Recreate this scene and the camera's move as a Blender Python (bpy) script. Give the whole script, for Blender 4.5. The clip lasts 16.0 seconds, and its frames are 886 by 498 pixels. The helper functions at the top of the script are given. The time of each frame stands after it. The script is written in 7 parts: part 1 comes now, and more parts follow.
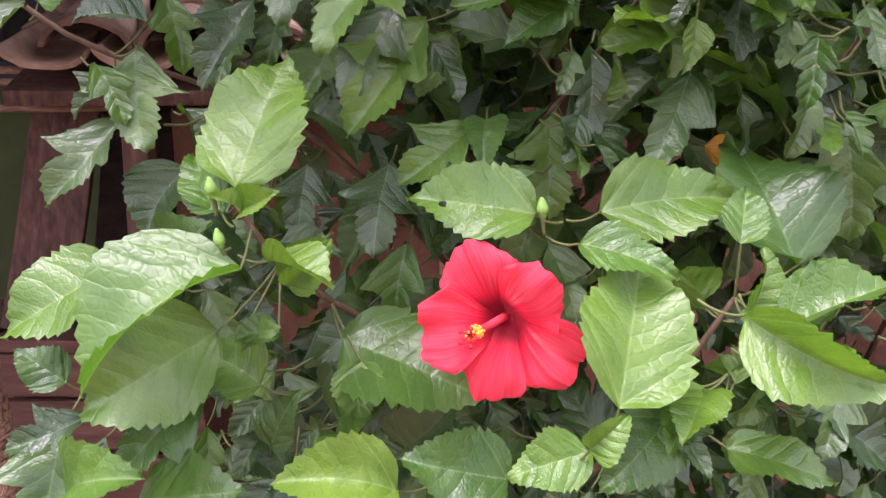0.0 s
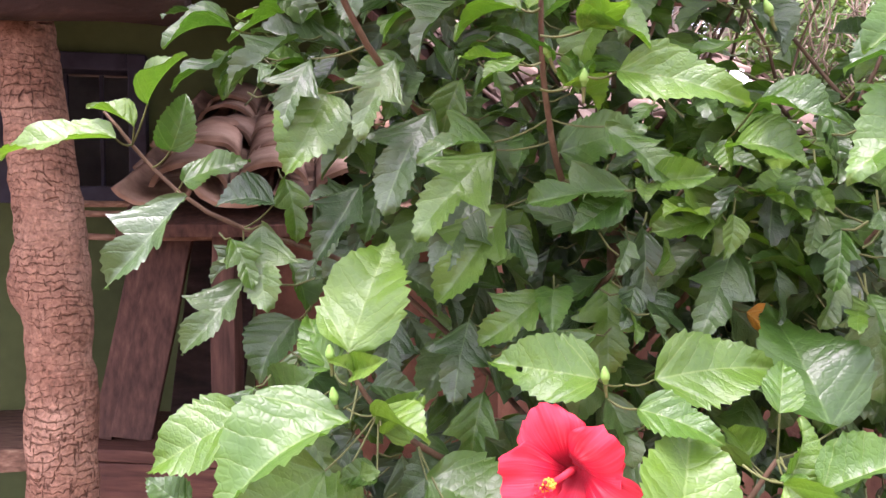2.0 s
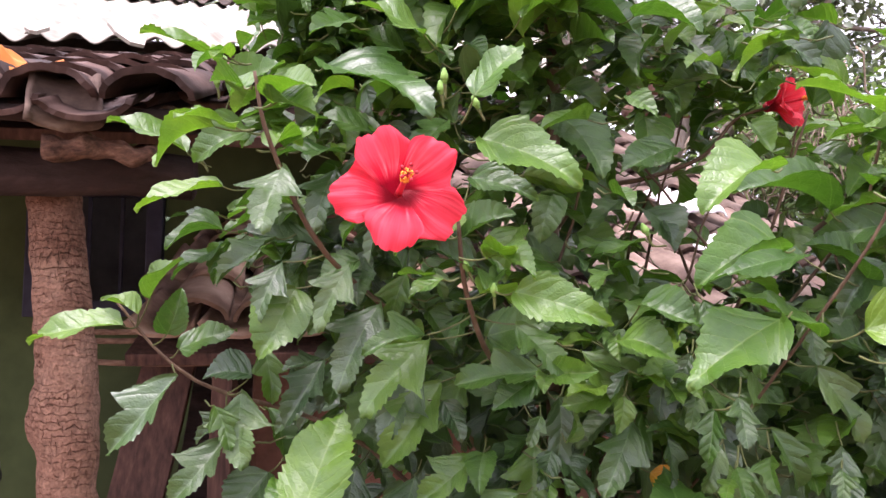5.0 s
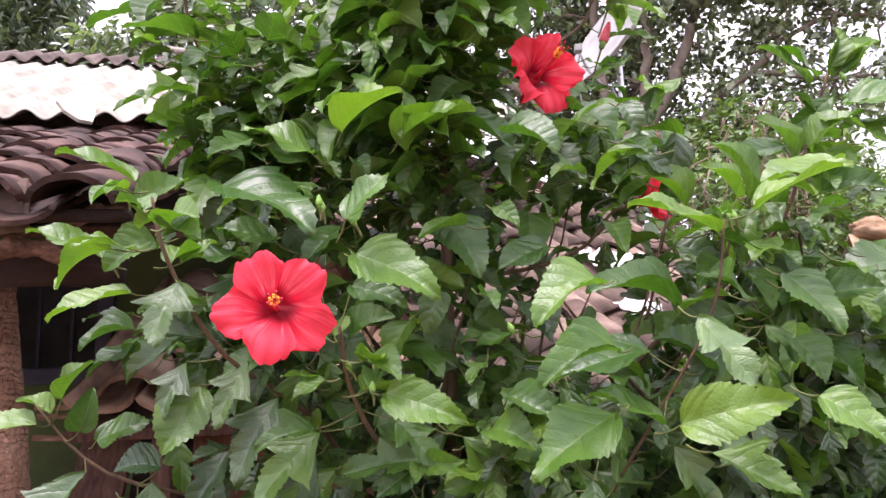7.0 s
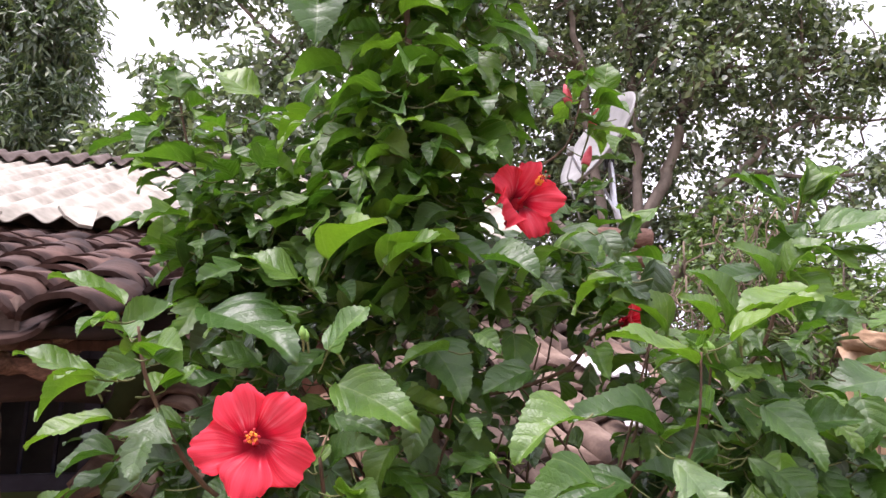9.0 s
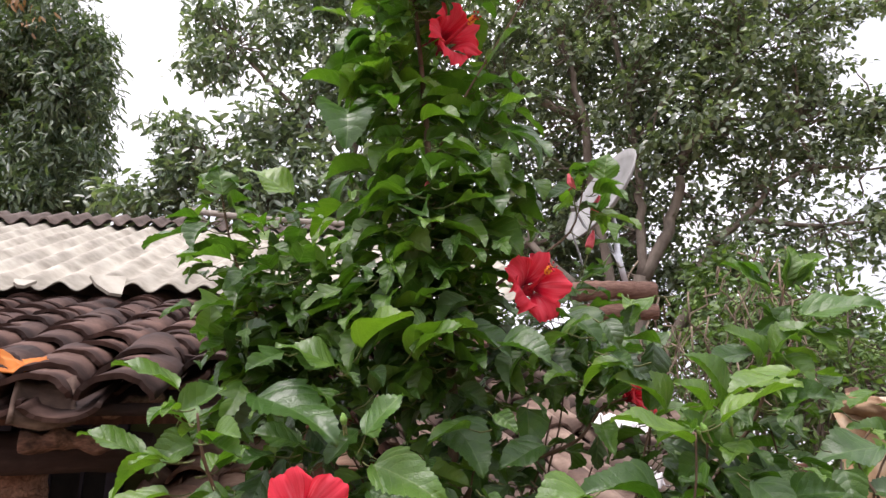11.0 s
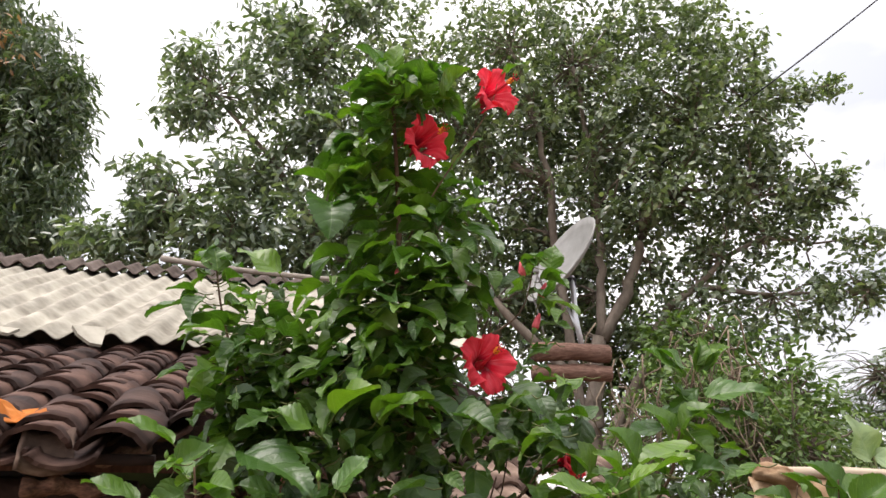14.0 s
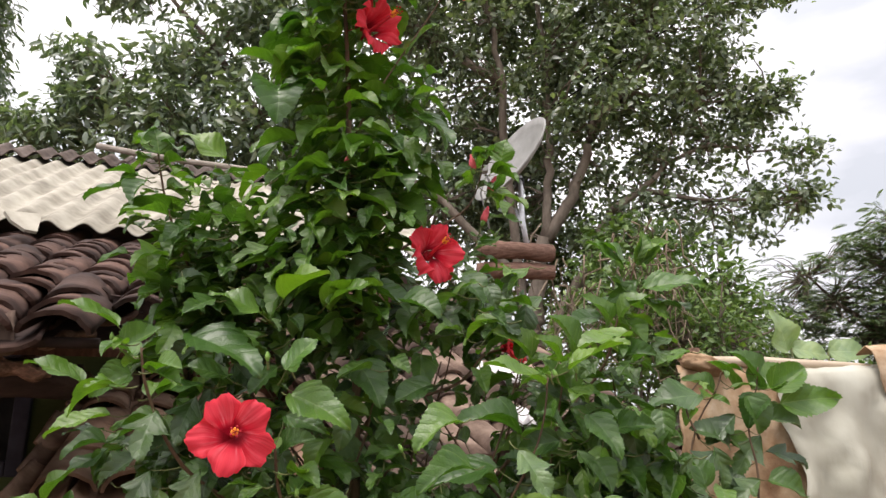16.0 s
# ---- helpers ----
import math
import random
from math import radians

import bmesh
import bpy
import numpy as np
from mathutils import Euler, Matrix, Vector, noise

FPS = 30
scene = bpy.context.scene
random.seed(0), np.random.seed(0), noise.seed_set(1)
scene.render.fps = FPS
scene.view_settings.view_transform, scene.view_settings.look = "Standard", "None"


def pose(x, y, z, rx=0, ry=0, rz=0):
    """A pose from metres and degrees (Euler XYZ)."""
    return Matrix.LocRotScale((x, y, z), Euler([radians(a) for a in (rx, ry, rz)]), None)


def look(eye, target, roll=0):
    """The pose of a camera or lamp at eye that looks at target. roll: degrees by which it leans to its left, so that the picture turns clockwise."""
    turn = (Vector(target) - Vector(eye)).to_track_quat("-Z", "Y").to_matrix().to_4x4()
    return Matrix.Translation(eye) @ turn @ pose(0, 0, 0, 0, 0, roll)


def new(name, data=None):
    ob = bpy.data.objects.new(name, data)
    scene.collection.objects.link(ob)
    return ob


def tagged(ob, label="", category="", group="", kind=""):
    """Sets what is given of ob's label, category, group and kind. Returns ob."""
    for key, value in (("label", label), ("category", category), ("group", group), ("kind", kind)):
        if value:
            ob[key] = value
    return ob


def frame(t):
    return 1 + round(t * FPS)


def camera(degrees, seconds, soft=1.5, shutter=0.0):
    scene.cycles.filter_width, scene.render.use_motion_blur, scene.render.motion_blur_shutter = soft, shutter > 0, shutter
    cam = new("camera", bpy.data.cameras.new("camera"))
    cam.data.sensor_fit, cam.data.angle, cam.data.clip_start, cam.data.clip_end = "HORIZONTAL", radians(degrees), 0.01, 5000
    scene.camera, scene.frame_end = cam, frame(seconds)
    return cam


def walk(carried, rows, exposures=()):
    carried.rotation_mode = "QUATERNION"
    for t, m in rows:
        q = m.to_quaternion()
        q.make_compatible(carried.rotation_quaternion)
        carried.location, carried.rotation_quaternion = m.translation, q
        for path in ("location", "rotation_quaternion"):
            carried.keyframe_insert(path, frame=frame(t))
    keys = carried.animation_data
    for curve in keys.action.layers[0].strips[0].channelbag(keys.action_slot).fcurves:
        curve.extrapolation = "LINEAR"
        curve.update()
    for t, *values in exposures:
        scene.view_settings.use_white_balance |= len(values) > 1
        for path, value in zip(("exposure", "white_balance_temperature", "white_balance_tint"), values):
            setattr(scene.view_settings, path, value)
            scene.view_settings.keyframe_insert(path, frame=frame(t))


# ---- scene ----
SKY, SUN, AZ_ROOF = 0.1, 1.5, 18.0
EXPOSURES = [(0, 2.10, 6200, 40), (1, 2.36, 6200, 40), (2, 2.46, 6200, 41), (3.2, 2.58, 6200, 39), (3.7, 2.42, 6200, 37), (6, 1.90, 6250, 36), (8.5, 1.62, 6280, 33), (9.7, 1.36, 6300, 32), (12, 1.04, 6550, 21), (16, 0.98, 6700, 19)]
cam = camera(65.2, 16.0)
PATH = [
    (0, (0.067, 0.074, 1.527), (-0.065, 2.034, 1.154), -0.6),
    (0.5, (0.063, 0.045, 1.543), (-0.081, 2.018, 1.248), -0.1),
    (1, (0.06, 0.013, 1.555), (-0.141, 1.992, 1.344), 0.1),
    (1.5, (0.054, -0.006, 1.574), (-0.193, 1.975, 1.439), 0.1),
    (2, (0.048, -0.019, 1.592), (-0.22, 1.962, 1.508), -0.0),
    (2.5, (0.046, -0.031, 1.607), (-0.217, 1.952, 1.57), 0.4),
    (3, (0.044, -0.053, 1.621), (-0.197, 1.932, 1.671), 0.3),
    (3.5, (0.044, -0.066, 1.632), (-0.149, 1.923, 1.734), 0.5),
    (6, (0.237, -0.2, 1.728), (-0.136, 1.757, 1.904), -0.3),
    (6.5, (0.26, -0.212, 1.737), (-0.018, 1.759, 1.937), -0.8),
    (7, (0.266, -0.221, 1.755), (0.03, 1.745, 2.032), -1.5),
    (7.5, (0.264, -0.227, 1.766), (0.043, 1.731, 2.109), -0.8),
    (8, (0.284, -0.224, 1.773), (0.069, 1.724, 2.168), -1.2),
    (8.5, (0.283, -0.228, 1.779), (0.087, 1.706, 2.251), -1.5),
    (9, (0.289, -0.243, 1.796), (0.07, 1.672, 2.328), -1.3),
    (9.5, (0.295, -0.25, 1.804), (0.072, 1.65, 2.389), -1.4),
    (12, (0.277, -0.515, 1.833), (0.053, 1.338, 2.553), -1.8),
    (12.5, (0.296, -0.581, 1.81), (0.073, 1.254, 2.573), -0.9),
    (13, (0.307, -0.602, 1.815), (0.07, 1.227, 2.589), 0.6),
    (13.5, (0.311, -0.601, 1.797), (0.122, 1.218, 2.606), -0.4),
    (14, (0.309, -0.583, 1.815), (0.186, 1.251, 2.604), -0.4),
    (14.5, (0.316, -0.57, 1.808), (0.266, 1.282, 2.561), -1.5),
    (15, (0.32, -0.572, 1.811), (0.306, 1.308, 2.491), -1.4),
    (15.5, (0.314, -0.573, 1.8), (0.361, 1.337, 2.392), -1.0),
    (16, (0.304, -0.574, 1.797), (0.326, 1.358, 2.313), -0.5),
]
walk(cam, [(t, look(eye, target, roll)) for t, eye, target, roll in PATH], EXPOSURES)

# ---- world and light ----
world = bpy.data.worlds.new("overcast_sky")
scene.world = world
world.use_nodes = True
wn, wl = world.node_tree.nodes, world.node_tree.links
wn.clear()
sky = wn.new("ShaderNodeTexSky")
sky.sky_type, sky.sun_disc = "NISHITA", False
sky.sun_elevation, sky.sun_rotation = radians(74), radians(210)
co = wn.new("ShaderNodeTexCoord")
cloud = wn.new("ShaderNodeTexNoise")
cloud.inputs["Scale"].default_value, cloud.inputs["Detail"].default_value = 2.2, 6
layer = wn.new("ShaderNodeMapping")
layer.inputs["Scale"].default_value = (1, 1, 2.4)
wl.new(co.outputs["Generated"], layer.inputs[0])
ramp = wn.new("ShaderNodeValToRGB")
ramp.color_ramp.elements[0].position, ramp.color_ramp.elements[0].color = 0.34, (5.35, 5.75, 5.9, 1)
ramp.color_ramp.elements[1].position, ramp.color_ramp.elements[1].color = 0.60, (10.35, 10.5, 10.5, 1)
wide = wn.new("ShaderNodeSeparateXYZ")
wl.new(co.outputs["Generated"], wide.inputs[0])
veil = wn.new("ShaderNodeMapRange")
veil.inputs["From Min"].default_value, veil.inputs["From Max"].default_value = 0.0, 0.5
veil.inputs["To Min"].default_value, veil.inputs["To Max"].default_value = 1.0, 0.80
wl.new(wide.outputs[0], veil.inputs["Value"])
gloom = wn.new("ShaderNodeVectorMath")
gloom.operation = "SCALE"
wl.new(ramp.outputs[0], gloom.inputs[0])
zenith = wn.new("ShaderNodeMapRange")
zenith.inputs["From Min"].default_value, zenith.inputs["From Max"].default_value = 0.0, 1.0
zenith.inputs["To Min"].default_value, zenith.inputs["To Max"].default_value = 0.72, 1.55
wl.new(wide.outputs[2], zenith.inputs["Value"])
both = wn.new("ShaderNodeMath")
both.operation = "MULTIPLY"
wl.new(veil.outputs[0], both.inputs[0])
wl.new(zenith.outputs[0], both.inputs[1])
wl.new(both.outputs[0], gloom.inputs["Scale"])
mixs = wn.new("ShaderNodeMixRGB")
mixs.inputs[0].default_value = 0.85
bgd, wout = wn.new("ShaderNodeBackground"), wn.new("ShaderNodeOutputWorld")
bgd.inputs["Strength"].default_value = SKY
for a, b in ((layer.outputs[0], cloud.inputs["Vector"]), (cloud.outputs["Fac"], ramp.inputs[0]), (sky.outputs[0], mixs.inputs[1]),
             (gloom.outputs[0], mixs.inputs[2]), (mixs.outputs[0], bgd.inputs[0]), (bgd.outputs[0], wout.inputs[0])):
    wl.new(a, b)
sun = new("sun", bpy.data.lights.new("sun", "SUN"))
sun.data.energy, sun.data.angle, sun.data.color = SUN, radians(25), (1.0, 0.96, 0.9)
sun.matrix_basis = look((-1.6, -2.2, 10), (0, 0.5, 0))


# ---- materials ----
def nodes_of(name, rough=0.6, metal=0.0, spec=0.5):
    m = bpy.data.materials.new(name)
    m.use_nodes = True
    n, l = m.node_tree.nodes, m.node_tree.links
    p = n["Principled BSDF"]
    p.inputs["Roughness"].default_value, p.inputs["Metallic"].default_value = rough, metal
    p.inputs["Specular IOR Level"].default_value = spec
    return m, n, l, p


def noise_node(n, l, scale, detail=6, stretch=None, rough=0.6, coords="Object"):
    c = n.new("ShaderNodeTexCoord")
    t = n.new("ShaderNodeTexNoise")
    t.inputs["Scale"].default_value, t.inputs["Detail"].default_value, t.inputs["Roughness"].default_value = scale, detail, rough
    if stretch:
        mp = n.new("ShaderNodeMapping")
        mp.inputs["Scale"].default_value = stretch
        l.new(c.outputs[coords], mp.inputs[0])
        l.new(mp.outputs[0], t.inputs["Vector"])
    else:
        l.new(c.outputs[coords], t.inputs["Vector"])
    return t


def ramp_node(n, l, fac, stops):
    r = n.new("ShaderNodeValToRGB")
    while len(r.color_ramp.elements) < len(stops):
        r.color_ramp.elements.new(0.5)
    for el, (pos, col) in zip(r.color_ramp.elements, stops):
        el.position, el.color = pos, (*col, 1)
    l.new(fac, r.inputs[0])
    return r


def math_node(n, l, op, a, b=None):
    q = n.new("ShaderNodeMath")
    q.operation = op
    for i, v in enumerate((a, b)):
        if v is None:
            continue
        if isinstance(v, (int, float)):
            q.inputs[i].default_value = v
        else:
            l.new(v, q.inputs[i])
    return q.outputs[0]


def mix_node(n, l, mode, fac, a, b):
    q = n.new("ShaderNodeMixRGB")
    q.blend_type = mode
    for i, v in enumerate((fac, a, b)):
        if isinstance(v, (int, float)):
            q.inputs[i].default_value = v
        elif isinstance(v, tuple):
            q.inputs[i].default_value = (*v, 1)
        else:
            l.new(v, q.inputs[i])
    return q.outputs[0]


def surface(name, stops, scale, rough=0.8, bump=0.3, dist=0.01, stretch=None, big=0.0, big_scale=1.2, vary=0.0, spec=0.3, metal=0.0, fine=6.0):
    """A rough surface: colours along a noise, a second noise of stains, relief, and a shift of tone from piece to piece."""
    m, n, l, p = nodes_of(name, rough, metal, spec)
    t = noise_node(n, l, scale, 8, stretch)
    col = ramp_node(n, l, t.outputs["Fac"], stops).outputs[0]
    if big:
        b = noise_node(n, l, big_scale, 5)
        g = ramp_node(n, l, b.outputs["Fac"], ((0.35, (1 - big,) * 3), (0.65, (1, 1, 1)))).outputs[0]
        col = mix_node(n, l, "MULTIPLY", 1.0, col, g)
    if vary:
        o = n.new("ShaderNodeObjectInfo")
        g = ramp_node(n, l, o.outputs["Random"], ((0.0, (1 - vary,) * 3), (1.0, (1 + vary * 0.5,) * 3))).outputs[0]
        col = mix_node(n, l, "MULTIPLY", 1.0, col, g)
    l.new(col, p.inputs["Base Color"])
    f = noise_node(n, l, scale * fine, 8, stretch)
    h = math_node(n, l, "ADD", math_node(n, l, "MULTIPLY", t.outputs["Fac"], 1.0), math_node(n, l, "MULTIPLY", f.outputs["Fac"], 0.35))
    bm_ = n.new("ShaderNodeBump")
    bm_.inputs["Strength"].default_value, bm_.inputs["Distance"].default_value = bump, dist
    l.new(h, bm_.inputs["Height"])
    l.new(bm_.outputs[0], p.inputs["Normal"])
    return m


def leaf_material(name, dark, light, vein, rough, through_light, island=False, gloss=0.5, quilt_depth=0.0028):
    """Leaf: midrib, two base veins and side veins from the leaf's own coordinates, puckered between them, blotches, a waxy gloss, and light that comes through."""
    m, n, l, p = nodes_of(name, rough, 0.0, gloss)
    uv = n.new("ShaderNodeUVMap")
    sep = n.new("ShaderNodeSeparateXYZ")
    l.new(uv.outputs[0], sep.inputs[0])
    if island:
        rnd = n.new("ShaderNodeNewGeometry").outputs["Random Per Island"]
    else:
        rnd = n.new("ShaderNodeObjectInfo").outputs["Random"]
    mp = n.new("ShaderNodeMapping")
    l.new(uv.outputs[0], mp.inputs[0])
    off = n.new("ShaderNodeCombineXYZ")
    l.new(math_node(n, l, "MULTIPLY", rnd, 37.0), off.inputs[2])
    l.new(off.outputs[0], mp.inputs["Location"])
    spots = n.new("ShaderNodeTexNoise")
    spots.inputs["Scale"].default_value, spots.inputs["Detail"].default_value = 4.0, 4
    l.new(mp.outputs[0], spots.inputs["Vector"])
    side = math_node(n, l, "MULTIPLY", math_node(n, l, "ABSOLUTE", math_node(n, l, "SUBTRACT", sep.outputs[0], 0.5)), 1.11)
    bent = math_node(n, l, "ADD", sep.outputs[1], math_node(n, l, "MULTIPLY", spots.outputs["Fac"], 0.16))
    along = math_node(n, l, "SUBTRACT", math_node(n, l, "MULTIPLY", bent, 5.2), math_node(n, l, "MULTIPLY", side, 4.0))
    saw = math_node(n, l, "ABSOLUTE", math_node(n, l, "SUBTRACT", math_node(n, l, "FRACT", along), 0.5))
    v1 = math_node(n, l, "MULTIPLY", math_node(n, l, "SUBTRACT", 0.030, saw), 24.0)
    v2 = math_node(n, l, "MULTIPLY", math_node(n, l, "SUBTRACT", 0.011, side), 130.0)
    ray = math_node(n, l, "ABSOLUTE", math_node(n, l, "SUBTRACT", math_node(n, l, "SUBTRACT", sep.outputs[1], 0.02), math_node(n, l, "MULTIPLY", side, 1.1)))
    v3 = math_node(n, l, "MULTIPLY", math_node(n, l, "SUBTRACT", 0.013, ray), 80.0)
    c1 = n.new("ShaderNodeClamp")
    l.new(math_node(n, l, "MAXIMUM", math_node(n, l, "MAXIMUM", v1, v2), v3), c1.inputs[0])
    base = ramp_node(n, l, rnd, ((0.0, dark), (0.6, tuple(a * 0.6 + b * 0.4 for a, b in zip(dark, light))), (1.0, light))).outputs[0]
    base = mix_node(n, l, "MULTIPLY", 1.0, base, ramp_node(n, l, spots.outputs["Fac"], ((0.3, (0.80, 0.85, 0.9)), (0.7, (1.2, 1.12, 1.0)))).outputs[0])
    col = mix_node(n, l, "MIX", math_node(n, l, "MULTIPLY", c1.outputs[0], 0.36), base, vein)
    net = n.new("ShaderNodeTexVoronoi")
    net.feature = "DISTANCE_TO_EDGE"
    net.inputs["Scale"].default_value = 22.0
    l.new(mp.outputs[0], net.inputs["Vector"])
    mesh_line = math_node(n, l, "MINIMUM", math_node(n, l, "MULTIPLY", net.outputs["Distance"], 5.0), 1.0)
    col = mix_node(n, l, "MULTIPLY", 1.0, col, ramp_node(n, l, mesh_line, ((0.0, (1.05, 1.04, 1.04)), (0.5, (1.0, 1.0, 1.0)), (1.0, (0.97, 0.97, 0.97)))).outputs[0])
    l.new(col, p.inputs["Base Color"])
    l.new(math_node(n, l, "ADD", math_node(n, l, "MULTIPLY", spots.outputs["Fac"], 0.12), rough - 0.06), p.inputs["Roughness"])
    bulge = math_node(n, l, "MULTIPLY", math_node(n, l, "POWER", math_node(n, l, "MULTIPLY", saw, 2.0), 0.6), 0.60)
    trough = math_node(n, l, "MULTIPLY", math_node(n, l, "MINIMUM", math_node(n, l, "MULTIPLY", math_node(n, l, "MINIMUM", side, ray), 18.0), 1.0), 0.5)
    fine = n.new("ShaderNodeTexNoise")
    fine.inputs["Scale"].default_value, fine.inputs["Detail"].default_value = 9.0, 2
    l.new(mp.outputs[0], fine.inputs["Vector"])
    quilt = math_node(n, l, "ADD", math_node(n, l, "ADD", bulge, trough), math_node(n, l, "ADD", math_node(n, l, "MULTIPLY", fine.outputs["Fac"], 0.55), math_node(n, l, "MULTIPLY", mesh_line, 0.10)))
    bmp = n.new("ShaderNodeBump")
    bmp.inputs["Strength"].default_value, bmp.inputs["Distance"].default_value = 0.6, quilt_depth
    l.new(quilt, bmp.inputs["Height"])
    l.new(bmp.outputs[0], p.inputs["Normal"])
    tr = n.new("ShaderNodeBsdfTranslucent")
    l.new(mix_node(n, l, "MULTIPLY", 1.0, col, (1.3, 1.6, 0.5)), tr.inputs[0])
    mx = n.new("ShaderNodeMixShader")
    mx.inputs[0].default_value = through_light
    l.new(p.outputs[0], mx.inputs[1])
    l.new(tr.outputs[0], mx.inputs[2])
    l.new(mx.outputs[0], n["Material Output"].inputs[0])
    return m


def petal_material(name, tip, deep, throat):
    """Petal: a dark throat, fine rays that fan out, and pale flares where they leave the throat."""
    m, n, l, p = nodes_of(name, 0.55, 0.0, 0.3)
    p.inputs["Sheen Weight"].default_value = 0.12
    p.inputs["Sheen Tint"].default_value = (1.0, 0.55, 0.6, 1)
    uv = n.new("ShaderNodeUVMap")
    sep = n.new("ShaderNodeSeparateXYZ")
    l.new(uv.outputs[0], sep.inputs[0])
    base = ramp_node(n, l, sep.outputs[1], ((0.0, throat), (0.20, throat), (0.36, deep), (0.62, tip), (1.0, tip))).outputs[0]
    rnd = n.new("ShaderNodeObjectInfo").outputs["Random"]
    def rays(across, along, detail):
        mp = n.new("ShaderNodeMapping")
        mp.inputs["Scale"].default_value = (across, along, 1)
        off = n.new("ShaderNodeCombineXYZ")
        l.new(math_node(n, l, "MULTIPLY", rnd, 53.0), off.inputs[2])
        l.new(off.outputs[0], mp.inputs["Location"])
        l.new(uv.outputs[0], mp.inputs[0])
        t = n.new("ShaderNodeTexNoise")
        t.inputs["Scale"].default_value, t.inputs["Detail"].default_value = 1.0, detail
        l.new(mp.outputs[0], t.inputs["Vector"])
        return t.outputs["Fac"]
    thin, broad = rays(30, 1.3, 3), rays(9, 1.0, 2)
    streak = ramp_node(n, l, thin, ((0.30, (0.80, 0.60, 0.62)), (0.5, (1.0, 1.0, 1.0)), (0.72, (1.03, 1.7, 1.6)))).outputs[0]
    col = mix_node(n, l, "MULTIPLY", 0.6, base, streak)
    zone = ramp_node(n, l, sep.outputs[1], ((0.24, (0, 0, 0)), (0.40, (1, 1, 1)), (0.52, (0.45,) * 3), (0.85, (0.08,) * 3))).outputs[0]
    flare = ramp_node(n, l, broad, ((0.50, (0, 0, 0)), (0.68, (1, 1, 1)))).outputs[0]
    flare = math_node(n, l, "MULTIPLY", math_node(n, l, "MULTIPLY", zone, flare), math_node(n, l, "MULTIPLY", thin, 0.85))
    col = mix_node(n, l, "MIX", flare, col, (0.95, 0.34, 0.38))
    l.new(col, p.inputs["Base Color"])
    bmp = n.new("ShaderNodeBump")
    bmp.inputs["Strength"].default_value, bmp.inputs["Distance"].default_value = 0.5, 0.0016
    l.new(math_node(n, l, "ADD", thin, math_node(n, l, "MULTIPLY", broad, 0.8)), bmp.inputs["Height"])
    l.new(bmp.outputs[0], p.inputs["Normal"])
    tr = n.new("ShaderNodeBsdfTranslucent")
    l.new(col, tr.inputs[0])
    mx = n.new("ShaderNodeMixShader")
    mx.inputs[0].default_value = 0.42
    l.new(p.outputs[0], mx.inputs[1])
    l.new(tr.outputs[0], mx.inputs[2])
    l.new(mx.outputs[0], n["Material Output"].inputs[0])
    return m


YOUNG_TONES = ((0.057, 0.145, 0.015), (0.122, 0.228, 0.024), (0.23, 0.33, 0.10))
MIDDLE_TONES = ((0.036, 0.098, 0.014), (0.092, 0.185, 0.026), (0.15, 0.26, 0.085))
OLD_TONES = ((0.021, 0.058, 0.013), (0.080, 0.158, 0.032), (0.13, 0.22, 0.085))
YOUNG = leaf_material("young_hibiscus_leaf", *YOUNG_TONES, 0.40, 0.30, gloss=0.62)
MIDDLE = leaf_material("mature_hibiscus_leaf", *MIDDLE_TONES, 0.38, 0.30, gloss=0.62)
OLD = leaf_material("old_hibiscus_leaf", *OLD_TONES, 0.41, 0.20, gloss=0.80)
YOUNG_MASS = leaf_material("young_leaf_mass", *YOUNG_TONES, 0.40, 0.30, True, 0.62)
MIDDLE_MASS = leaf_material("mature_leaf_mass", *MIDDLE_TONES, 0.38, 0.30, True, 0.62)
OLD_MASS = leaf_material("old_leaf_mass", *OLD_TONES, 0.41, 0.20, True, 0.80)
DULL = leaf_material("tree_leaf", (0.072, 0.108, 0.062), (0.245, 0.30, 0.188), (0.24, 0.29, 0.19), 0.35, 0.30, True, 0.9, 0.001)
DEEP = leaf_material("dense_tree_leaf", (0.055, 0.095, 0.055), (0.16, 0.21, 0.11), (0.16, 0.2, 0.11), 0.42, 0.28, True, 0.8, 0.001)
GOURD = leaf_material("gourd_leaf", (0.15, 0.235, 0.10), (0.24, 0.34, 0.155), (0.34, 0.42, 0.24), 0.5, 0.25)
FRESH = leaf_material("shrub_leaf", (0.065, 0.125, 0.035), (0.18, 0.275, 0.075), (0.2, 0.28, 0.11), 0.45, 0.25, True, 0.5, 0.001)
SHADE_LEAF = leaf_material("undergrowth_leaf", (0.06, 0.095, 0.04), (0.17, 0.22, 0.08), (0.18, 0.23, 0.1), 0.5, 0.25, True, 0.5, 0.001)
BROAD = leaf_material("broad_tree_leaf", (0.090, 0.135, 0.088), (0.26, 0.32, 0.225), (0.32, 0.36, 0.25), 0.36, 0.28, True, 0.9, 0.001)
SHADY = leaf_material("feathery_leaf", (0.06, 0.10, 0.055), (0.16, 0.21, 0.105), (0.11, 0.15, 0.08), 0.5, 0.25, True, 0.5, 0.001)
RUSTY = leaf_material("young_rusty_leaf", (0.30, 0.15, 0.08), (0.50, 0.30, 0.18), (0.5, 0.34, 0.2), 0.5, 0.3, True, 0.5, 0.001)
YELLOWED = leaf_material("yellowed_leaf", (0.58, 0.25, 0.02), (0.62, 0.33, 0.04), (0.6, 0.45, 0.15), 0.55, 0.25)
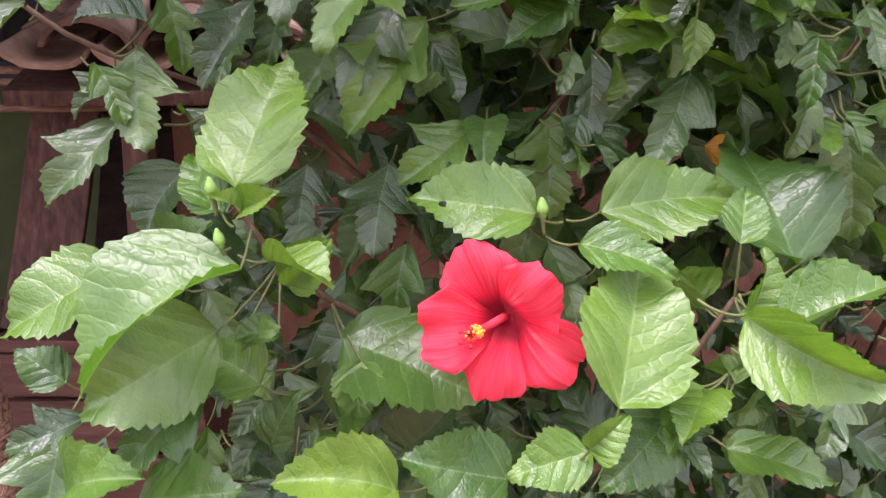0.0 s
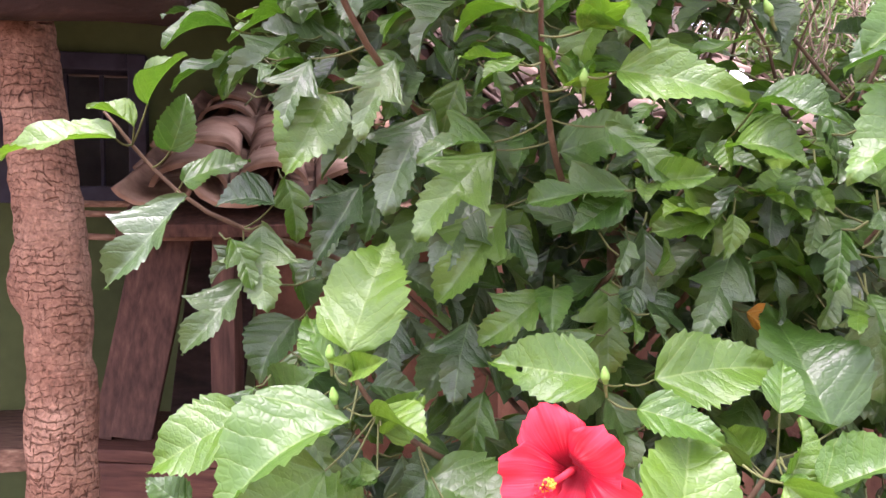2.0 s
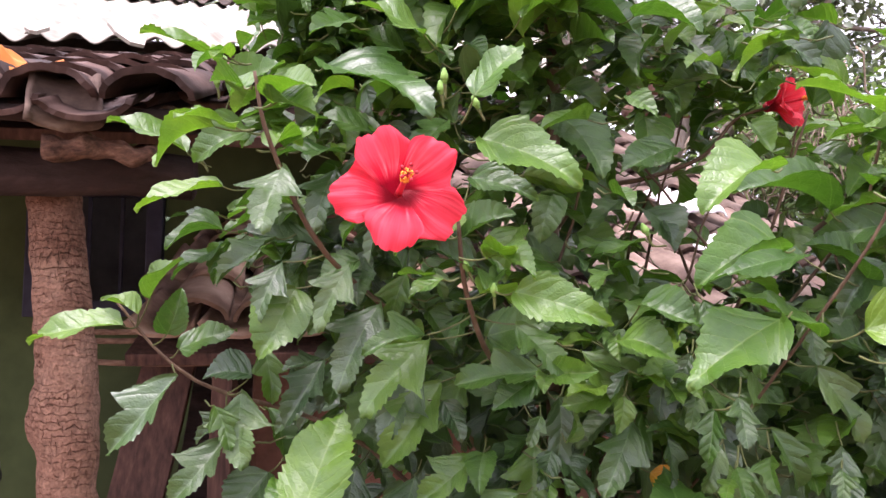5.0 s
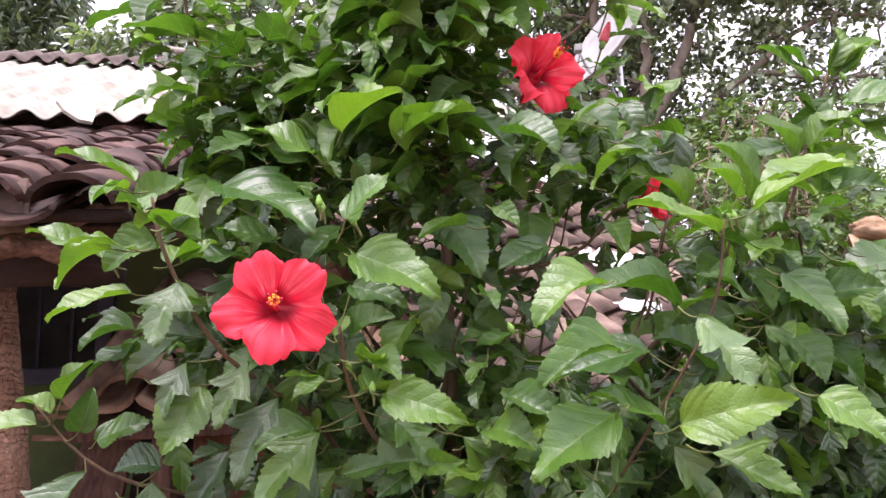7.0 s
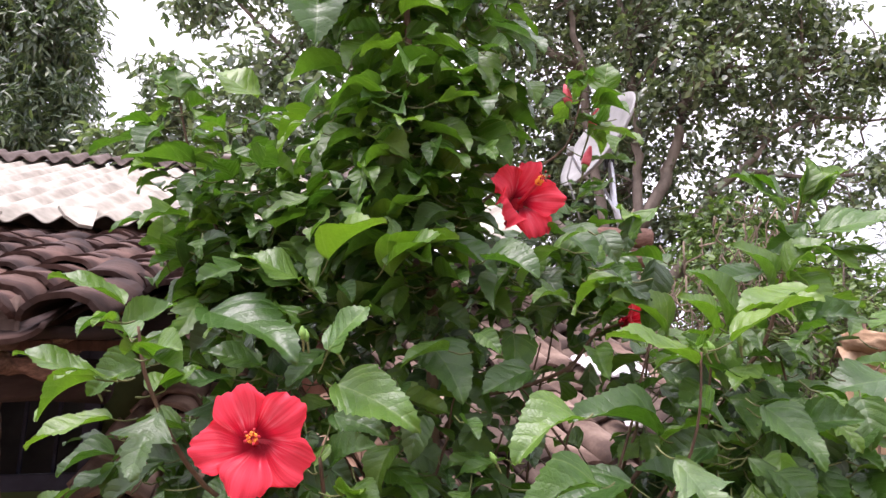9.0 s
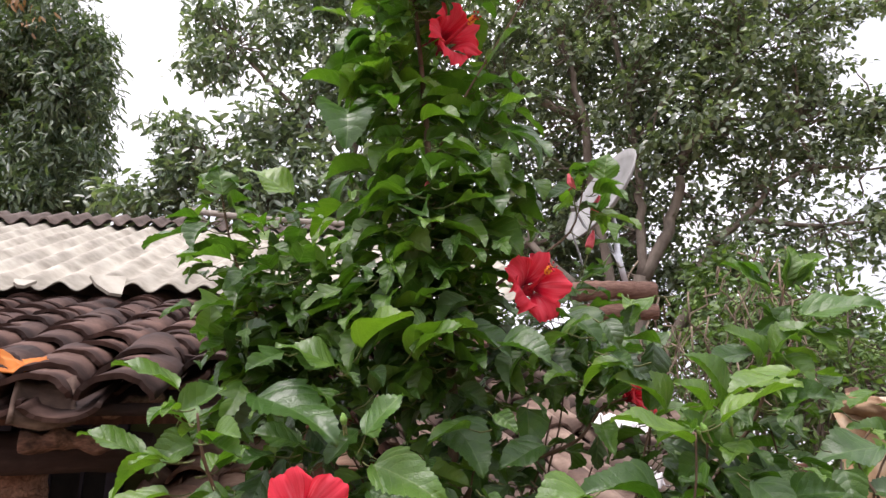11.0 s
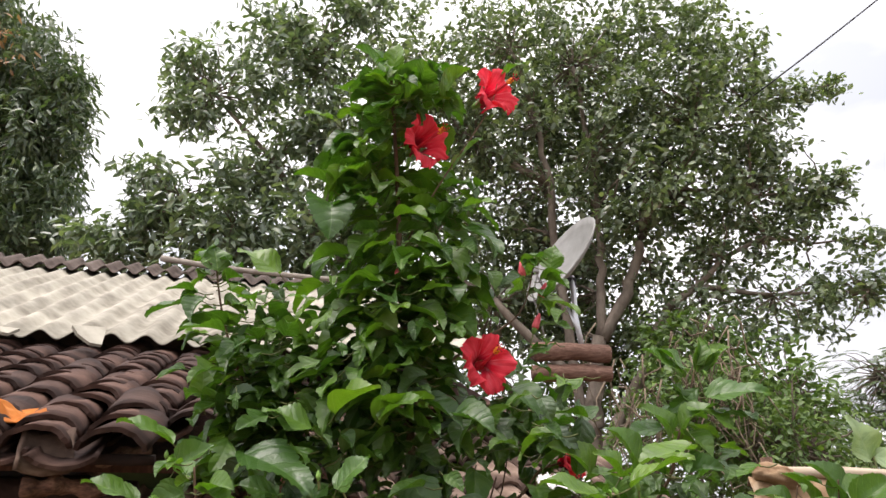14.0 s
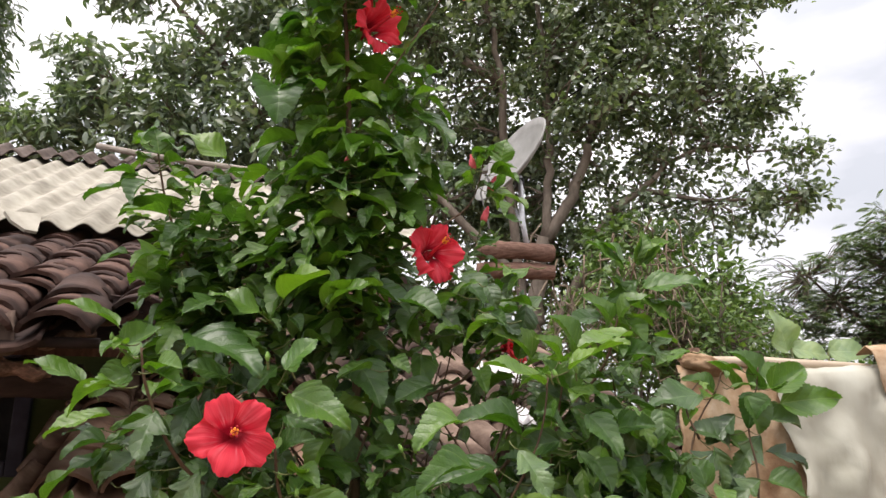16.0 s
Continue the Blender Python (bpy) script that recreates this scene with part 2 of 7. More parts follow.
PETAL = petal_material("red_petal", (0.92, 0.050, 0.080), (0.82, 0.016, 0.045), (0.30, 0.003, 0.014))
TWIG = surface("hibiscus_bark", ((0.3, (0.055, 0.033, 0.020)), (0.55, (0.115, 0.072, 0.042)), (0.75, (0.20, 0.135, 0.085))), 60, 0.8, 0.5, 0.002, (1, 1, 0.3))
SHOOT = surface("green_shoot", ((0.3, (0.065, 0.085, 0.026)), (0.7, (0.14, 0.15, 0.05))), 50, 0.55, 0.2, 0.001)
BUDRED = surface("furled_petal", ((0.3, (0.55, 0.04, 0.07)), (0.7, (0.78, 0.15, 0.17))), 60, 0.5, 0.2, 0.001)
COLUMN = surface("crimson_stamen_column", ((0.3, (0.50, 0.015, 0.035)), (0.7, (0.72, 0.06, 0.08))), 60, 0.5, 0.2, 0.001)
CALYX = surface("calyx_green", ((0.3, (0.12, 0.26, 0.05)), (0.7, (0.22, 0.38, 0.08))), 80, 0.5, 0.2, 0.001)
POLLEN = surface("yellow_anther", ((0.3, (0.85, 0.20, 0.02)), (0.7, (0.90, 0.40, 0.05))), 200, 0.7, 0.3, 0.001)
STIGMA = surface("crimson_stigma", ((0.3, (0.35, 0.01, 0.02)), (0.7, (0.5, 0.02, 0.03))), 200, 0.6, 0.2, 0.001)
TILE = surface("weathered_clay_tile", ((0.3, (0.020, 0.010, 0.007)), (0.5, (0.074, 0.036, 0.025)), (0.74, (0.185, 0.105, 0.076))), 9, 0.85, 0.5, 0.008, big=0.45, big_scale=3.0, vary=0.45)
TILE_TAN = surface("tan_clay_tile", ((0.3, (0.15, 0.078, 0.046)), (0.5, (0.31, 0.185, 0.118)), (0.72, (0.46, 0.315, 0.225))), 9, 0.85, 0.5, 0.008, big=0.4, big_scale=4.0, vary=0.35)
TILE_PALE = surface("pale_clay_tile", ((0.3, (0.065, 0.040, 0.029)), (0.5, (0.150, 0.096, 0.069)), (0.72, (0.35, 0.255, 0.190))), 9, 0.85, 0.5, 0.008, big=0.5, big_scale=4.0, vary=0.5)
SHEET = surface("asbestos_sheet", ((0.3, (0.26, 0.235, 0.18)), (0.5, (0.385, 0.36, 0.29)), (0.75, (0.50, 0.475, 0.39))), 7, 0.85, 0.3, 0.004, big=0.32, big_scale=3.5)
SHEET_DARK = surface("sooty_sheet", ((0.3, (0.055, 0.038, 0.030)), (0.6, (0.15, 0.115, 0.095)), (0.8, (0.28, 0.235, 0.20))), 6, 0.85, 0.3, 0.004, big=0.4)


def bark_material(name, pale, mid, dark):
    """Bark split by ragged level cracks into short scales, in patches, with smoother reddish places between."""
    m, n, l, p = nodes_of(name, 0.9, 0.0, 0.2)
    where = n.new("ShaderNodeTexCoord")
    sep = n.new("ShaderNodeSeparateXYZ")
    l.new(where.outputs["Object"], sep.inputs[0])
    sway, jag, patch, big, grain = noise_node(n, l, 14, 4), noise_node(n, l, 75, 5), noise_node(n, l, 9, 4), noise_node(n, l, 7, 6), noise_node(n, l, 190, 6)
    level = math_node(n, l, "ADD", math_node(n, l, "MULTIPLY", sep.outputs[2], 76.0), math_node(n, l, "ADD", math_node(n, l, "MULTIPLY", sway.outputs["Fac"], 4.0), math_node(n, l, "MULTIPLY", jag.outputs["Fac"], 0.9)))
    gap = math_node(n, l, "ABSOLUTE", math_node(n, l, "SUBTRACT", math_node(n, l, "FRACT", level), 0.5))
    row = math_node(n, l, "FLOOR", level)
    mp = n.new("ShaderNodeMapping")
    mp.inputs["Scale"].default_value = (1, 1, 0.15)
    shift = n.new("ShaderNodeCombineXYZ")
    l.new(math_node(n, l, "MULTIPLY", row, 0.37), shift.inputs[0])
    l.new(math_node(n, l, "MULTIPLY", row, 0.61), shift.inputs[1])
    l.new(shift.outputs[0], mp.inputs["Location"])
    l.new(where.outputs["Object"], mp.inputs[0])
    cell = n.new("ShaderNodeTexVoronoi")
    cell.feature = "DISTANCE_TO_EDGE"
    cell.inputs["Scale"].default_value = 38
    l.new(mp.outputs[0], cell.inputs["Vector"])
    depth = math_node(n, l, "MULTIPLY", ramp_node(n, l, patch.outputs["Fac"], ((0.36, (0.02,) * 3), (0.60, (1, 1, 1)))).outputs[0], 0.11)
    flat = math_node(n, l, "DIVIDE", gap, math_node(n, l, "ADD", depth, 0.02))
    upright = math_node(n, l, "DIVIDE", cell.outputs["Distance"], math_node(n, l, "ADD", math_node(n, l, "MULTIPLY", depth, 0.22), 0.004))
    crack = math_node(n, l, "MINIMUM", math_node(n, l, "MINIMUM", flat, upright), 1.0)
    tone = ramp_node(n, l, big.outputs["Fac"], ((0.3, dark), (0.5, mid), (0.7, pale))).outputs[0]
    tone = mix_node(n, l, "MULTIPLY", 1.0, tone, ramp_node(n, l, grain.outputs["Fac"], ((0.3, (0.62,) * 3), (0.7, (1.28,) * 3))).outputs[0])
    tone = mix_node(n, l, "MULTIPLY", 1.0, tone, ramp_node(n, l, jag.outputs["Fac"], ((0.35, (0.75,) * 3), (0.65, (1.15,) * 3))).outputs[0])
    l.new(mix_node(n, l, "MULTIPLY", 1.0, tone, ramp_node(n, l, crack, ((0.0, (0.58, 0.52, 0.48)), (0.9, (1, 1, 1)))).outputs[0]), p.inputs["Base Color"])
    bmp = n.new("ShaderNodeBump")
    bmp.inputs["Strength"].default_value, bmp.inputs["Distance"].default_value = 1.0, 0.005
    l.new(math_node(n, l, "ADD", crack, math_node(n, l, "ADD", math_node(n, l, "MULTIPLY", grain.outputs["Fac"], 0.7), jag.outputs["Fac"])), bmp.inputs["Height"])
    l.new(bmp.outputs[0], p.inputs["Normal"])
    return m


BARK = bark_material("cracked_bark", (0.42, 0.26, 0.18), (0.30, 0.165, 0.108), (0.17, 0.08, 0.05))
RAWWOOD = surface("weathered_wood", ((0.3, (0.10, 0.055, 0.035)), (0.55, (0.24, 0.14, 0.09)), (0.75, (0.40, 0.27, 0.18))), 16, 0.85, 0.6, 0.006, (1, 6, 6), big=0.4, big_scale=3)
BROWNWOOD = surface("brown_split_wood", ((0.3, (0.06, 0.03, 0.02)), (0.5, (0.17, 0.085, 0.052)), (0.7, (0.32, 0.175, 0.11))), 40, 0.85, 0.9, 0.008, (1, 3, 3), big=0.5, big_scale=12)
TORNWOOD = surface("torn_old_wood", ((0.3, (0.11, 0.06, 0.04)), (0.5, (0.30, 0.18, 0.125)), (0.7, (0.50, 0.34, 0.25))), 40, 0.85, 0.9, 0.008, (1, 3, 3), big=0.5, big_scale=12)
GREYWOOD = surface("grey_weathered_pole", ((0.3, (0.22, 0.185, 0.15)), (0.55, (0.36, 0.32, 0.27)), (0.75, (0.48, 0.44, 0.385))), 20, 0.85, 0.5, 0.004, (0.5, 5, 5), big=0.3)
# dark brown wood, its colour lowered further to hold the shade under the eave
SHADEWOOD = surface("shade_darkened_wood", ((0.3, (0.018, 0.011, 0.009)), (0.55, (0.045, 0.026, 0.021)), (0.75, (0.087, 0.051, 0.041))), 14, 0.85, 0.7, 0.008, (0.5, 2, 2), big=0.4, big_scale=5)
REDWOOD = surface("red_brown_board", ((0.3, (0.06, 0.022, 0.015)), (0.6, (0.12, 0.050, 0.033)), (0.8, (0.18, 0.085, 0.055))), 14, 0.7, 0.4, 0.004, (0.6, 6, 6), big=0.35, big_scale=4)
DARKWOOD = surface("dark_plank", ((0.3, (0.05, 0.024, 0.017)), (0.6, (0.125, 0.062, 0.044)), (0.8, (0.20, 0.108, 0.078))), 12, 0.8, 0.4, 0.004, (6, 6, 0.6), big=0.3, big_scale=3)
MUD = surface("mud_wall", ((0.3, (0.085, 0.034, 0.020)), (0.5, (0.155, 0.068, 0.040)), (0.75, (0.25, 0.125, 0.078))), 7, 0.95, 0.6, 0.02, big=0.35, big_scale=2)
GREENWALL = surface("green_limewash", ((0.3, (0.058, 0.082, 0.029)), (0.5, (0.090, 0.122, 0.045)), (0.75, (0.12, 0.16, 0.063))), 4, 0.9, 0.2, 0.004, big=0.35, big_scale=1.5)
WINDOWFRAME = surface("dark_window_frame", ((0.3, (0.02, 0.02, 0.035)), (0.7, (0.05, 0.05, 0.075))), 10, 0.6, 0.2, 0.003)
# plaster with the room's shade put into its colour
DARKROOM = surface("room_shade_plaster", ((0.3, (0.05, 0.04, 0.035)), (0.7, (0.09, 0.075, 0.065))), 5, 0.9, 0.2, 0.004)
EARTH = surface("bare_earth", ((0.3, (0.11, 0.07, 0.045)), (0.5, (0.18, 0.118, 0.078)), (0.75, (0.25, 0.175, 0.118))), 3, 0.95, 0.6, 0.02, big=0.3, big_scale=0.3)
TRUNK = surface("tree_bark", ((0.3, (0.11, 0.085, 0.065)), (0.55, (0.22, 0.18, 0.142)), (0.75, (0.35, 0.295, 0.235))), 6, 0.9, 0.6, 0.02, (1, 1, 0.4), big=0.3)
DRYVINE = surface("dry_vine", ((0.3, (0.13, 0.10, 0.07)), (0.7, (0.28, 0.22, 0.155))), 20, 0.9, 0.3, 0.004)
DISHPAINT = surface("dish_paint", ((0.3, (0.21, 0.21, 0.195)), (0.6, (0.28, 0.28, 0.262)), (0.8, (0.34, 0.34, 0.322))), 7, 0.5, 0.08, 0.002, big=0.12, big_scale=4)
STEEL = surface("galvanised_steel", ((0.3, (0.45, 0.46, 0.47)), (0.7, (0.62, 0.63, 0.64))), 20, 0.45, 0.1, 0.001, metal=0.7)
BLACK = surface("black_plastic", ((0.3, (0.012, 0.012, 0.013)), (0.7, (0.03, 0.03, 0.032))), 20, 0.5, 0.1, 0.001)
LOG = surface("peeled_log", ((0.3, (0.11, 0.058, 0.04)), (0.55, (0.22, 0.125, 0.09)), (0.75, (0.34, 0.215, 0.16))), 12, 0.85, 0.5, 0.008, (0.5, 5, 5), big=0.3)
BAMBOO = surface("dry_bamboo", ((0.3, (0.44, 0.34, 0.23)), (0.6, (0.60, 0.50, 0.37)), (0.8, (0.70, 0.61, 0.48))), 14, 0.6, 0.3, 0.003, (0.5, 6, 6), big=0.25)
SACK = surface("tan_sackcloth", ((0.3, (0.30, 0.165, 0.085)), (0.5, (0.53, 0.36, 0.215)), (0.7, (0.72, 0.58, 0.42))), 11, 0.9, 0.7, 0.006, big=0.5, big_scale=5, fine=14)
SHEETING = surface("dirty_white_sheeting", ((0.25, (0.32, 0.29, 0.215)), (0.42, (0.445, 0.435, 0.35)), (0.7, (0.51, 0.515, 0.435))), 5, 0.6, 0.5, 0.008, (1, 1, 0.4), big=0.15, big_scale=2.0)
ORANGE = surface("orange_cloth", ((0.3, (0.34, 0.095, 0.018)), (0.55, (0.56, 0.18, 0.03)), (0.75, (0.70, 0.30, 0.09))), 10, 0.85, 0.4, 0.005, big=0.25, big_scale=6)
PINKCLOTH = surface("pink_red_rag", ((0.3, (0.45, 0.04, 0.07)), (0.55, (0.62, 0.10, 0.12)), (0.7, (0.78, 0.55, 0.5))), 16, 0.85, 0.4, 0.004)
PALECLOTH = surface("faded_pink_rag", ((0.3, (0.55, 0.30, 0.29)), (0.5, (0.72, 0.56, 0.53)), (0.7, (0.80, 0.74, 0.71))), 30, 0.85, 0.4, 0.004)
WHITECLOTH = surface("white_plastic_scrap", ((0.3, (0.66, 0.63, 0.62)), (0.7, (0.82, 0.80, 0.79))), 14, 0.5, 0.4, 0.004)


# ---- building blocks ----
def part(name, bm, material, parent=None, label="", smooth=False):
    me = bpy.data.meshes.new(name)
    bm.to_mesh(me)
    bm.free()
    me.materials.append(material)
    if smooth:
        for f in me.polygons:
            f.use_smooth = True
    ob = new(name, me)
    ob.parent = parent
    if label:
        tagged(ob, label)
    return ob


def share(name, mesh, m, parent):
    ob = new(name, mesh)
    ob.parent = parent
    ob.matrix_basis = m
    return ob


def thing(name, label, category, group="", kind="", at=(0, 0, 0)):
    ob = new(name)
    ob.empty_display_size = 0.05
    ob.location = at
    return tagged(ob, label, category, group, kind)


def tube(bm, pts, r0, r1, sides=7, rough=0.0, rng=random, cap=True):
    """A tapered round limb along points."""
    pts = [Vector(p) for p in pts]
    rings, ref = [], Vector((0.31, 0.22, 0.92)).normalized()
    for i, p in enumerate(pts):
        d = (pts[min(i + 1, len(pts) - 1)] - pts[max(i - 1, 0)]).normalized()
        a = d.cross(ref)
        a = a.normalized() if a.length > 1e-4 else Vector((1, 0, 0))
        b = d.cross(a)
        r = r0 + (r1 - r0) * i / max(1, len(pts) - 1)
        ring = []
        for k in range(sides):
            an = 2 * math.pi * k / sides
            rr = r * (1 + rough * (rng.random() - 0.5) * 2)
            ring.append(bm.verts.new(p + a * math.cos(an) * rr + b * math.sin(an) * rr))
        rings.append(ring)
    for q, w in zip(rings, rings[1:]):
        for k in range(sides):
            bm.faces.new((q[k], q[(k + 1) % sides], w[(k + 1) % sides], w[k]))
    if cap:
        bm.faces.new(rings[0][::-1])
        bm.faces.new(rings[-1])
    return bm


def arc(a, b, sag=0.0, n=7, wob=0.0, rng=random):
    """Points from a to b with a sag downwards and a little wobble."""
    a, b, out = Vector(a), Vector(b), []
    for i in range(n):
        s = i / (n - 1)
        p = a.lerp(b, s)
        p.z -= sag * 4 * s * (1 - s)
        if 0 < i < n - 1 and wob:
            p += Vector((rng.uniform(-wob, wob), rng.uniform(-wob, wob), rng.uniform(-wob, wob)))
        out.append(p)
    return out


def box(bm, m, sx, sy, sz, bevel=0.0, cuts=0, warp=0.0, rng=random):
    """A block with its middle at m; bevelled, and worn out of true by warp."""
    made = bmesh.ops.create_cube(bm, size=1.0, matrix=Matrix.Diagonal((sx, sy, sz, 1)))
    vs = made["verts"]
    if cuts:
        es = list({e for v in vs for e in v.link_edges})
        g = bmesh.ops.subdivide_edges(bm, edges=es, cuts=cuts, use_grid_fill=True)
        vs = list({*vs, *(x for x in g["geom_inner"] if isinstance(x, bmesh.types.BMVert)), *(v for e in es if e.is_valid for v in e.verts)})
        vs = [v for v in bm.verts] if len(bm.verts) < 4000 else vs
    if bevel:
        es = [e for e in {e for v in vs if v.is_valid for e in v.link_edges} if len(e.link_faces) == 2 and e.calc_face_angle(0) > 0.8]
        g = bmesh.ops.bevel(bm, geom=es, offset=bevel, segments=2, profile=0.6, affect="EDGES")
        vs = list({*[v for v in vs if v.is_valid], *g["verts"]})
    for v in vs:
        if v.is_valid:
            if warp:
                v.co += noise.noise_vector(v.co * 9 + Vector((rng.random() * 0.01, 3, 7))) * warp
            v.co = m @ v.co
    return bm


def frame_of(origin, along, face):
    """A pose with y along a direction and z towards the face side."""
    y = Vector(along).normalized()
    z = Vector(face) - y * Vector(face).dot(y)
    z = z.normalized() if z.length > 1e-4 else y.orthogonal().normalized()
    x = y.cross(z)
    m = Matrix((x, y, z)).transposed().to_4x4()
    m.translation = origin
    return m


# ---- ground ----
g = bmesh.new()
N = 40
for i in range(N + 1):
    for j in range(N + 1):
        a, b = (i / N - 0.5) * 2, (j / N - 0.5) * 2
        x, y = 400 * a * abs(a), 400 * b * abs(b)
        z = 0.03 * noise.noise((x * 0.4, y * 0.4, 0)) + (0.02 * max(0.0, math.hypot(x, y) - 30)) * 0.05
        g.verts.new((x, y, z - 0.02))
g.verts.ensure_lookup_table()
for i in range(N):
    for j in range(N):
        k = i * (N + 1) + j
        g.faces.new((g.verts[k], g.verts[k + N + 1], g.verts[k + N + 2], g.verts[k + 1]))
tagged(part("ground", g, EARTH, smooth=True), "bare brown trodden earth of the yard", "ground", kind="structure")

# ---- the house ----
AZ = radians(AZ_ROOF)
E_DIR, U_DIR = Vector((math.cos(AZ), math.sin(AZ), 0)), Vector((-math.sin(AZ), math.cos(AZ), 0))


def roof_point(origin, slope, e, u, h=0.0):
    return Vector(origin) + E_DIR * e + U_DIR * u + Vector((0, 0, slope * u + h))


def roof_pose(origin, slope, e, u, h=0.0, rng=None, wob=0.0):
    """A pose on a roof: x along the eave, y up the slope, z out of it."""
    y = (U_DIR + Vector((0, 0, slope))).normalized()
    z = E_DIR.cross(y)
    m = Matrix((E_DIR, y, z)).transposed().to_4x4()
    m.translation = roof_point(origin, slope, e, u, h)
    if rng and wob:
        m = m @ pose(rng.uniform(-wob, wob) * 0.12, rng.uniform(-wob, wob) * 0.3, rng.uniform(0, wob) * 0.08, rng.uniform(-wob, wob) * 40, rng.uniform(-wob, wob) * 70, rng.uniform(-wob, wob) * 60)
    return m


def tile_mesh(name, r_low, r_high, length, material, over=True, seed=0):
    """A half-round country tile: cover tiles arch up, channel tiles lie in their backs."""
    bm, rng = bmesh.new(), random.Random(seed)
    th, seg, rows = 0.009, 12, 5
    lay = []
    for inner in (0, 1):
        for j in range(rows):
            s = j / (rows - 1)
            r = r_low + (r_high - r_low) * s - (th if inner else 0)
            lip = 0.004 * (1 - s) ** 4 * (0 if inner else 1)
            ring = []
            for i in range(seg + 1):
                a = math.pi * (0.04 + 0.92 * i / seg)
                wob = 0.003 * noise.noise((i * 0.7, j * 0.8, seed * 3.1))
                end = 0.012 * noise.noise((i * 0.45, 9.0, seed * 1.7)) if j in (0, rows - 1) else 0
                z = math.sin(a) * (r * (0.72 if over else 0.46) + lip + wob)
                ring.append(bm.verts.new((math.cos(a) * (r + wob), s * length + end, z if over else -z)))
            lay.append(ring)
    out, inn = lay[:rows], lay[rows:]
    def skin(q, flip):
        for a, b in zip(q, q[1:]):
            for i in range(seg):
                f = (a[i], a[i + 1], b[i + 1], b[i])
                bm.faces.new(f[::-1] if flip else f)
    skin(out, over), skin(inn, not over)
    for k in (0, rows - 1):
        for i in range(seg):
            f = (out[k][i], out[k][i + 1], inn[k][i + 1], inn[k][i])
            bm.faces.new(f)
    for i in (0, seg):
        for j in range(rows - 1):
            bm.faces.new((out[j][i], out[j + 1][i], inn[j + 1][i], inn[j][i]))
    bmesh.ops.recalc_face_normals(bm, faces=bm.faces)
    me = bpy.data.meshes.new(name)
    bm.to_mesh(me)
    bm.free()
    me.materials.append(material)
    for f in me.polygons:
        f.use_smooth = len(f.vertices) == 4 and abs(f.normal.y) < 0.8
    return me


def corrugated(name, parent, origin, slope, e0, e1, u0, u1, material, h=0.0, pitch=0.125, amp=0.022, seed=0, label=""):
    """A corrugated sheet with thickness and a chipped lower edge."""
    bm = bmesh.new()
    nx, ny, th = int((e1 - e0) / pitch * 12), 6, 0.007
    lay = []
    for k in (0, 1):
        rows = []
        for j in range(ny + 1):
            row = []
            for i in range(nx + 1):
                e = e0 + (e1 - e0) * i / nx
                u = u0 + (u1 - u0) * j / ny
                if j == 0:
                    u += 0.012 * noise.noise((e * 7, seed, 1))
                z = amp * math.cos(2 * math.pi * e / pitch) + 0.006 * noise.noise((e * 1.5, u * 1.5, seed)) - k * th
                row.append(bm.verts.new(roof_point(origin, slope, e, u, h + z)))
            rows.append(row)
        lay.append(rows)
    for k, rows in enumerate(lay):
        for a, b in zip(rows, rows[1:]):
            for i in range(nx):
                f = (a[i], a[i + 1], b[i + 1], b[i])
                bm.faces.new(f if k == 0 else f[::-1])
    for i in range(nx):
        bm.faces.new((lay[0][0][i], lay[1][0][i], lay[1][0][i + 1], lay[0][0][i + 1]))
        bm.faces.new((lay[0][ny][i], lay[0][ny][i + 1], lay[1][ny][i + 1], lay[1][ny][i]))
    for j in range(ny):
        bm.faces.new((lay[0][j][0], lay[0][j + 1][0], lay[1][j + 1][0], lay[1][j][0]))
        bm.faces.new((lay[0][j][nx], lay[1][j][nx], lay[1][j + 1][nx], lay[0][j + 1][nx]))
    return part(name, bm, material, parent, label, smooth=True)


def tiled_roof(parent, origin, slope, columns, rows, pitch, step, meshes, seed, r=0.078, skip=(), far=None):
    """Channel and cover tiles in overlapping courses, each a little out of line."""
    rng = random.Random(seed)
    verts, faces = [], []
    for c in range(*columns):
        for q in range(rows - 1, -1, -1):
            if (c, q) in skip:
                continue
            m = roof_pose(origin, slope, c * pitch, q * step - 0.02, 0.052 + 0.004 * math.sin(c * 1.7), rng, 0.06)
            near = far is None or c >= far
            put = [("channel_tile", rng.choice(meshes[1]), m @ Matrix.Translation((0, 0, 0.022)))]
            m = roof_pose(origin, slope, (c + 0.5) * pitch, q * step, 0.062 + 0.006 * math.sin(c * 2.3 + q), rng, 0.09)
            put.append(("cover_tile", rng.choice(meshes[0]), m))
            for nm, me, pm in put:
                if near:
                    share(nm, me, pm, parent)
                    continue
                k = len(verts)
                verts.extend(pm @ v.co for v in me.vertices)
                faces.extend(tuple(k + i for i in f.vertices) for f in me.polygons)
    if verts:
        me = bpy.data.meshes.new("clay_tiles")
        me.from_pydata(verts, [], faces)
        me.materials.append(meshes[0][0].materials[0])
        for f in me.polygons:
            f.use_smooth = True
        ob = new("clay_tiles", me)
        ob.parent = parent
        tagged(ob, "rest of the clay tiles further along the roof", kind="stuff")


O1, S1 = (-0.50, 0.74, 1.92), 0.37
house = thing("house", "low village house with clay tile and corrugated sheet roof", "house", at=(-1.6, 2.6, 0))
house_inv = Matrix.Translation(house.location).inverted()


def house_part(name, bm, material, label="", smooth=False, parent=None):
    ob = part(name, bm, material, parent or house, label, smooth)
    if parent is None:
        ob.matrix_parent_inverse = house_inv
    return ob


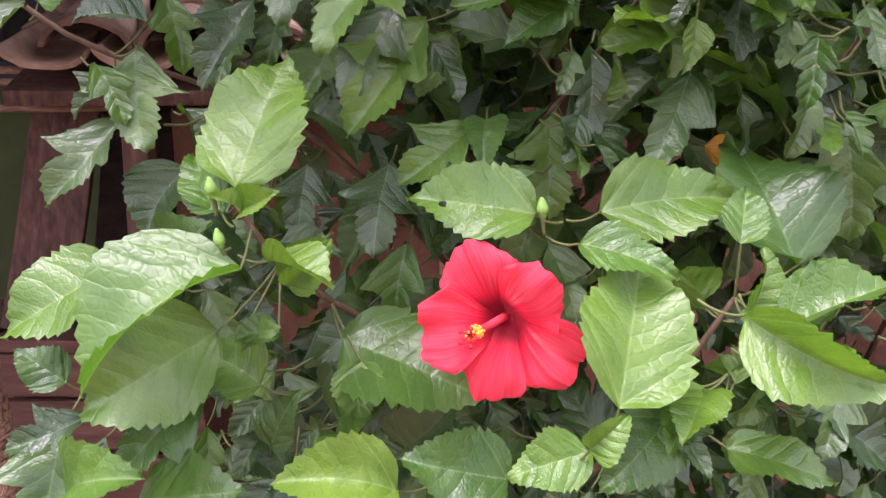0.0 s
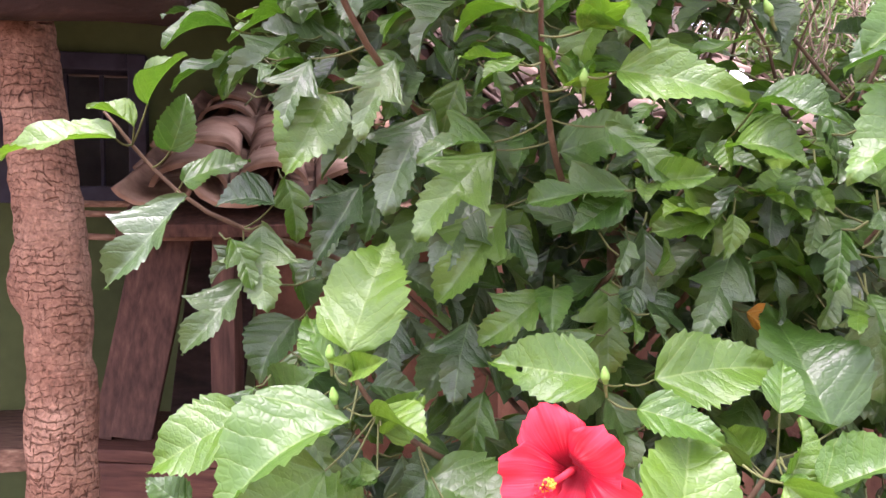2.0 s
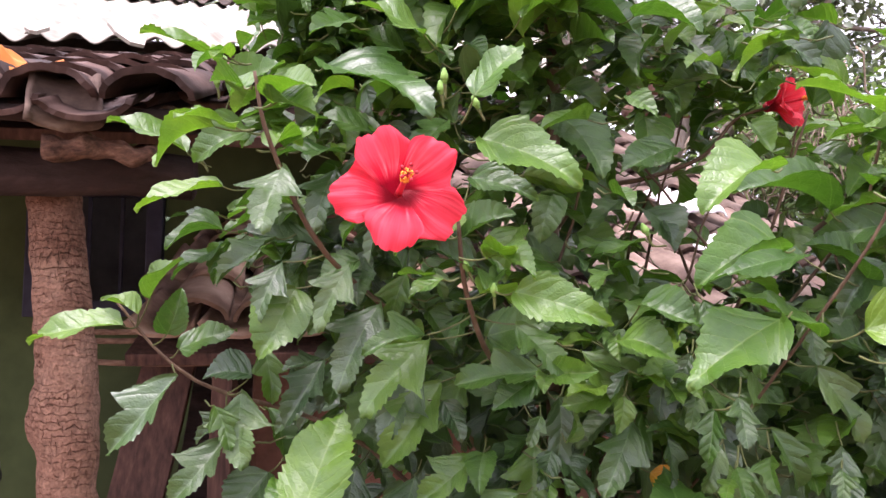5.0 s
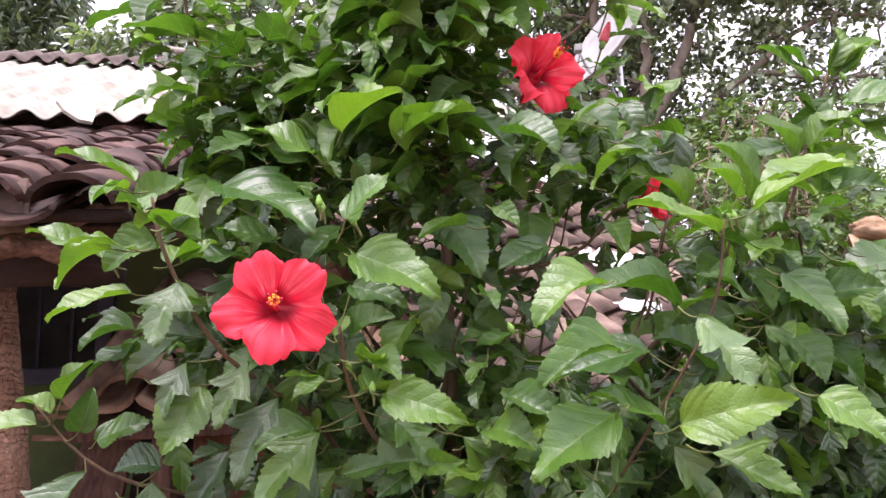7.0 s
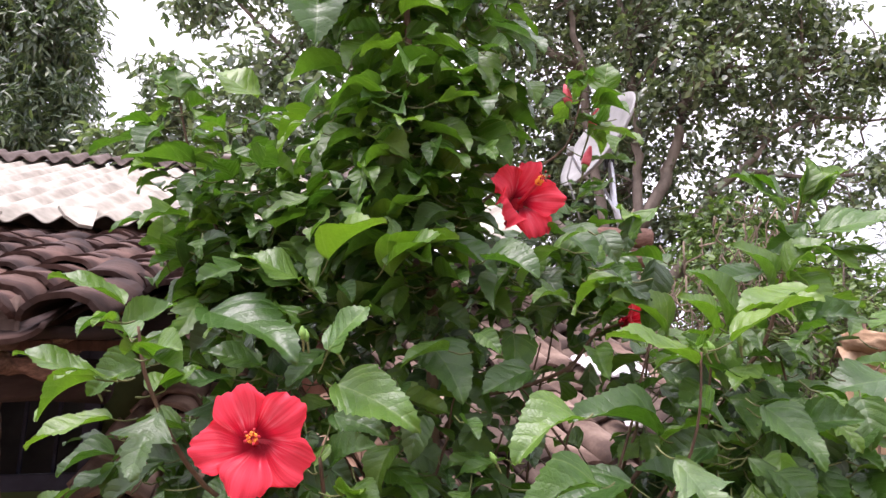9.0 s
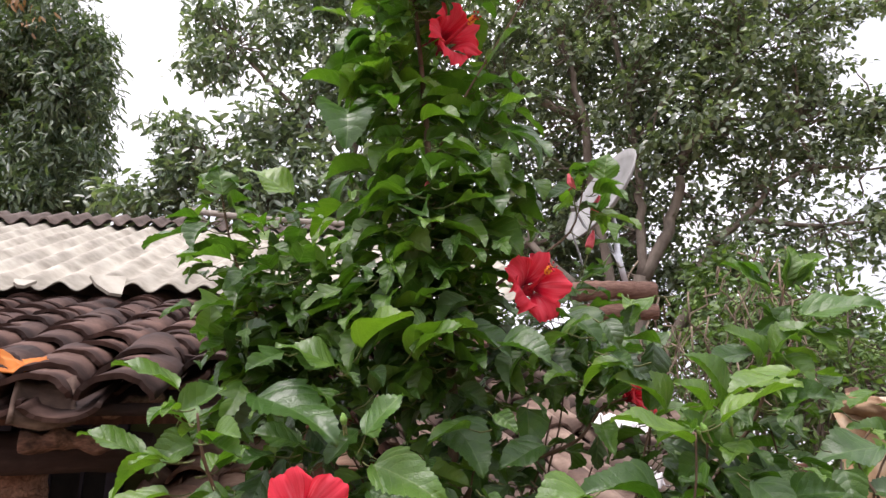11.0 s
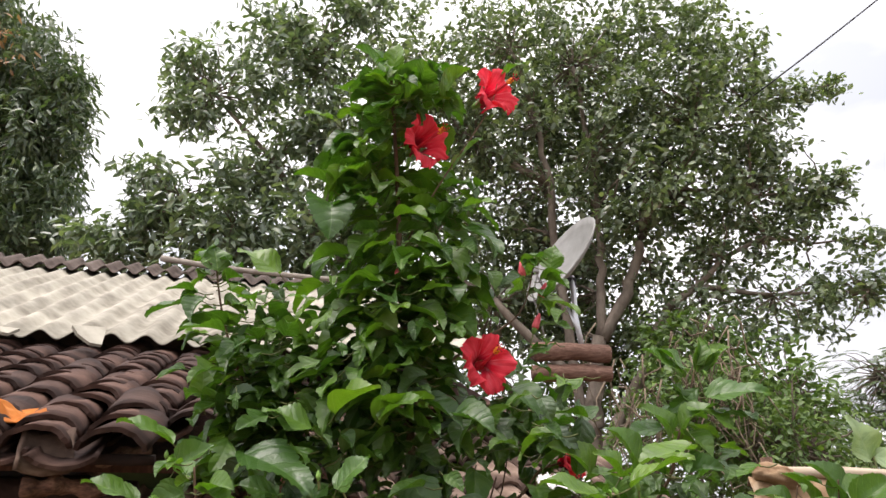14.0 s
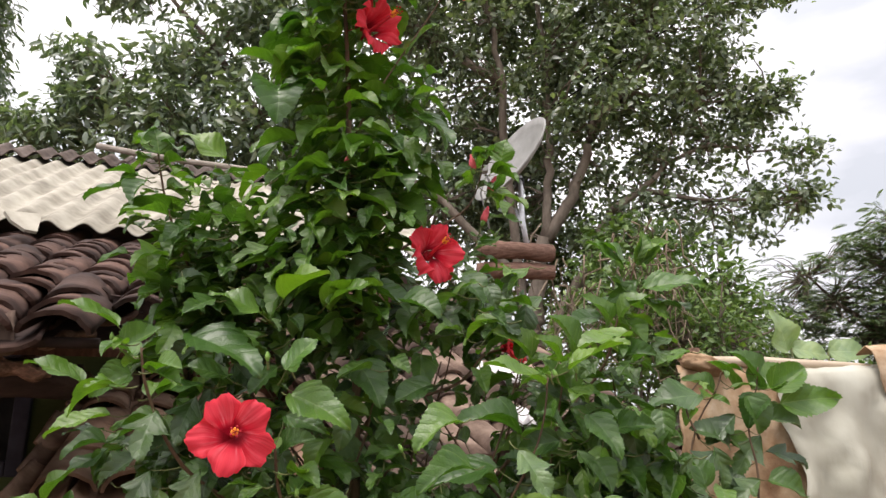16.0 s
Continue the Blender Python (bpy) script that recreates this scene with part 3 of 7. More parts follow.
roof = house_part("tiled_roof", box(bmesh.new(), roof_pose(O1, S1, -1.60, 0.90, -0.01), 3.7, 1.55, 0.02, 0.003), DARKWOOD, "battens under sooty brown clay tiles")
sheets = house_part("sheet_roof", box(bmesh.new(), roof_pose(O1, S1, -0.9, 1.9, -0.05), 4.4, 1.3, 0.03, 0.004), DARKWOOD, "purlins under corrugated sheets")
TH1 = 1.33
S_ORIGIN = Vector(O1) + U_DIR * TH1 + Vector((0, 0, S1 * TH1 + 0.08))
for k in range(6):
    e1 = 1.38 - k * 0.98
    corrugated("corrugated_sheet", sheets, S_ORIGIN, 0.50, e1 - 1.05, e1, 0.0 - 0.02 * (k % 2), 1.95, SHEET, h=0.075 + 0.008 * (k % 2), seed=k, label="weathered off-white corrugated sheet", amp=0.017)
for k in range(5):
    e1 = 0.75 - k * 0.98
    corrugated("ridge_sheet", sheets, S_ORIGIN, 0.50, e1 - 1.05, e1, 1.74, 2.1, SHEET_DARK, h=0.112 + 0.008 * (k % 2), seed=20 + k, label="soot-blackened corrugated sheet along the ridge")
rear = bmesh.new()
box(rear, roof_pose(S_ORIGIN + U_DIR * 3.1 + Vector((0, 0, 0.42)), -0.42, -1.5, 0.0, 0.0), 5.6, 2.2, 0.02, 0.003)
house_part("rear_slope", rear, SHEET_DARK, "rear roof slope of dark corrugated sheet")
pole = bmesh.new()
tube(pole, arc(roof_point(S_ORIGIN, 0.50, -0.45, 1.95, 0.20), roof_point(S_ORIGIN, 0.50, 0.9, 1.7, 0.18), 0.02, 6, 0.006), 0.022, 0.016, 7)
house_part("ridge_pole", pole, GREYWOOD, "pale pole laid along the ridge", True)

# walls, post, beam
WALL_U, WIN_E, WIN_W, WIN_Z, WIN_H = 1.85, -0.54, 0.48, 1.91, 0.52
for e0, e1, z0, z1 in ((-4.3, WIN_E - WIN_W / 2, 0, 2.42), (WIN_E + WIN_W / 2, 1.1, 0, 2.42), (WIN_E - WIN_W / 2, WIN_E + WIN_W / 2, 0, WIN_Z - WIN_H / 2), (WIN_E - WIN_W / 2, WIN_E + WIN_W / 2, WIN_Z + WIN_H / 2, 2.42)):
    wall = bmesh.new()
    box(wall, roof_pose((O1[0], O1[1], 0), 0, (e0 + e1) / 2, WALL_U, (z0 + z1) / 2), e1 - e0, 0.22, z1 - z0)
    house_part("wall", wall, GREENWALL, "green limewashed wall behind the veranda")
# back wall, coloured dark in place of the shade inside the room
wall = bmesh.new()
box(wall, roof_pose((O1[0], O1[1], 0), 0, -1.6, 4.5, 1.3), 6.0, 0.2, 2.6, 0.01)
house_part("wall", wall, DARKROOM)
for e in (-4.4, 1.2):
    wall = bmesh.new()
    box(wall, roof_pose((O1[0], O1[1], 0), 0, e, 3.25, 1.25), 0.2, 2.4, 2.5, 0.01)
    house_part("wall", wall, MUD, "brown mud gable wall")

window_1 = new("window")
window_1.parent = house
tagged(window_1, "dark open window with a bluish frame")
for de, w, dz, h in ((-WIN_W / 2 + 0.03, 0.06, 0, WIN_H), (WIN_W / 2 - 0.03, 0.06, 0, WIN_H), (0, WIN_W - 0.12, WIN_H / 2 - 0.03, 0.06), (0, WIN_W - 0.12, -WIN_H / 2 + 0.03, 0.06)):
    part("window_frame", box(bmesh.new(), roof_pose((O1[0], O1[1], 0), 0, WIN_E + de, WALL_U - 0.10, WIN_Z + dz), w, 0.1, h, 0.006), WINDOWFRAME, window_1).matrix_parent_inverse = house_inv
for de in (-0.06, 0.06):
    bars = bmesh.new()
    box(bars, roof_pose((O1[0], O1[1], 0), 0, WIN_E + de, WALL_U - 0.02, WIN_Z), 0.014, 0.014, WIN_H - 0.1, 0.003)
    part("window_bar", bars, WINDOWFRAME, window_1).matrix_parent_inverse = house_inv


def rough_log(name, pts, r0, r1, material, seed, sides=14, knots=(), lump=0.18, label="", parent=None, freq=6):
    """A trunk post or log with swellings, knots and split bark."""
    bm, rng = bmesh.new(), random.Random(seed)
    fine = []
    pts = [Vector(p) for p in pts]
    steps = 16
    for i in range(len(pts) - 1):
        for k in range(steps):
            fine.append(pts[i].lerp(pts[i + 1], k / steps))
    fine.append(pts[-1])
    tube(bm, fine, r0, r1, sides * 2)
    for i, v in enumerate(bm.verts):
        c = fine[min(i // (sides * 2), len(fine) - 1)]
        d = v.co - c
        f = 1 + lump * noise.noise(v.co * freq + Vector((seed, 0, 0))) + 0.10 * noise.noise(Vector((v.co.x * 26, v.co.y * 26, v.co.z * 40)) + Vector((seed, 5, 0)))
        crack = noise.cell(Vector((math.atan2(d.y, d.x) * 3.2, v.co.z * 30, seed)))
        f += 0.05 * crack
        for kp, size, reach in knots:
            q = (v.co - Vector(kp)).length / size
            f += reach * math.exp(-q * q)
        v.co = c + d * f
    return part(name, bm, material, parent, label, True)


post = rough_log("post", [(-0.66, 0.955, -0.02), (-0.672, 0.95, 0.7), (-0.675, 0.95, 1.3), (-0.692, 0.955, 1.6), (-0.735, 0.96, 1.90)], 0.056, 0.044, BARK, 3, knots=(((-0.74, 0.92, 1.50), 0.05, 0.42), ((-0.62, 0.93, 1.46), 0.06, 0.2)), label="reddish-brown tree-trunk post with cracked bark")
post.parent, post.matrix_parent_inverse = house, house_inv
for nm, a, b, r0, r1, mt, sd, lab in (
        ("eave_beam", roof_point(O1, 0, -3.4, 0.17, -0.008), roof_point(O1, 0, 0.10, 0.20, -0.006), 0.044, 0.040, SHADEWOOD, 5, "dark brown eave beam with the eave shade in its colour"),
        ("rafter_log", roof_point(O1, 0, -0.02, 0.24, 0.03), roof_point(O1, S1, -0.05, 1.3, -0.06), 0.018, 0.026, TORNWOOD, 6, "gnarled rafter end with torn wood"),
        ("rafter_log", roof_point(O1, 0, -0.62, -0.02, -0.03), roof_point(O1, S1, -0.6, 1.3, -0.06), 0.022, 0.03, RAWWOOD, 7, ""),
        ("eave_batten", roof_point(O1, 0, -1.4, 0.06, 0.03), Vector((-0.369, 0.82, 1.978)), 0.016, 0.012, SHADEWOOD, 8, "splintered eave batten"),
        ("eave_log", Vector((-0.590, 0.752, 1.926)), Vector((-0.450, 0.81, 1.918)), 0.017, 0.014, BROWNWOOD, 9, "short gnarled log wedged under the eave"),
        ("eave_log", Vector((-0.492, 0.822, 1.975)), Vector((-0.415, 0.890, 1.998)), 0.012, 0.016, TORNWOOD, 11, "splintered pale stump end under the eave")):
    o = rough_log(nm, [a, a.lerp(b, 0.5) + Vector((0, 0, 0.006)), b], r0, r1, mt, sd, sides=7, lump=0.95 if nm == "eave_log" else 0.6 if nm == "rafter_log" else 0.4, label=lab, freq=32 if nm == "eave_log" else 14)
    o.parent, o.matrix_parent_inverse = house, house_inv
covers = [tile_mesh("cover_tile", 0.069, 0.055, 0.25, TILE, True, s) for s in range(4)]
channels = [tile_mesh("channel_tile", 0.066, 0.054, 0.25, TILE, False, 10 + s) for s in range(3)]
tiled_roof(roof, O1, S1, (-24, 2), 14, 0.138, 0.103, (covers, channels), 4, skip={(1, 0), (1, 1)}, far=-9)

# ---- planks, chest and bench in the veranda ----
chest = thing("wooden_chest", "reddish-brown plank chest standing in the veranda", "chest", at=(-0.70, 1.46, 0))
chest_inv = Matrix.Translation(chest.location).inverted()
for nm, at_, size in (("lid", (-0.70, 1.46, 1.095), (0.44, 0.30, 0.026)), ("front_board", (-0.70, 1.325, 1.035), (0.42, 0.022, 0.088)), ("front_board", (-0.70, 1.327, 0.93), (0.42, 0.022, 0.10)),
                      ("front_board", (-0.70, 1.325, 0.81), (0.42, 0.022, 0.11)), ("body", (-0.70, 1.47, 0.53), (0.40, 0.25, 1.08))):
    ob = part(nm, box(bmesh.new(), Matrix.Translation(at_), *size, 0.004, 2, 0.004), REDWOOD if nm != "body" else DARKWOOD, chest)
    ob.matrix_parent_inverse = chest_inv
for k, (a, b, w, d) in enumerate((((-0.862, 1.535, 1.62), (-0.898, 1.375, 1.11), 0.046, 0.030), ((-0.795, 1.540, 1.62), (-0.832, 1.380, 1.11), 0.088, 0.022))):
    bm = bmesh.new()
    a, b = Vector(a), Vector(b)
    box(bm, frame_of((a + b) / 2, a - b, (0.25, -0.9, 0.2)), w, (a - b).length, d, 0.003, 3, 0.005)
    tagged(part("plank", bm, DARKWOOD), "dark brown old plank leaning on the chest", "plank", "leaning planks")
# added board: its dark colour stands in for the shaded recess behind the planks
a, b = Vector((-0.745, 1.70, 1.60)), Vector((-0.76, 1.585, 1.11))
tagged(part("plank", box(bmesh.new(), frame_of((a + b) / 2, a - b, (0.25, -0.9, 0.2)), 0.17, (a - b).length, 0.02, 0.003, 3, 0.004), SHADEWOOD), "dark board added to fill the shaded gap behind the chest", "plank", "leaning planks")
# rounded dark lump put in place of a black chair-like thing
bm = bmesh.new()
bmesh.ops.create_icosphere(bm, subdivisions=4, radius=1.0)
for v in bm.verts:
    d = v.co.copy()
    f = 1 + 0.16 * noise.noise(d * 1.7) + 0.08 * noise.noise(d * 5)
    v.co = Vector((-1.40 + d.x * 0.17 * f, 1.43 + d.y * 0.085 * f, 1.11 + max(0.0, 0.11 + d.z * 0.115 * f + 0.03 * d.x)))
tagged(part("dark_lump", bm, BLACK, None, "", True), "dark rounded lump on the bench, standing in for a black chair back", "bundle")
bench = thing("bench", "rough grey-brown wooden bench in the veranda", "bench", at=(-1.2, 1.45, 0))
bm = bmesh.new()
box(bm, roof_pose((-1.42, 1.36, 0), 0, 0, 0, 1.08), 0.9, 0.34, 0.05, 0.006, 2, 0.006)
ob = part("seat", bm, RAWWOOD, bench)
ob.matrix_parent_inverse = Matrix.Translation(bench.location).inverted()
for e, u in ((-0.4, -0.12), (0.4, -0.12), (-0.4, 0.12), (0.4, 0.12)):
    bm = bmesh.new()
    box(bm, roof_pose((-1.42, 1.36, 0), 0, e, u, 0.52), 0.05, 0.05, 1.07, 0.004)
    ob = part("leg", bm, RAWWOOD, bench)
    ob.matrix_parent_inverse = Matrix.Translation(bench.location).inverted()
rack = bmesh.new()
for a, b in (((-0.96, 1.40, 1.628), (-0.78, 1.46, 1.632)), ((-0.96, 1.41, 1.606), (-0.78, 1.47, 1.610)), ((-0.96, 1.40, 1.556), (-0.66, 1.43, 1.553))):
    tube(rack, arc(a, b, 0.002, 5, 0.001), 0.008, 0.007, 6)
tagged(part("lath_rack", rack, RAWWOOD, None, "", True), "thin grey-brown laths under the lean-to eave", "laths")

# ---- the lean-to with its own low tile roof ----
O2, S2 = (-0.74, 1.32, 1.585), 0.36
shed = thing("lean_to", "low mud-walled lean-to with pale clay tile roof", "shed", at=(0.6, 2.2, 0))
shed_inv = Matrix.Translation(shed.location).inverted()
bm = bmesh.new()
box(bm, roof_pose((O2[0], O2[1], 0), 0, 0.683, 0.22, 0.77), 0.974, 0.2, 1.58, 0.015, 3, 0.015)
ob = part("wall", bm, MUD, shed, "reddish brown mud wall")
ob.matrix_parent_inverse = shed_inv
bm = bmesh.new()
box(bm, frame_of(Vector((-0.640, 1.435, 0.79)), (0.012, 0, 1), (0, -1, 0)), 0.052, 1.56, 0.045, 0.004, 5, 0.012)
ob = part("corner_board", bm, DARKWOOD, shed, "rough upright corner board with a ragged edge")
ob.matrix_parent_inverse = shed_inv
for e in (0.24, 1.05):
    bm = bmesh.new()
    box(bm, roof_pose((O2[0], O2[1], 0), 0, e, 0.95, 0.8), 0.12, 1.2, 1.6, 0.015)
    ob = part("wall", bm, MUD, shed)
    ob.matrix_parent_inverse = shed_inv
bm = bmesh.new()
box(bm, roof_pose(O2, S2, 0.50, 0.62, -0.02), 1.15, 1.3, 0.03, 0.004)
low_roof = part("tiled_roof", bm, DARKWOOD, shed, "battens under pale weathered clay tiles")
low_roof.matrix_parent_inverse = shed_inv
covers2 = [tile_mesh("cover_tile", 0.080, 0.064, 0.27, TILE_TAN, True, 30 + s) for s in range(4)]
channels2 = [tile_mesh("channel_tile", 0.078, 0.064, 0.27, TILE_TAN, False, 40 + s) for s in range(3)]
tiled_roof(low_roof, O2, S2, (0, 6), 6, 0.165, 0.19, (covers2, channels2), 9)
# its higher wing, whose slope falls towards the yard and ends in a verge
TOP, S3 = Vector((0.75, 3.0, 2.20)), 0.62
O3 = TOP - U_DIR * 1.05 - Vector((0, 0, S3 * 1.05))
WING = Matrix.Translation(TOP) @ Matrix.Rotation(radians(20), 4, "Z") @ Matrix.Translation(-TOP)
for e, u, w, d, h in ((-0.75, 0.18, 1.7, 0.2, 1.68), (-0.06, 0.72, 0.2, 0.9, 1.9), (-0.75, 1.2, 1.7, 0.2, 2.2)):
    ob = part("wall", box(bmesh.new(), roof_pose((O3.x, O3.y, 0), 0, e, u, h / 2 - 0.02), w, d, h, 0.015, 3, 0.015), MUD, shed)
    ob.matrix_parent_inverse, ob.matrix_basis = shed_inv, WING
wing_roof = part("tiled_roof", box(bmesh.new(), roof_pose(O3, S3, -0.72, 0.66, -0.02), 1.52, 1.5, 0.03, 0.004), DARKWOOD, shed, "steeper tiled slope with an open verge")
wing_roof.matrix_parent_inverse, wing_roof.matrix_basis = shed_inv, WING
covers3 = [tile_mesh("cover_tile", 0.066, 0.053, 0.24, TILE_PALE, True, 50 + s) for s in range(4)]
channels3 = [tile_mesh("channel_tile", 0.063, 0.052, 0.24, TILE_PALE, False, 60 + s) for s in range(3)]
tiled_roof(wing_roof, O3, S3, (-11, 0), 9, 0.132, 0.152, (covers3, channels3), 17)

bm = bmesh.new()
box(bm, roof_pose((O2[0], O2[1], 0), 0, 2.02, 0.22, 0.71), 1.72, 0.18, 1.46, 0.02, 6, 0.02)
tagged(part("yard_wall", bm, MUD), "reddish brown mud yard wall behind the bush", "wall")

# ---- cloth and scraps on the roofs ----
def rag(name, m, sx, sy, height, material, label, category, seed, n=16, drape=None):
    """A crumpled scrap of cloth; drape: its turn, its place along the eave and the tiles' pitch, to sink it between the tiles."""
    bm = bmesh.new()
    grid = {}
    for i in range(n + 1):
        for j in range(n + 1):
            a, b = i / n - 0.5, j / n - 0.5
            edge = 1 + 0.25 * noise.noise((a * 4, b * 4, seed))
            z = height * (0.5 + 0.9 * noise.noise((a * 5, b * 5, seed + 4)) + 0.4 * noise.noise((a * 13, b * 9, seed))) * (1 - (2 * max(abs(a), abs(b))) ** 3 * 0.7)
            z = max(z, 0.0) + 0.004
            if drape:
                turn, e0, pitch = drape
                e = e0 + a * sx * edge * math.cos(turn) - b * sy * edge * math.sin(turn)
                z -= 0.016 * (1 + math.cos(2 * math.pi * e / pitch))
            grid[i, j] = bm.verts.new(m @ Vector((a * sx * edge, b * sy * edge, z)))
    for i in range(n):
        for j in range(n):
            bm.faces.new((grid[i, j], grid[i + 1, j], grid[i + 1, j + 1], grid[i, j + 1]))
    ob = part(name, bm, material, None, "", True)
    sol = ob.modifiers.new("thickness", "SOLIDIFY")
    sol.thickness = 0.003
    return tagged(ob, label, category)


rag("cloth", roof_pose(O1, S1, -0.225, 0.10, 0.118) @ pose(0, 0, 0, 0, 0, 30), 0.26, 0.11, 0.03, ORANGE, "crumpled orange cloth lying on the clay tiles", "cloth", 1, 30, (radians(30), -0.225, 0.138))
rag("rag", roof_pose(O1, S1, -0.43, 0.43, 0.125), 0.09, 0.06, 0.06, PINKCLOTH, "red and white rag on the clay tiles", "rag", 2)
for e, u, w, d, tilt, turn in ((-0.285, 1.17, 0.12, 0.11, 34, 40), (-0.56, 1.16, 0.06, 0.05, 20, 10)):
    bm = bmesh.new()
    m = roof_pose(O1, S1, e, u, 0.175) @ pose(0, 0, 0, tilt, 6, turn)
    top = [bm.verts.new(m @ Vector(p)) for p in ((-w * 0.5, d * 0.4, 0.006), (w * 0.6, d * 0.5, 0.006), (w * 0.15, -d * 0.5, 0.006), (-w * 0.2, -d * 0.45, 0.006), (-w * 0.45, -d * 0.05, 0.006))]
    low = [bm.verts.new(v.co - m.to_3x3() @ Vector((0, 0, 0.012))) for v in top]
    bm.faces.new(top[::-1])
    bm.faces.new(low)
    for k in range(5):
        bm.faces.new((top[k], top[(k + 1) % 5], low[(k + 1) % 5], low[k]))
    bmesh.ops.recalc_face_normals(bm, faces=bm.faces)
    tagged(part("broken_sheet", bm, SHEET), "broken pale sheet fragment lying on the tiles", "fragment")
for e, u, h, rx, ry, rz, sc in ((0.13, 0.30, 0.075, -12, 35, -30, 0.6),):
    ob = new("broken_tile", tile_mesh("broken_tile", 0.069, 0.05, 0.19, TILE, False, 71))
    ob.matrix_basis = roof_pose(O1, S1, e, u, h) @ pose(0, 0, 0, rx, ry, rz) @ Matrix.Diagonal((sc, sc, sc, 1))
    tagged(ob, "broken clay tile end wedged at the eave", "tile", "broken eave tiles")
ob = new("broken_tile", tile_mesh("broken_tile", 0.069, 0.062, 0.19, TILE_PALE, False, 72))
ob.matrix_basis = frame_of(Vector((-0.530, 0.715, 1.952)), (-0.22, 0.26, 0.94), (0.55, -0.75, 0.35)) @ Matrix.Diagonal((0.74, 0.46, 0.7, 1))
tagged(ob, "pale broken tile end tucked under the eave", "tile", "broken eave tiles")
rag("plastic_scrap", WING @ roof_pose(O3, S3, -0.585, 0.52, 0.14), 0.17, 0.13, 0.05, WHITECLOTH, "white plastic scrap spread on the clay tiles", "plastic", 5)
rag("plastic_scrap", WING @ roof_pose(O3, S3, -0.84, 0.24, 0.14), 0.13, 0.10, 0.05, WHITECLOTH, "white plastic scrap spread on the clay tiles", "plastic", 6)
rag("plastic_scrap", WING @ roof_pose(O3, S3, -0.72, 0.53, 0.14), 0.09, 0.12, 0.05, WHITECLOTH, "white plastic scrap spread on the clay tiles", "plastic", 14)
rag("rag", roof_pose(O2, S2, 0.63, 0.81, 0.14), 0.10, 0.10, 0.07, PALECLOTH, "faded pale pink rag on the clay tiles", "rag", 8)

# ---- log ends and the satellite dish ----
for k, (z, dy, r) in enumerate(((3.115, 0.0, 0.068), (2.965, 0.02, 0.066))):
    o = rough_log("roof_log", [(0.62, 4.36 + dy, z - 0.01), (0.9, 4.43 + dy, z + 0.005), (1.19, 4.5 + dy, z)], r, r * 0.95, LOG, 11 + k, sides=8, lump=0.2, label="projecting purlin log with a sawn end")
    o.parent, o.matrix_parent_inverse = house, house_inv
dish = thing("satellite_dish", "grey-white satellite dish on a pole", "satellite dish", at=(1.0, 4.5, 3.15))
dish_inv = Matrix.Translation(dish.location).inverted()
bm = bmesh.new()
rings = []
dm = frame_of(Vector((0.975, 4.6, 3.855)), (0.52, 0.1, 0.85), (-0.80, -0.46, 0.45))
for k in range(9):
    r = 0.40 * k / 8
    ring = []
    for a in range(28):
        an = 2 * math.pi * a / 28
        ring.append(bm.verts.new(dm @ Vector((math.cos(an) * r * 0.92, math.sin(an) * r * 1.08, 0.09 * (k / 8) ** 2 + (0.012 if k == 8 else 0)))))
    rings.append(ring)
for q, w in zip(rings, rings[1:]):
    for a in range(28):
        bm.faces.new((q[a], q[(a + 1) % 28], w[(a + 1) % 28], w[a]))
bmesh.ops.remove_doubles(bm, verts=rings[0], dist=1e-4)
d = part("reflector", bm, DISHPAINT, dish, "pale grey reflector", True)
d.modifiers.new("thickness", "SOLIDIFY").thickness = 0.012
d.matrix_parent_inverse = dish_inv
for nm, pts, r, mt in (("pole", [(1.0, 4.47, 3.14), (0.97, 4.5, 3.40), (0.98, 4.56, 3.60), (0.98, 4.60, 3.77)], 0.022, STEEL),
                       ("feed_arm", [(0.87, 4.58, 3.53), (0.75, 4.47, 3.63), (0.69, 4.36, 3.71)], 0.012, STEEL),
                       ("brace", [(0.97, 4.47, 3.3), (0.92, 4.55, 3.51)], 0.010, STEEL),
                       ("cable", [(0.69, 4.36, 3.69), (0.65, 4.4, 3.56), (0.69, 4.45, 3.42), (0.72, 4.45, 3.26)], 0.007, DISHPAINT)):
    bm = bmesh.new()
    tube(bm, pts, r, r, 8)
    o = part(nm, bm, mt, dish, "", True)
    o.matrix_parent_inverse = dish_inv
for nm, at, s, mt in (("receiver", (0.68, 4.34, 3.73), 0.05, DISHPAINT), ("bracket", (0.975, 4.62, 3.72), 0.07, BLACK)):
    bm = bmesh.new()
    box(bm, Matrix.Translation(at), s, s * 1.4, s, 0.008)
    o = part(nm, bm, mt, dish)
    o.matrix_parent_inverse = dish_inv

# ---- sackcloth and sheeting hung over a pole ----
fence = thing("pole_fence", "bamboo pole fence hung with tan sackcloth and dirty white sheeting", "fence", at=(1.4, 1.45, 0))
fence_inv = Matrix.Translation(fence.location).inverted()


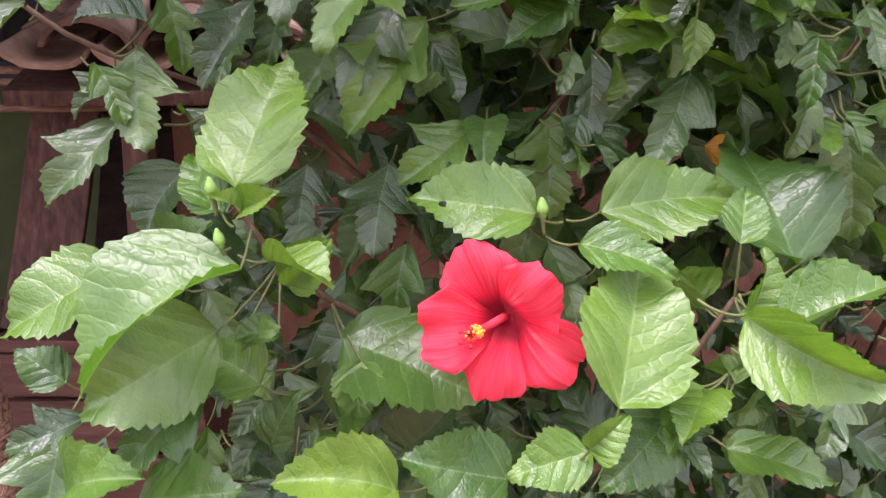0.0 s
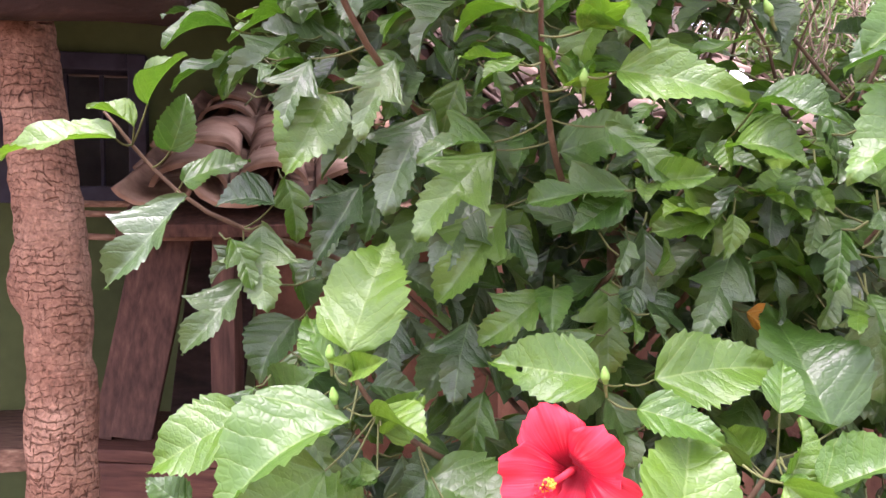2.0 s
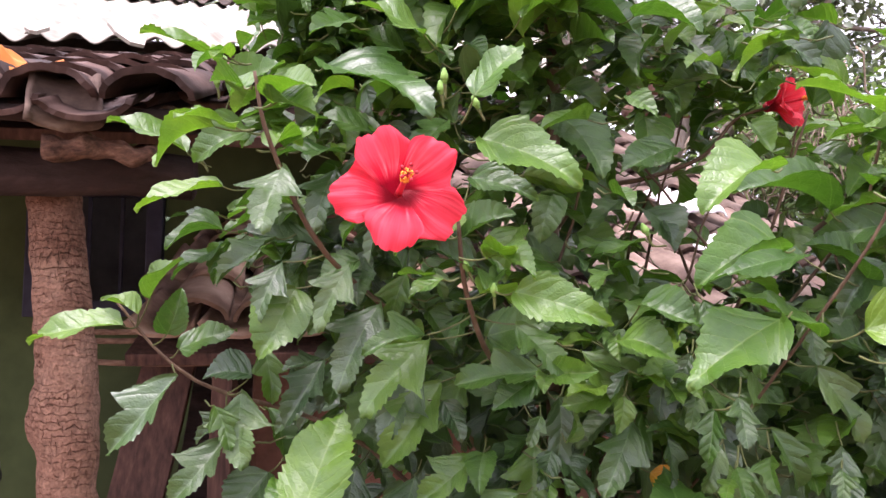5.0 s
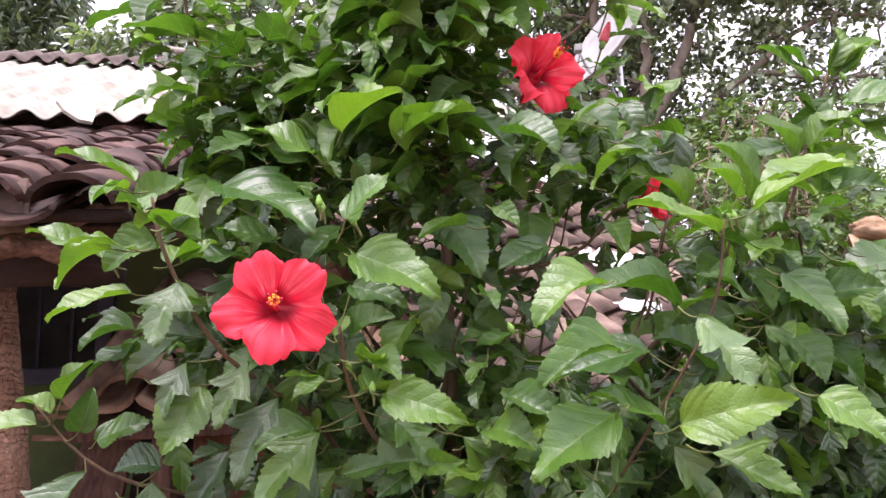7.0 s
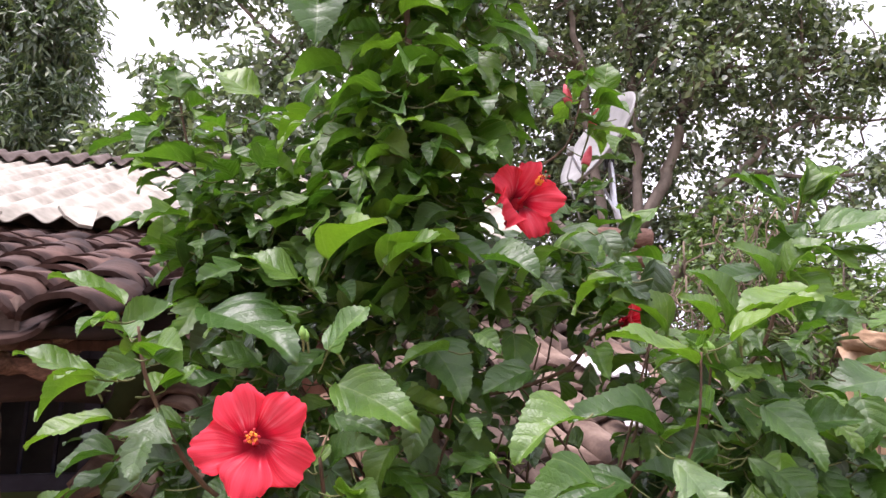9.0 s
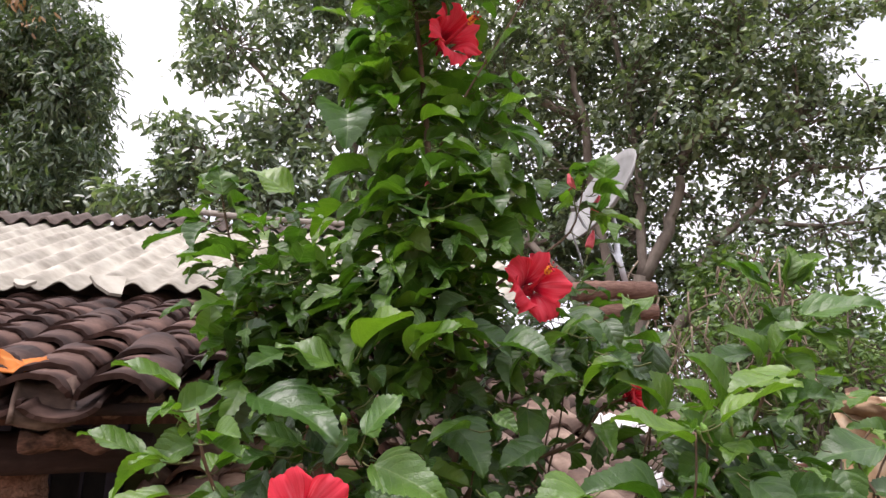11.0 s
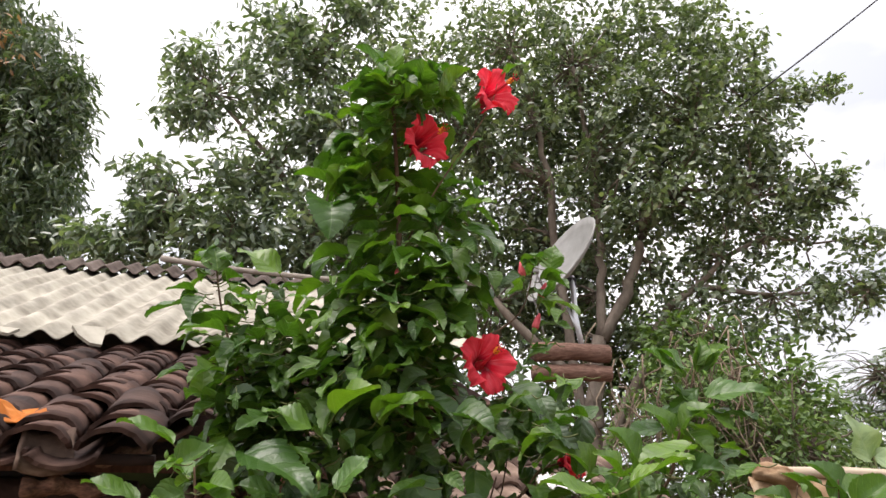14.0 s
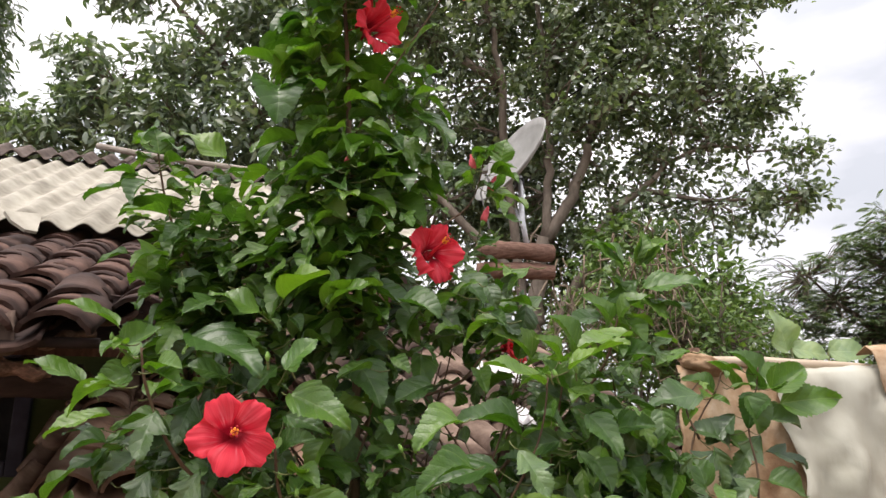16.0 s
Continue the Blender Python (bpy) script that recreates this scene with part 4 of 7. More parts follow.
def hang(name, left, right, top, y, material, label, seed, folds=0.02, over=0.03):
    """Cloth laid over the pole and hanging to the ground in loose folds; left and right edges as (x at the top, x lower down)."""
    bm, nx, nz, grid = bmesh.new(), 56, 70, {}
    for i in range(nx + 1):
        for j in range(nz + 1):
            q, s = i / nx, j / nz
            drop = min(1.0, s * 1.85 / 0.34)
            x0 = left[0] + (left[1] - left[0]) * drop + 0.020 * noise.noise((s * 16, seed, 2.0)) + 0.008 * noise.noise((s * 60, seed, 4.0))
            x1 = right[0] + (right[1] - right[0]) * drop + 0.026 * noise.noise((s * 13, seed, 7.0)) + 0.010 * noise.noise((s * 55, seed, 5.0))
            x = x0 + (x1 - x0) * q
            zt = top[0] + (top[1] - top[0]) * q + 0.006 * noise.noise((x * 25, seed, 1.0))
            hangs = 1.0 if s > 0.06 else s / 0.06
            w = 1.5 * folds * noise.noise((x * 7 + s * 2, s * 1.3, seed)) + 1.1 * folds * noise.noise((x * 15 - s * 7, s * 3.5, seed)) + folds * 0.5 * noise.noise((x * 34 + s * 9, s * 18, seed)) + folds * 0.45 * noise.noise((x * 9, s * 30 + x * 12, seed + 3))
            w += folds * 0.8 * abs(noise.noise((x * 22 + s * 5, s * 2.2, seed + 9)))
            a = s / 0.03
            if a < 1:
                dy, z = 0.024 - (0.024 + over) * math.sin(a * 1.57), zt + 0.020 * math.sin(a * 3.14)
            else:
                dy, z = -over, zt - 1.85 * (s - 0.03)
            grid[i, j] = bm.verts.new((x, y + dy - abs(w) * hangs, z))
    for i in range(nx):
        for j in range(nz):
            bm.faces.new((grid[i, j], grid[i, j + 1], grid[i + 1, j + 1], grid[i + 1, j]))
    o = part(name, bm, material, fence, label, True)
    o.modifiers.new("thickness", "SOLIDIFY").thickness = 0.003
    o.matrix_parent_inverse = fence_inv


hang("sackcloth", (1.005, 0.985), (1.30, 1.34), (1.965, 1.955), 1.455, SACK, "tan sackcloth stained with earth", 3, 0.020, 0.022)
hang("sheeting", (1.26, 1.285), (2.7, 2.7), (1.945, 2.01), 1.442, SHEETING, "dirty white sheeting in loose folds", 7, 0.048, 0.038)
hang("sackcloth", (1.53, 1.585), (1.80, 1.76), (2.012, 2.02), 1.425, SACK, "", 12, 0.020, 0.045)
for nm, pts, r0, r1, mt, lb in (("pole", arc((1.045, 1.44, 1.995), (1.60, 1.435, 1.968), -0.004, 9, 0.003), 0.017, 0.011, BAMBOO, "dry bamboo pole"),
                                ("pole", arc((1.25, 1.45, 1.955), (2.7, 1.46, 2.01), 0.006, 8, 0.004), 0.016, 0.016, BAMBOO, ""),
                                ("post", arc((1.08, 1.50, -0.02), (1.063, 1.465, 2.035), 0, 8, 0.006), 0.022, 0.016, RAWWOOD, "knotty fence stake"),
                                ("post", arc((2.5, 1.5, -0.02), (2.5, 1.48, 2.03), 0, 8, 0.006), 0.024, 0.02, RAWWOOD, "")):
    bm = bmesh.new()
    tube(bm, pts, r0, r1, 9, 0.12, random.Random(5))
    o = part(nm, bm, mt, fence, lb, True)
    o.matrix_parent_inverse = fence_inv
# a wad of sacking wrapped round the end of the pole
bm = bmesh.new()
bmesh.ops.create_icosphere(bm, subdivisions=4, radius=1.0)
for v in bm.verts:
    d = v.co.copy()
    f = 1 + 0.28 * noise.noise(d * 1.9 + Vector((4, 0, 0))) + 0.14 * abs(noise.noise(Vector((d.x * 3, d.y * 6, d.z * 7)))) + 0.06 * noise.noise(d * 9)
    v.co = Vector((1.075 + d.x * 0.062 * f, 1.44 + d.y * 0.045 * f, 1.985 + d.z * 0.030 * f - 0.014 * d.x))
o = part("wrapping", bm, SACK, fence, "wad of sackcloth tied over the pole end", True)
o.matrix_parent_inverse = fence_inv


# ---- trees ----
def leaf_card(bm, uvl, m, length, width, bend):
    """A small oval tree leaf of six bent faces with a short tip."""
    lift, drop = 0.14 * width, bend * length
    pts = [(0, 0, 0), (-width * 0.44, length * 0.30, lift - 0.05 * drop), (-width * 0.42, length * 0.66, lift - 0.18 * drop), (0, length, -0.42 * drop),
           (width * 0.42, length * 0.66, lift - 0.18 * drop), (width * 0.44, length * 0.30, lift - 0.05 * drop), (0, length * 0.48, -0.11 * drop)]
    uvs = [(0.5, 0), (0.06, 0.3), (0.08, 0.66), (0.5, 1), (0.92, 0.66), (0.94, 0.3), (0.5, 0.48)]
    v = [bm.verts.new(m @ Vector(p)) for p in pts]
    for f in ((0, 6, 1), (1, 6, 2), (2, 6, 3), (3, 6, 4), (4, 6, 5), (5, 6, 0)):
        face = bm.faces.new([v[i] for i in f])
        face.smooth = True
        for lp, i in zip(face.loops, f):
            lp[uvl].uv = uvs[i]


def tree(name, label, base, limbs, clumps, leaves, size, material, seed, trunk_r, droop=0.5, narrow=0.5, bark=None, spread=0.28, clump_r=1.0, frond=False):
    """A tapered trunk with limbs and a crown of separate leaves in uneven clumps. limbs: ways from the base; clumps: (middle, radius, share)."""
    rng = random.Random(seed)
    root = thing(name, label, "tree", at=base)
    inv = Matrix.Translation(root.location).inverted()
    first = True
    for pts, r0, r1 in limbs:
        bm = bmesh.new()
        fine = []
        for a, b in zip(pts, pts[1:]):
            fine += [Vector(a).lerp(Vector(b), k / 4) + Vector((rng.uniform(-1, 1), rng.uniform(-1, 1), 0)) * 0.03 for k in range(4)]
        fine.append(Vector(pts[-1]))
        tube(bm, fine, r0, r1, 9, 0.1, rng)
        o = part("trunk" if first else "limb", bm, bark or TRUNK, root, "", True)
        o.matrix_parent_inverse = inv
        first = False
    crown, twigs = bmesh.new(), bmesh.new()
    uvl = crown.loops.layers.uv.new("UVMap")
    joints = [Vector(p) for pts, _, _ in limbs for p in pts[1:]]
    for mid, rad, n in clumps:
        mid = Vector(mid)
        rad = Vector(rad)
        for _ in range(n):
            d = Vector((rng.gauss(0, 1), rng.gauss(0, 1), rng.gauss(0, 1))).normalized() * (rng.random() ** 0.45)
            c = mid + Vector((d.x * rad.x, d.y * rad.y, d.z * rad.z)) * (1 + 0.35 * noise.noise(d * 2.3 + mid))
            j = min(joints, key=lambda q: (q - c).length)
            if rng.random() < 0.35 and (j - c).length < 1.1:
                tube(twigs, arc(j.lerp(c, 0.15), c, 0.08 * (j - c).length * rng.uniform(-1, 1), 5, 0.05, rng), 0.016, 0.005, 4, cap=False)
            stem = (c - mid).normalized() * 0.6 + Vector((rng.gauss(0, 0.5), rng.gauss(0, 0.5), rng.gauss(0, 0.4)))
            stem.normalize()
            if frond:
                stem = Vector((d.x + rng.gauss(0, 0.4), d.y + rng.gauss(0, 0.4), rng.gauss(0.05, 0.16))).normalized()
                across = stem.cross(Vector((rng.gauss(0, 0.2), rng.gauss(0, 0.2), 1))).normalized()
                for k in range(leaves):
                    s = k / leaves
                    for sd in (-1, 1):
                        p = c + stem * s * spread * 2 + Vector((0, 0, -0.10 * s * s))
                        ln = size * (0.35 + 0.65 * math.sin(math.pi * min(1, 0.15 + 0.85 * s)))
                        leaf_card(crown, uvl, frame_of(p, across * sd + stem * 0.5 + Vector((0, 0, -0.15)), (rng.gauss(0, 0.15), rng.gauss(-0.15, 0.15), 1)), ln, ln * narrow, 0.5)
                continue
            for k in range(leaves):
                s = k / leaves
                p = c + stem * (s - 0.5) * spread * 2 * clump_r + Vector((rng.gauss(0, 1), rng.gauss(0, 1), rng.gauss(0, 1))) * spread * 0.33
                way = Vector((rng.gauss(0, 0.8), rng.gauss(0, 0.8), rng.gauss(0, 0.5) - droop)) + stem * 0.5
                face = Vector((rng.gauss(0, 0.7), rng.gauss(0, 0.6) - 0.35, 0.8))
                ln = size * rng.uniform(0.65, 1.2)
                leaf_card(crown, uvl, frame_of(p, way, face), ln, ln * narrow * rng.uniform(0.8, 1.15), rng.uniform(0, 1))
    o = part("crown", crown, material, root, "crown of separate leaves in uneven clumps with gaps")
    o.matrix_parent_inverse = inv
    o["kind"] = "stuff"
    if len(twigs.verts):
        o = part("twig", twigs, bark or TRUNK, root)
        o.matrix_parent_inverse = inv
        o["kind"] = "stuff"
    else:
        twigs.free()
    return root


fork = (1.57, 8.0, 3.47)
tree("fig_tree", "tall broad-leaved tree with several grey stems behind the house", (1.45, 8.0, -0.05),
     [([(1.45, 8, -0.05), (1.42, 8, 1.8), (1.5, 8, 3.06), fork, (1.71, 8, 4.23)], 0.17, 0.09),
      ([(1.71, 8, 4.23), (1.77, 8, 4.83), (1.83, 8, 5.42), (1.85, 8, 6.03), (1.84, 8, 6.9), (1.7, 8, 8.4)], 0.065, 0.03),
      ([(1.72, 8, 4.2), (2.12, 8, 4.80), (2.31, 8, 5.38), (2.44, 8, 5.81), (2.88, 8, 6.29), (3.4, 8.1, 7.4)], 0.085, 0.03),
      ([(1.50, 8, 2.6), (1.77, 8, 3.1), (2.23, 8, 3.82), (2.50, 8.05, 4.40), (2.62, 8, 4.62), (3.03, 8, 4.86), (3.35, 8, 5.22), (3.99, 8, 5.53)], 0.085, 0.025),
      ([(1.46, 8, 2.9), (1.42, 8, 3.48), (1.21, 8, 5.68), (1.23, 8, 6.43), (1.1, 8, 7.4), (0.8, 8, 8.8)], 0.075, 0.03),
      ([(1.45, 8.1, 3.6), (0.4, 8.2, 4.8), (-0.7, 8.3, 5.6)], 0.07, 0.03),
      ([(3.03, 8, 4.86), (4.0, 8.1, 4.75), (5.2, 8.1, 4.8)], 0.04, 0.010),
      ([(3.99, 8, 5.53), (4.6, 8.1, 5.45), (5.3, 8.2, 5.55)], 0.025, 0.008),
      ([(3.4, 8.1, 7.4), (4.3, 8.15, 7.7), (5.45, 8.2, 8.02)], 0.025, 0.006),
      ([(2.88, 8, 6.29), (4.0, 8.1, 6.2), (5.05, 8.2, 6.3)], 0.035, 0.008),
      ([(1.23, 8, 6.43), (0.2, 8.4, 7.4), (-0.6, 8.4, 8.4)], 0.06, 0.03)],
     [((1.2, 8.3, 8.0), (2.0, 1.4, 1.8), 440), ((3.2, 8.2, 7.2), (1.35, 1.3, 1.4), 230), ((-0.5, 8.4, 7.9), (1.4, 1.3, 1.4), 200),
      ((2.4, 8.2, 5.9), (1.6, 1.2, 0.9), 165), ((3.7, 8.2, 6.0), (0.9, 1.0, 0.8), 60), ((0.6, 8.6, 6.0), (1.5, 1.0, 1.1), 190), ((0.7, 8.7, 4.8), (1.1, 0.7, 0.8), 130),
      ((2.5, 8.5, 4.9), (1.3, 0.7, 0.8), 45), ((1.3, 8.7, 5.3), (1.2, 0.6, 0.9), 90), ((3.5, 8.3, 5.2), (1.0, 0.8, 0.6), 32), ((2.6, 8.3, 7.3), (1.6, 1.0, 1.2), 150), ((3.8, 8.2, 8.4), (0.9, 0.8, 0.8), 110), ((3.0, 8.4, 9.3), (1.5, 0.9, 0.9), 130),
      ((4.45, 8.2, 7.75), (0.45, 0.5, 0.45), 30), ((5.0, 8.2, 7.92), (0.28, 0.3, 0.20), 14), ((5.42, 8.2, 8.02), (0.22, 0.25, 0.13), 8), ((4.2, 8.2, 6.75), (0.55, 0.6, 0.5), 60),
      ((4.65, 8.2, 6.2), (0.42, 0.5, 0.38), 40), ((5.02, 8.2, 6.3), (0.26, 0.35, 0.38), 22), ((4.3, 8.2, 5.5), (0.5, 0.6, 0.45), 18),
      ((4.7, 8.2, 4.75), (0.6, 0.6, 0.38), 28), ((5.25, 8.2, 4.85), (0.34, 0.4, 0.28), 18), ((5.2, 8.2, 5.5), (0.36, 0.4, 0.25), 14), ((4.0, 8.2, 4.5), (0.8, 0.8, 0.5), 30),
      ((3.0, 8.3, 4.3), (1.1, 0.8, 0.6), 60), ((1.3, 9.3, 6.0), (1.7, 0.5, 1.6), 190), ((1.2, 9.4, 8.6), (2.2, 0.5, 1.6), 230), ((1.5, 8.8, 10.0), (3.0, 1.5, 1.4), 224)],
     18, 0.108, DULL, 21, 0.2, 0.20, 0.60, spread=0.19)
tree("broad_leaved_tree", "grey-green tree with large leaves behind the house roof", (-2.4, 9.0, -0.05),
     [([(-2.4, 9.0, -0.05), (-2.4, 9.0, 2.6), (-2.5, 8.9, 4.4)], 0.16, 0.10),
      ([(-2.5, 8.9, 4.4), (-3.4, 8.7, 5.8), (-4.3, 8.6, 6.6)], 0.08, 0.025),
      ([(-2.5, 8.9, 4.4), (-2.2, 8.6, 6.2), (-2.9, 8.5, 7.3), (-4.0, 8.5, 8.6)], 0.09, 0.02),
      ([(-2.2, 8.6, 6.2), (-1.8, 8.5, 7.6), (-2.3, 8.5, 9.2)], 0.06, 0.02),
      ([(-2.5, 8.9, 4.4), (-1.4, 8.7, 5.6), (-0.6, 8.6, 6.6)], 0.07, 0.02)],
     [((-3.5, 8.6, 6.0), (1.5, 0.9, 0.7), 170), ((-4.7, 8.5, 6.55), (0.45, 0.6, 0.5), 45), ((-5.2, 8.6, 5.9), (0.5, 0.6, 0.4), 40), ((-1.6, 8.6, 6.2), (1.3, 0.9, 1.1), 170), ((-3.3, 8.5, 7.0), (0.8, 0.7, 0.5), 70),
      ((-4.4, 8.5, 9.1), (0.5, 0.5, 0.55), 36), ((-4.25, 8.4, 8.2), (0.55, 0.5, 0.4), 28), ((-3.4, 8.5, 8.5), (0.8, 0.6, 0.8), 36), ((-4.8, 8.5, 7.1), (0.4, 0.5, 0.3), 26), ((-5.6, 8.6, 6.15), (0.35, 0.5, 0.3), 24), ((-3.2, 8.5, 9.6), (0.9, 0.7, 0.7), 34), ((-2.4, 8.5, 8.9), (0.9, 0.7, 0.9), 75), ((-2.2, 8.5, 7.7), (0.8, 0.7, 0.7), 80),
      ((-3.1, 8.5, 9.9), (0.5, 0.5, 0.5), 22), ((-1.7, 8.5, 10.0), (1.0, 0.8, 0.8), 80), ((-2.6, 8.9, 4.9), (2.4, 0.7, 0.7), 170)],
     17, 0.175, BROAD, 25, 0.2, 0.40, 0.42, spread=0.26)
mango = tree("mango_tree", "dense dark tree with long drooping leaves behind the house roof", (-7.9, 9.4, -0.05),
     [([(-7.9, 9.4, -0.05), (-7.9, 9.4, 2.6), (-8.0, 9.4, 4.0)], 0.3, 0.2), ([(-8.0, 9.4, 4.0), (-8.6, 9.3, 6), (-8.8, 9.2, 8.4)], 0.16, 0.05), ([(-8.0, 9.4, 4.0), (-7.6, 9.2, 6), (-7.5, 9.1, 8.6)], 0.13, 0.04)],
     [((-8.6, 9.6, 7.4), (1.7, 1.3, 2.6), 620), ((-8.3, 9.3, 9.6), (1.4, 1.2, 1.4), 380), ((-7.6, 9.2, 6.4), (0.9, 1.2, 1.4), 300), ((-7.3, 9.2, 8.6), (0.65, 0.9, 1.2), 190), ((-6.55, 9.0, 8.1), (0.22, 0.3, 0.16), 5), ((-6.75, 9.1, 7.2), (0.4, 0.4, 0.35), 24), ((-6.6, 9.1, 6.4), (0.35, 0.4, 0.3), 18), ((-6.7, 9.1, 8.6), (0.3, 0.4, 0.2), 12), ((-6.9, 9.1, 9.4), (0.4, 0.4, 0.5), 26), ((-8.8, 9.2, 11.2), (1.0, 1.0, 0.8), 130)],
     22, 0.19, DEEP, 22, 0.2, 0.8, 0.26, spread=0.25)
flush, rng = bmesh.new(), random.Random(88)
uvl = flush.loops.layers.uv.new("UVMap")
for mid, count in (((-7.9, 8.3, 10.0), 34), ((-8.35, 8.3, 10.5), 26), ((-8.1, 8.3, 11.0), 26), ((-7.6, 8.4, 9.6), 14)):
    for k in range(count):
        p = Vector(mid) + Vector((rng.gauss(0, 0.16), rng.gauss(0, 0.12), rng.gauss(0, 0.12)))
        leaf_card(flush, uvl, frame_of(p, (rng.gauss(0, 0.6), rng.gauss(0, 0.6), -0.6), (rng.gauss(0, 0.5), -0.6, 0.7)), 0.18, 0.05, 0.6)
ob = part("young_leaves", flush, RUSTY, mango, "rust-brown flush of young leaves")
ob.matrix_parent_inverse = Matrix.Translation(mango.location).inverted()
ob["kind"] = "stuff"
tree("feathery_tree", "hazy dark green feathery tree in the distance", (8.6, 12.6, -0.05),
     [([(8.6, 12.6, -0.05), (8.6, 12.6, 2.0), (8.8, 12.6, 3.6)], 0.2, 0.1), ([(8.8, 12.6, 3.6), (9.3, 12.6, 4.8), (9.6, 12.6, 5.8)], 0.07, 0.02), ([(8.8, 12.6, 3.6), (8.0, 12.6, 4.3), (7.6, 12.6, 4.7)], 0.05, 0.015)],
     [((8.8, 12.6, 4.0), (1.3, 1.0, 0.9), 760), ((9.5, 12.6, 5.4), (1.0, 1.0, 0.9), 460), ((7.0, 12.6, 3.9), (0.9, 0.8, 0.7), 260), ((6.6, 12.6, 2.6), (1.2, 0.8, 0.8), 380), ((8.0, 12.7, 2.6), (2.3, 1.0, 1.0), 900), ((7.4, 12.5, 4.8), (0.8, 0.6, 0.3), 70), ((8.5, 12.6, 5.2), (0.7, 0.7, 0.35), 110), ((10.5, 12.6, 4.4), (1.2, 1.0, 1.6), 600)],
     9, 0.095, SHADY, 23, 0.12, 0.1, 0.42, spread=0.15, frond=True)

def shrub(name, label, base, blobs, leaves, size, material, seed, category="shrub", narrow=0.5, droop=0.3, stems=6, bark=None):
    rng = random.Random(seed)
    limbs = []
    for k in range(stems):
        mid = Vector(rng.choice(blobs)[0]) + Vector((rng.uniform(-0.3, 0.3), rng.uniform(-0.2, 0.2), 0))
        b = Vector(base) + Vector((rng.uniform(-0.2, 0.2), rng.uniform(-0.2, 0.2), 0))
        limbs.append(([b, b.lerp(mid, 0.5) + Vector((rng.uniform(-0.15, 0.15), 0, 0.1)), mid], 0.03, 0.012))
    o = tree(name, label, base, limbs, blobs, leaves, size, material, seed, 0.03, droop, narrow, bark=bark, spread=0.14)
    return tagged(o, category=category)


shrub("creeper_thicket", "tangled thicket with dry vines below the tree", (2.2, 6.3, -0.05), [((2.3, 6.5, 3.0), (0.75, 0.5, 0.65), 260), ((3.0, 6.4, 2.6), (0.8, 0.5, 0.8), 230), ((1.5, 6.8, 2.2), (0.6, 0.5, 0.7), 120), ((2.4, 6.4, 1.2), (1.0, 0.6, 0.9), 140)], 11, 0.085, FRESH, 31, "thicket", 0.45)
shrub("green_shrub", "leafy green shrubs beyond the fence", (4.2, 8.4, -0.05), [((3.4, 7.6, 3.3), (0.9, 0.5, 0.8), 240), ((2.7, 7.5, 3.9), (0.7, 0.4, 0.5), 110), ((3.6, 8.2, 2.9), (1.1, 0.6, 0.9), 240), ((5.0, 8.6, 2.1), (1.1, 0.6, 0.8), 170), ((4.3, 8.4, 1.0), (1.5, 0.7, 0.9), 160), ((6.6, 9.0, 2.0), (1.2, 0.7, 0.8), 150)], 10, 0.11, FRESH, 32, "shrub")
shrub("backdrop_thicket", "dense dark thicket far behind the house", (-2.0, 11.5, -0.05), [((-3.0, 11.5, 2.6), (3.0, 0.8, 2.4), 420), ((1.5, 11.5, 2.0), (2.6, 0.8, 1.9), 380)], 10, 0.17, DEEP, 33, "thicket")
shrub("undergrowth", "tangled green undergrowth round the foot of the trees", (2.6, 9.3, -0.05), [((1.7, 9.3, 4.6), (1.1, 0.5, 0.7), 120), ((2.3, 9.2, 3.9), (1.3, 0.5, 0.8), 230), ((3.7, 9.0, 3.2), (1.1, 0.5, 0.8), 220), ((0.6, 9.4, 3.6), (1.3, 0.5, 0.8), 170), ((4.6, 9.3, 2.6), (1.2, 0.5, 0.6), 150), ((2.4, 9.2, 2.2), (2.4, 0.6, 1.2), 280)], 12, 0.11, SHADE_LEAF, 36, "undergrowth", 0.5)
rng = random.Random(77)
for k in range(52):
    bm = bmesh.new()
    a = Vector((rng.uniform(1.3, 2.7), rng.uniform(5.7, 6.0), rng.uniform(2.8, 3.8)))
    b = a + Vector((rng.uniform(-0.5, 0.5), rng.uniform(-0.1, 0.2), -rng.uniform(0.3, 1.1)))
    tube(bm, arc(a, b, rng.uniform(-0.22, 0.25), 9, 0.07, rng), 0.009, 0.004, 5)
    tagged(part("dry_vine", bm, DRYVINE, None, "", True), "thin dry brown vine hanging in the thicket", "vine", "dry vines")
bm = bmesh.new()
tube(bm, arc((6.6, 6.5, 9.1), (1.0, 8.4, 5.6), 0.12, 14), 0.011, 0.011, 6)
tagged(part("power_cable", bm, BLACK, None, "", True), "black overhead cable running into the tree", "cable")


# ---- the hibiscus ----
def half_width(s, kind, k, side=1):
    """Half the width of a leaf, over its length, at s of the way from its base: ovate, or with a forward lobe on each side."""
    if kind == "ovate":
        return 0.335 * (math.sin(math.pi * min(1, s ** 0.66)) ** 0.85) * (1 - 0.25 * s) * (1 + 0.06 * math.sin(k * 2.1))
    at, reach, waist = 0.40 + 0.035 * math.sin(k * 1.7 + side), 0.34 + 0.05 * math.sin(k * 2.3 + side * 2), 0.125 + 0.03 * math.sin(k * 3.1)
    if s <= at:
        return reach * (s / at) ** 0.62 * (0.72 + 0.28 * s / at)
    if s < at + 0.075:
        return reach + (waist - reach) * (s - at) / 0.075
    q = (s - at - 0.075) / (1 - at - 0.075)
    return waist * max(0.0, 1 - q) ** 0.8 + 0.105 * max(0.0, math.sin(math.pi * q)) ** 0.85 * (1 - 0.3 * q)


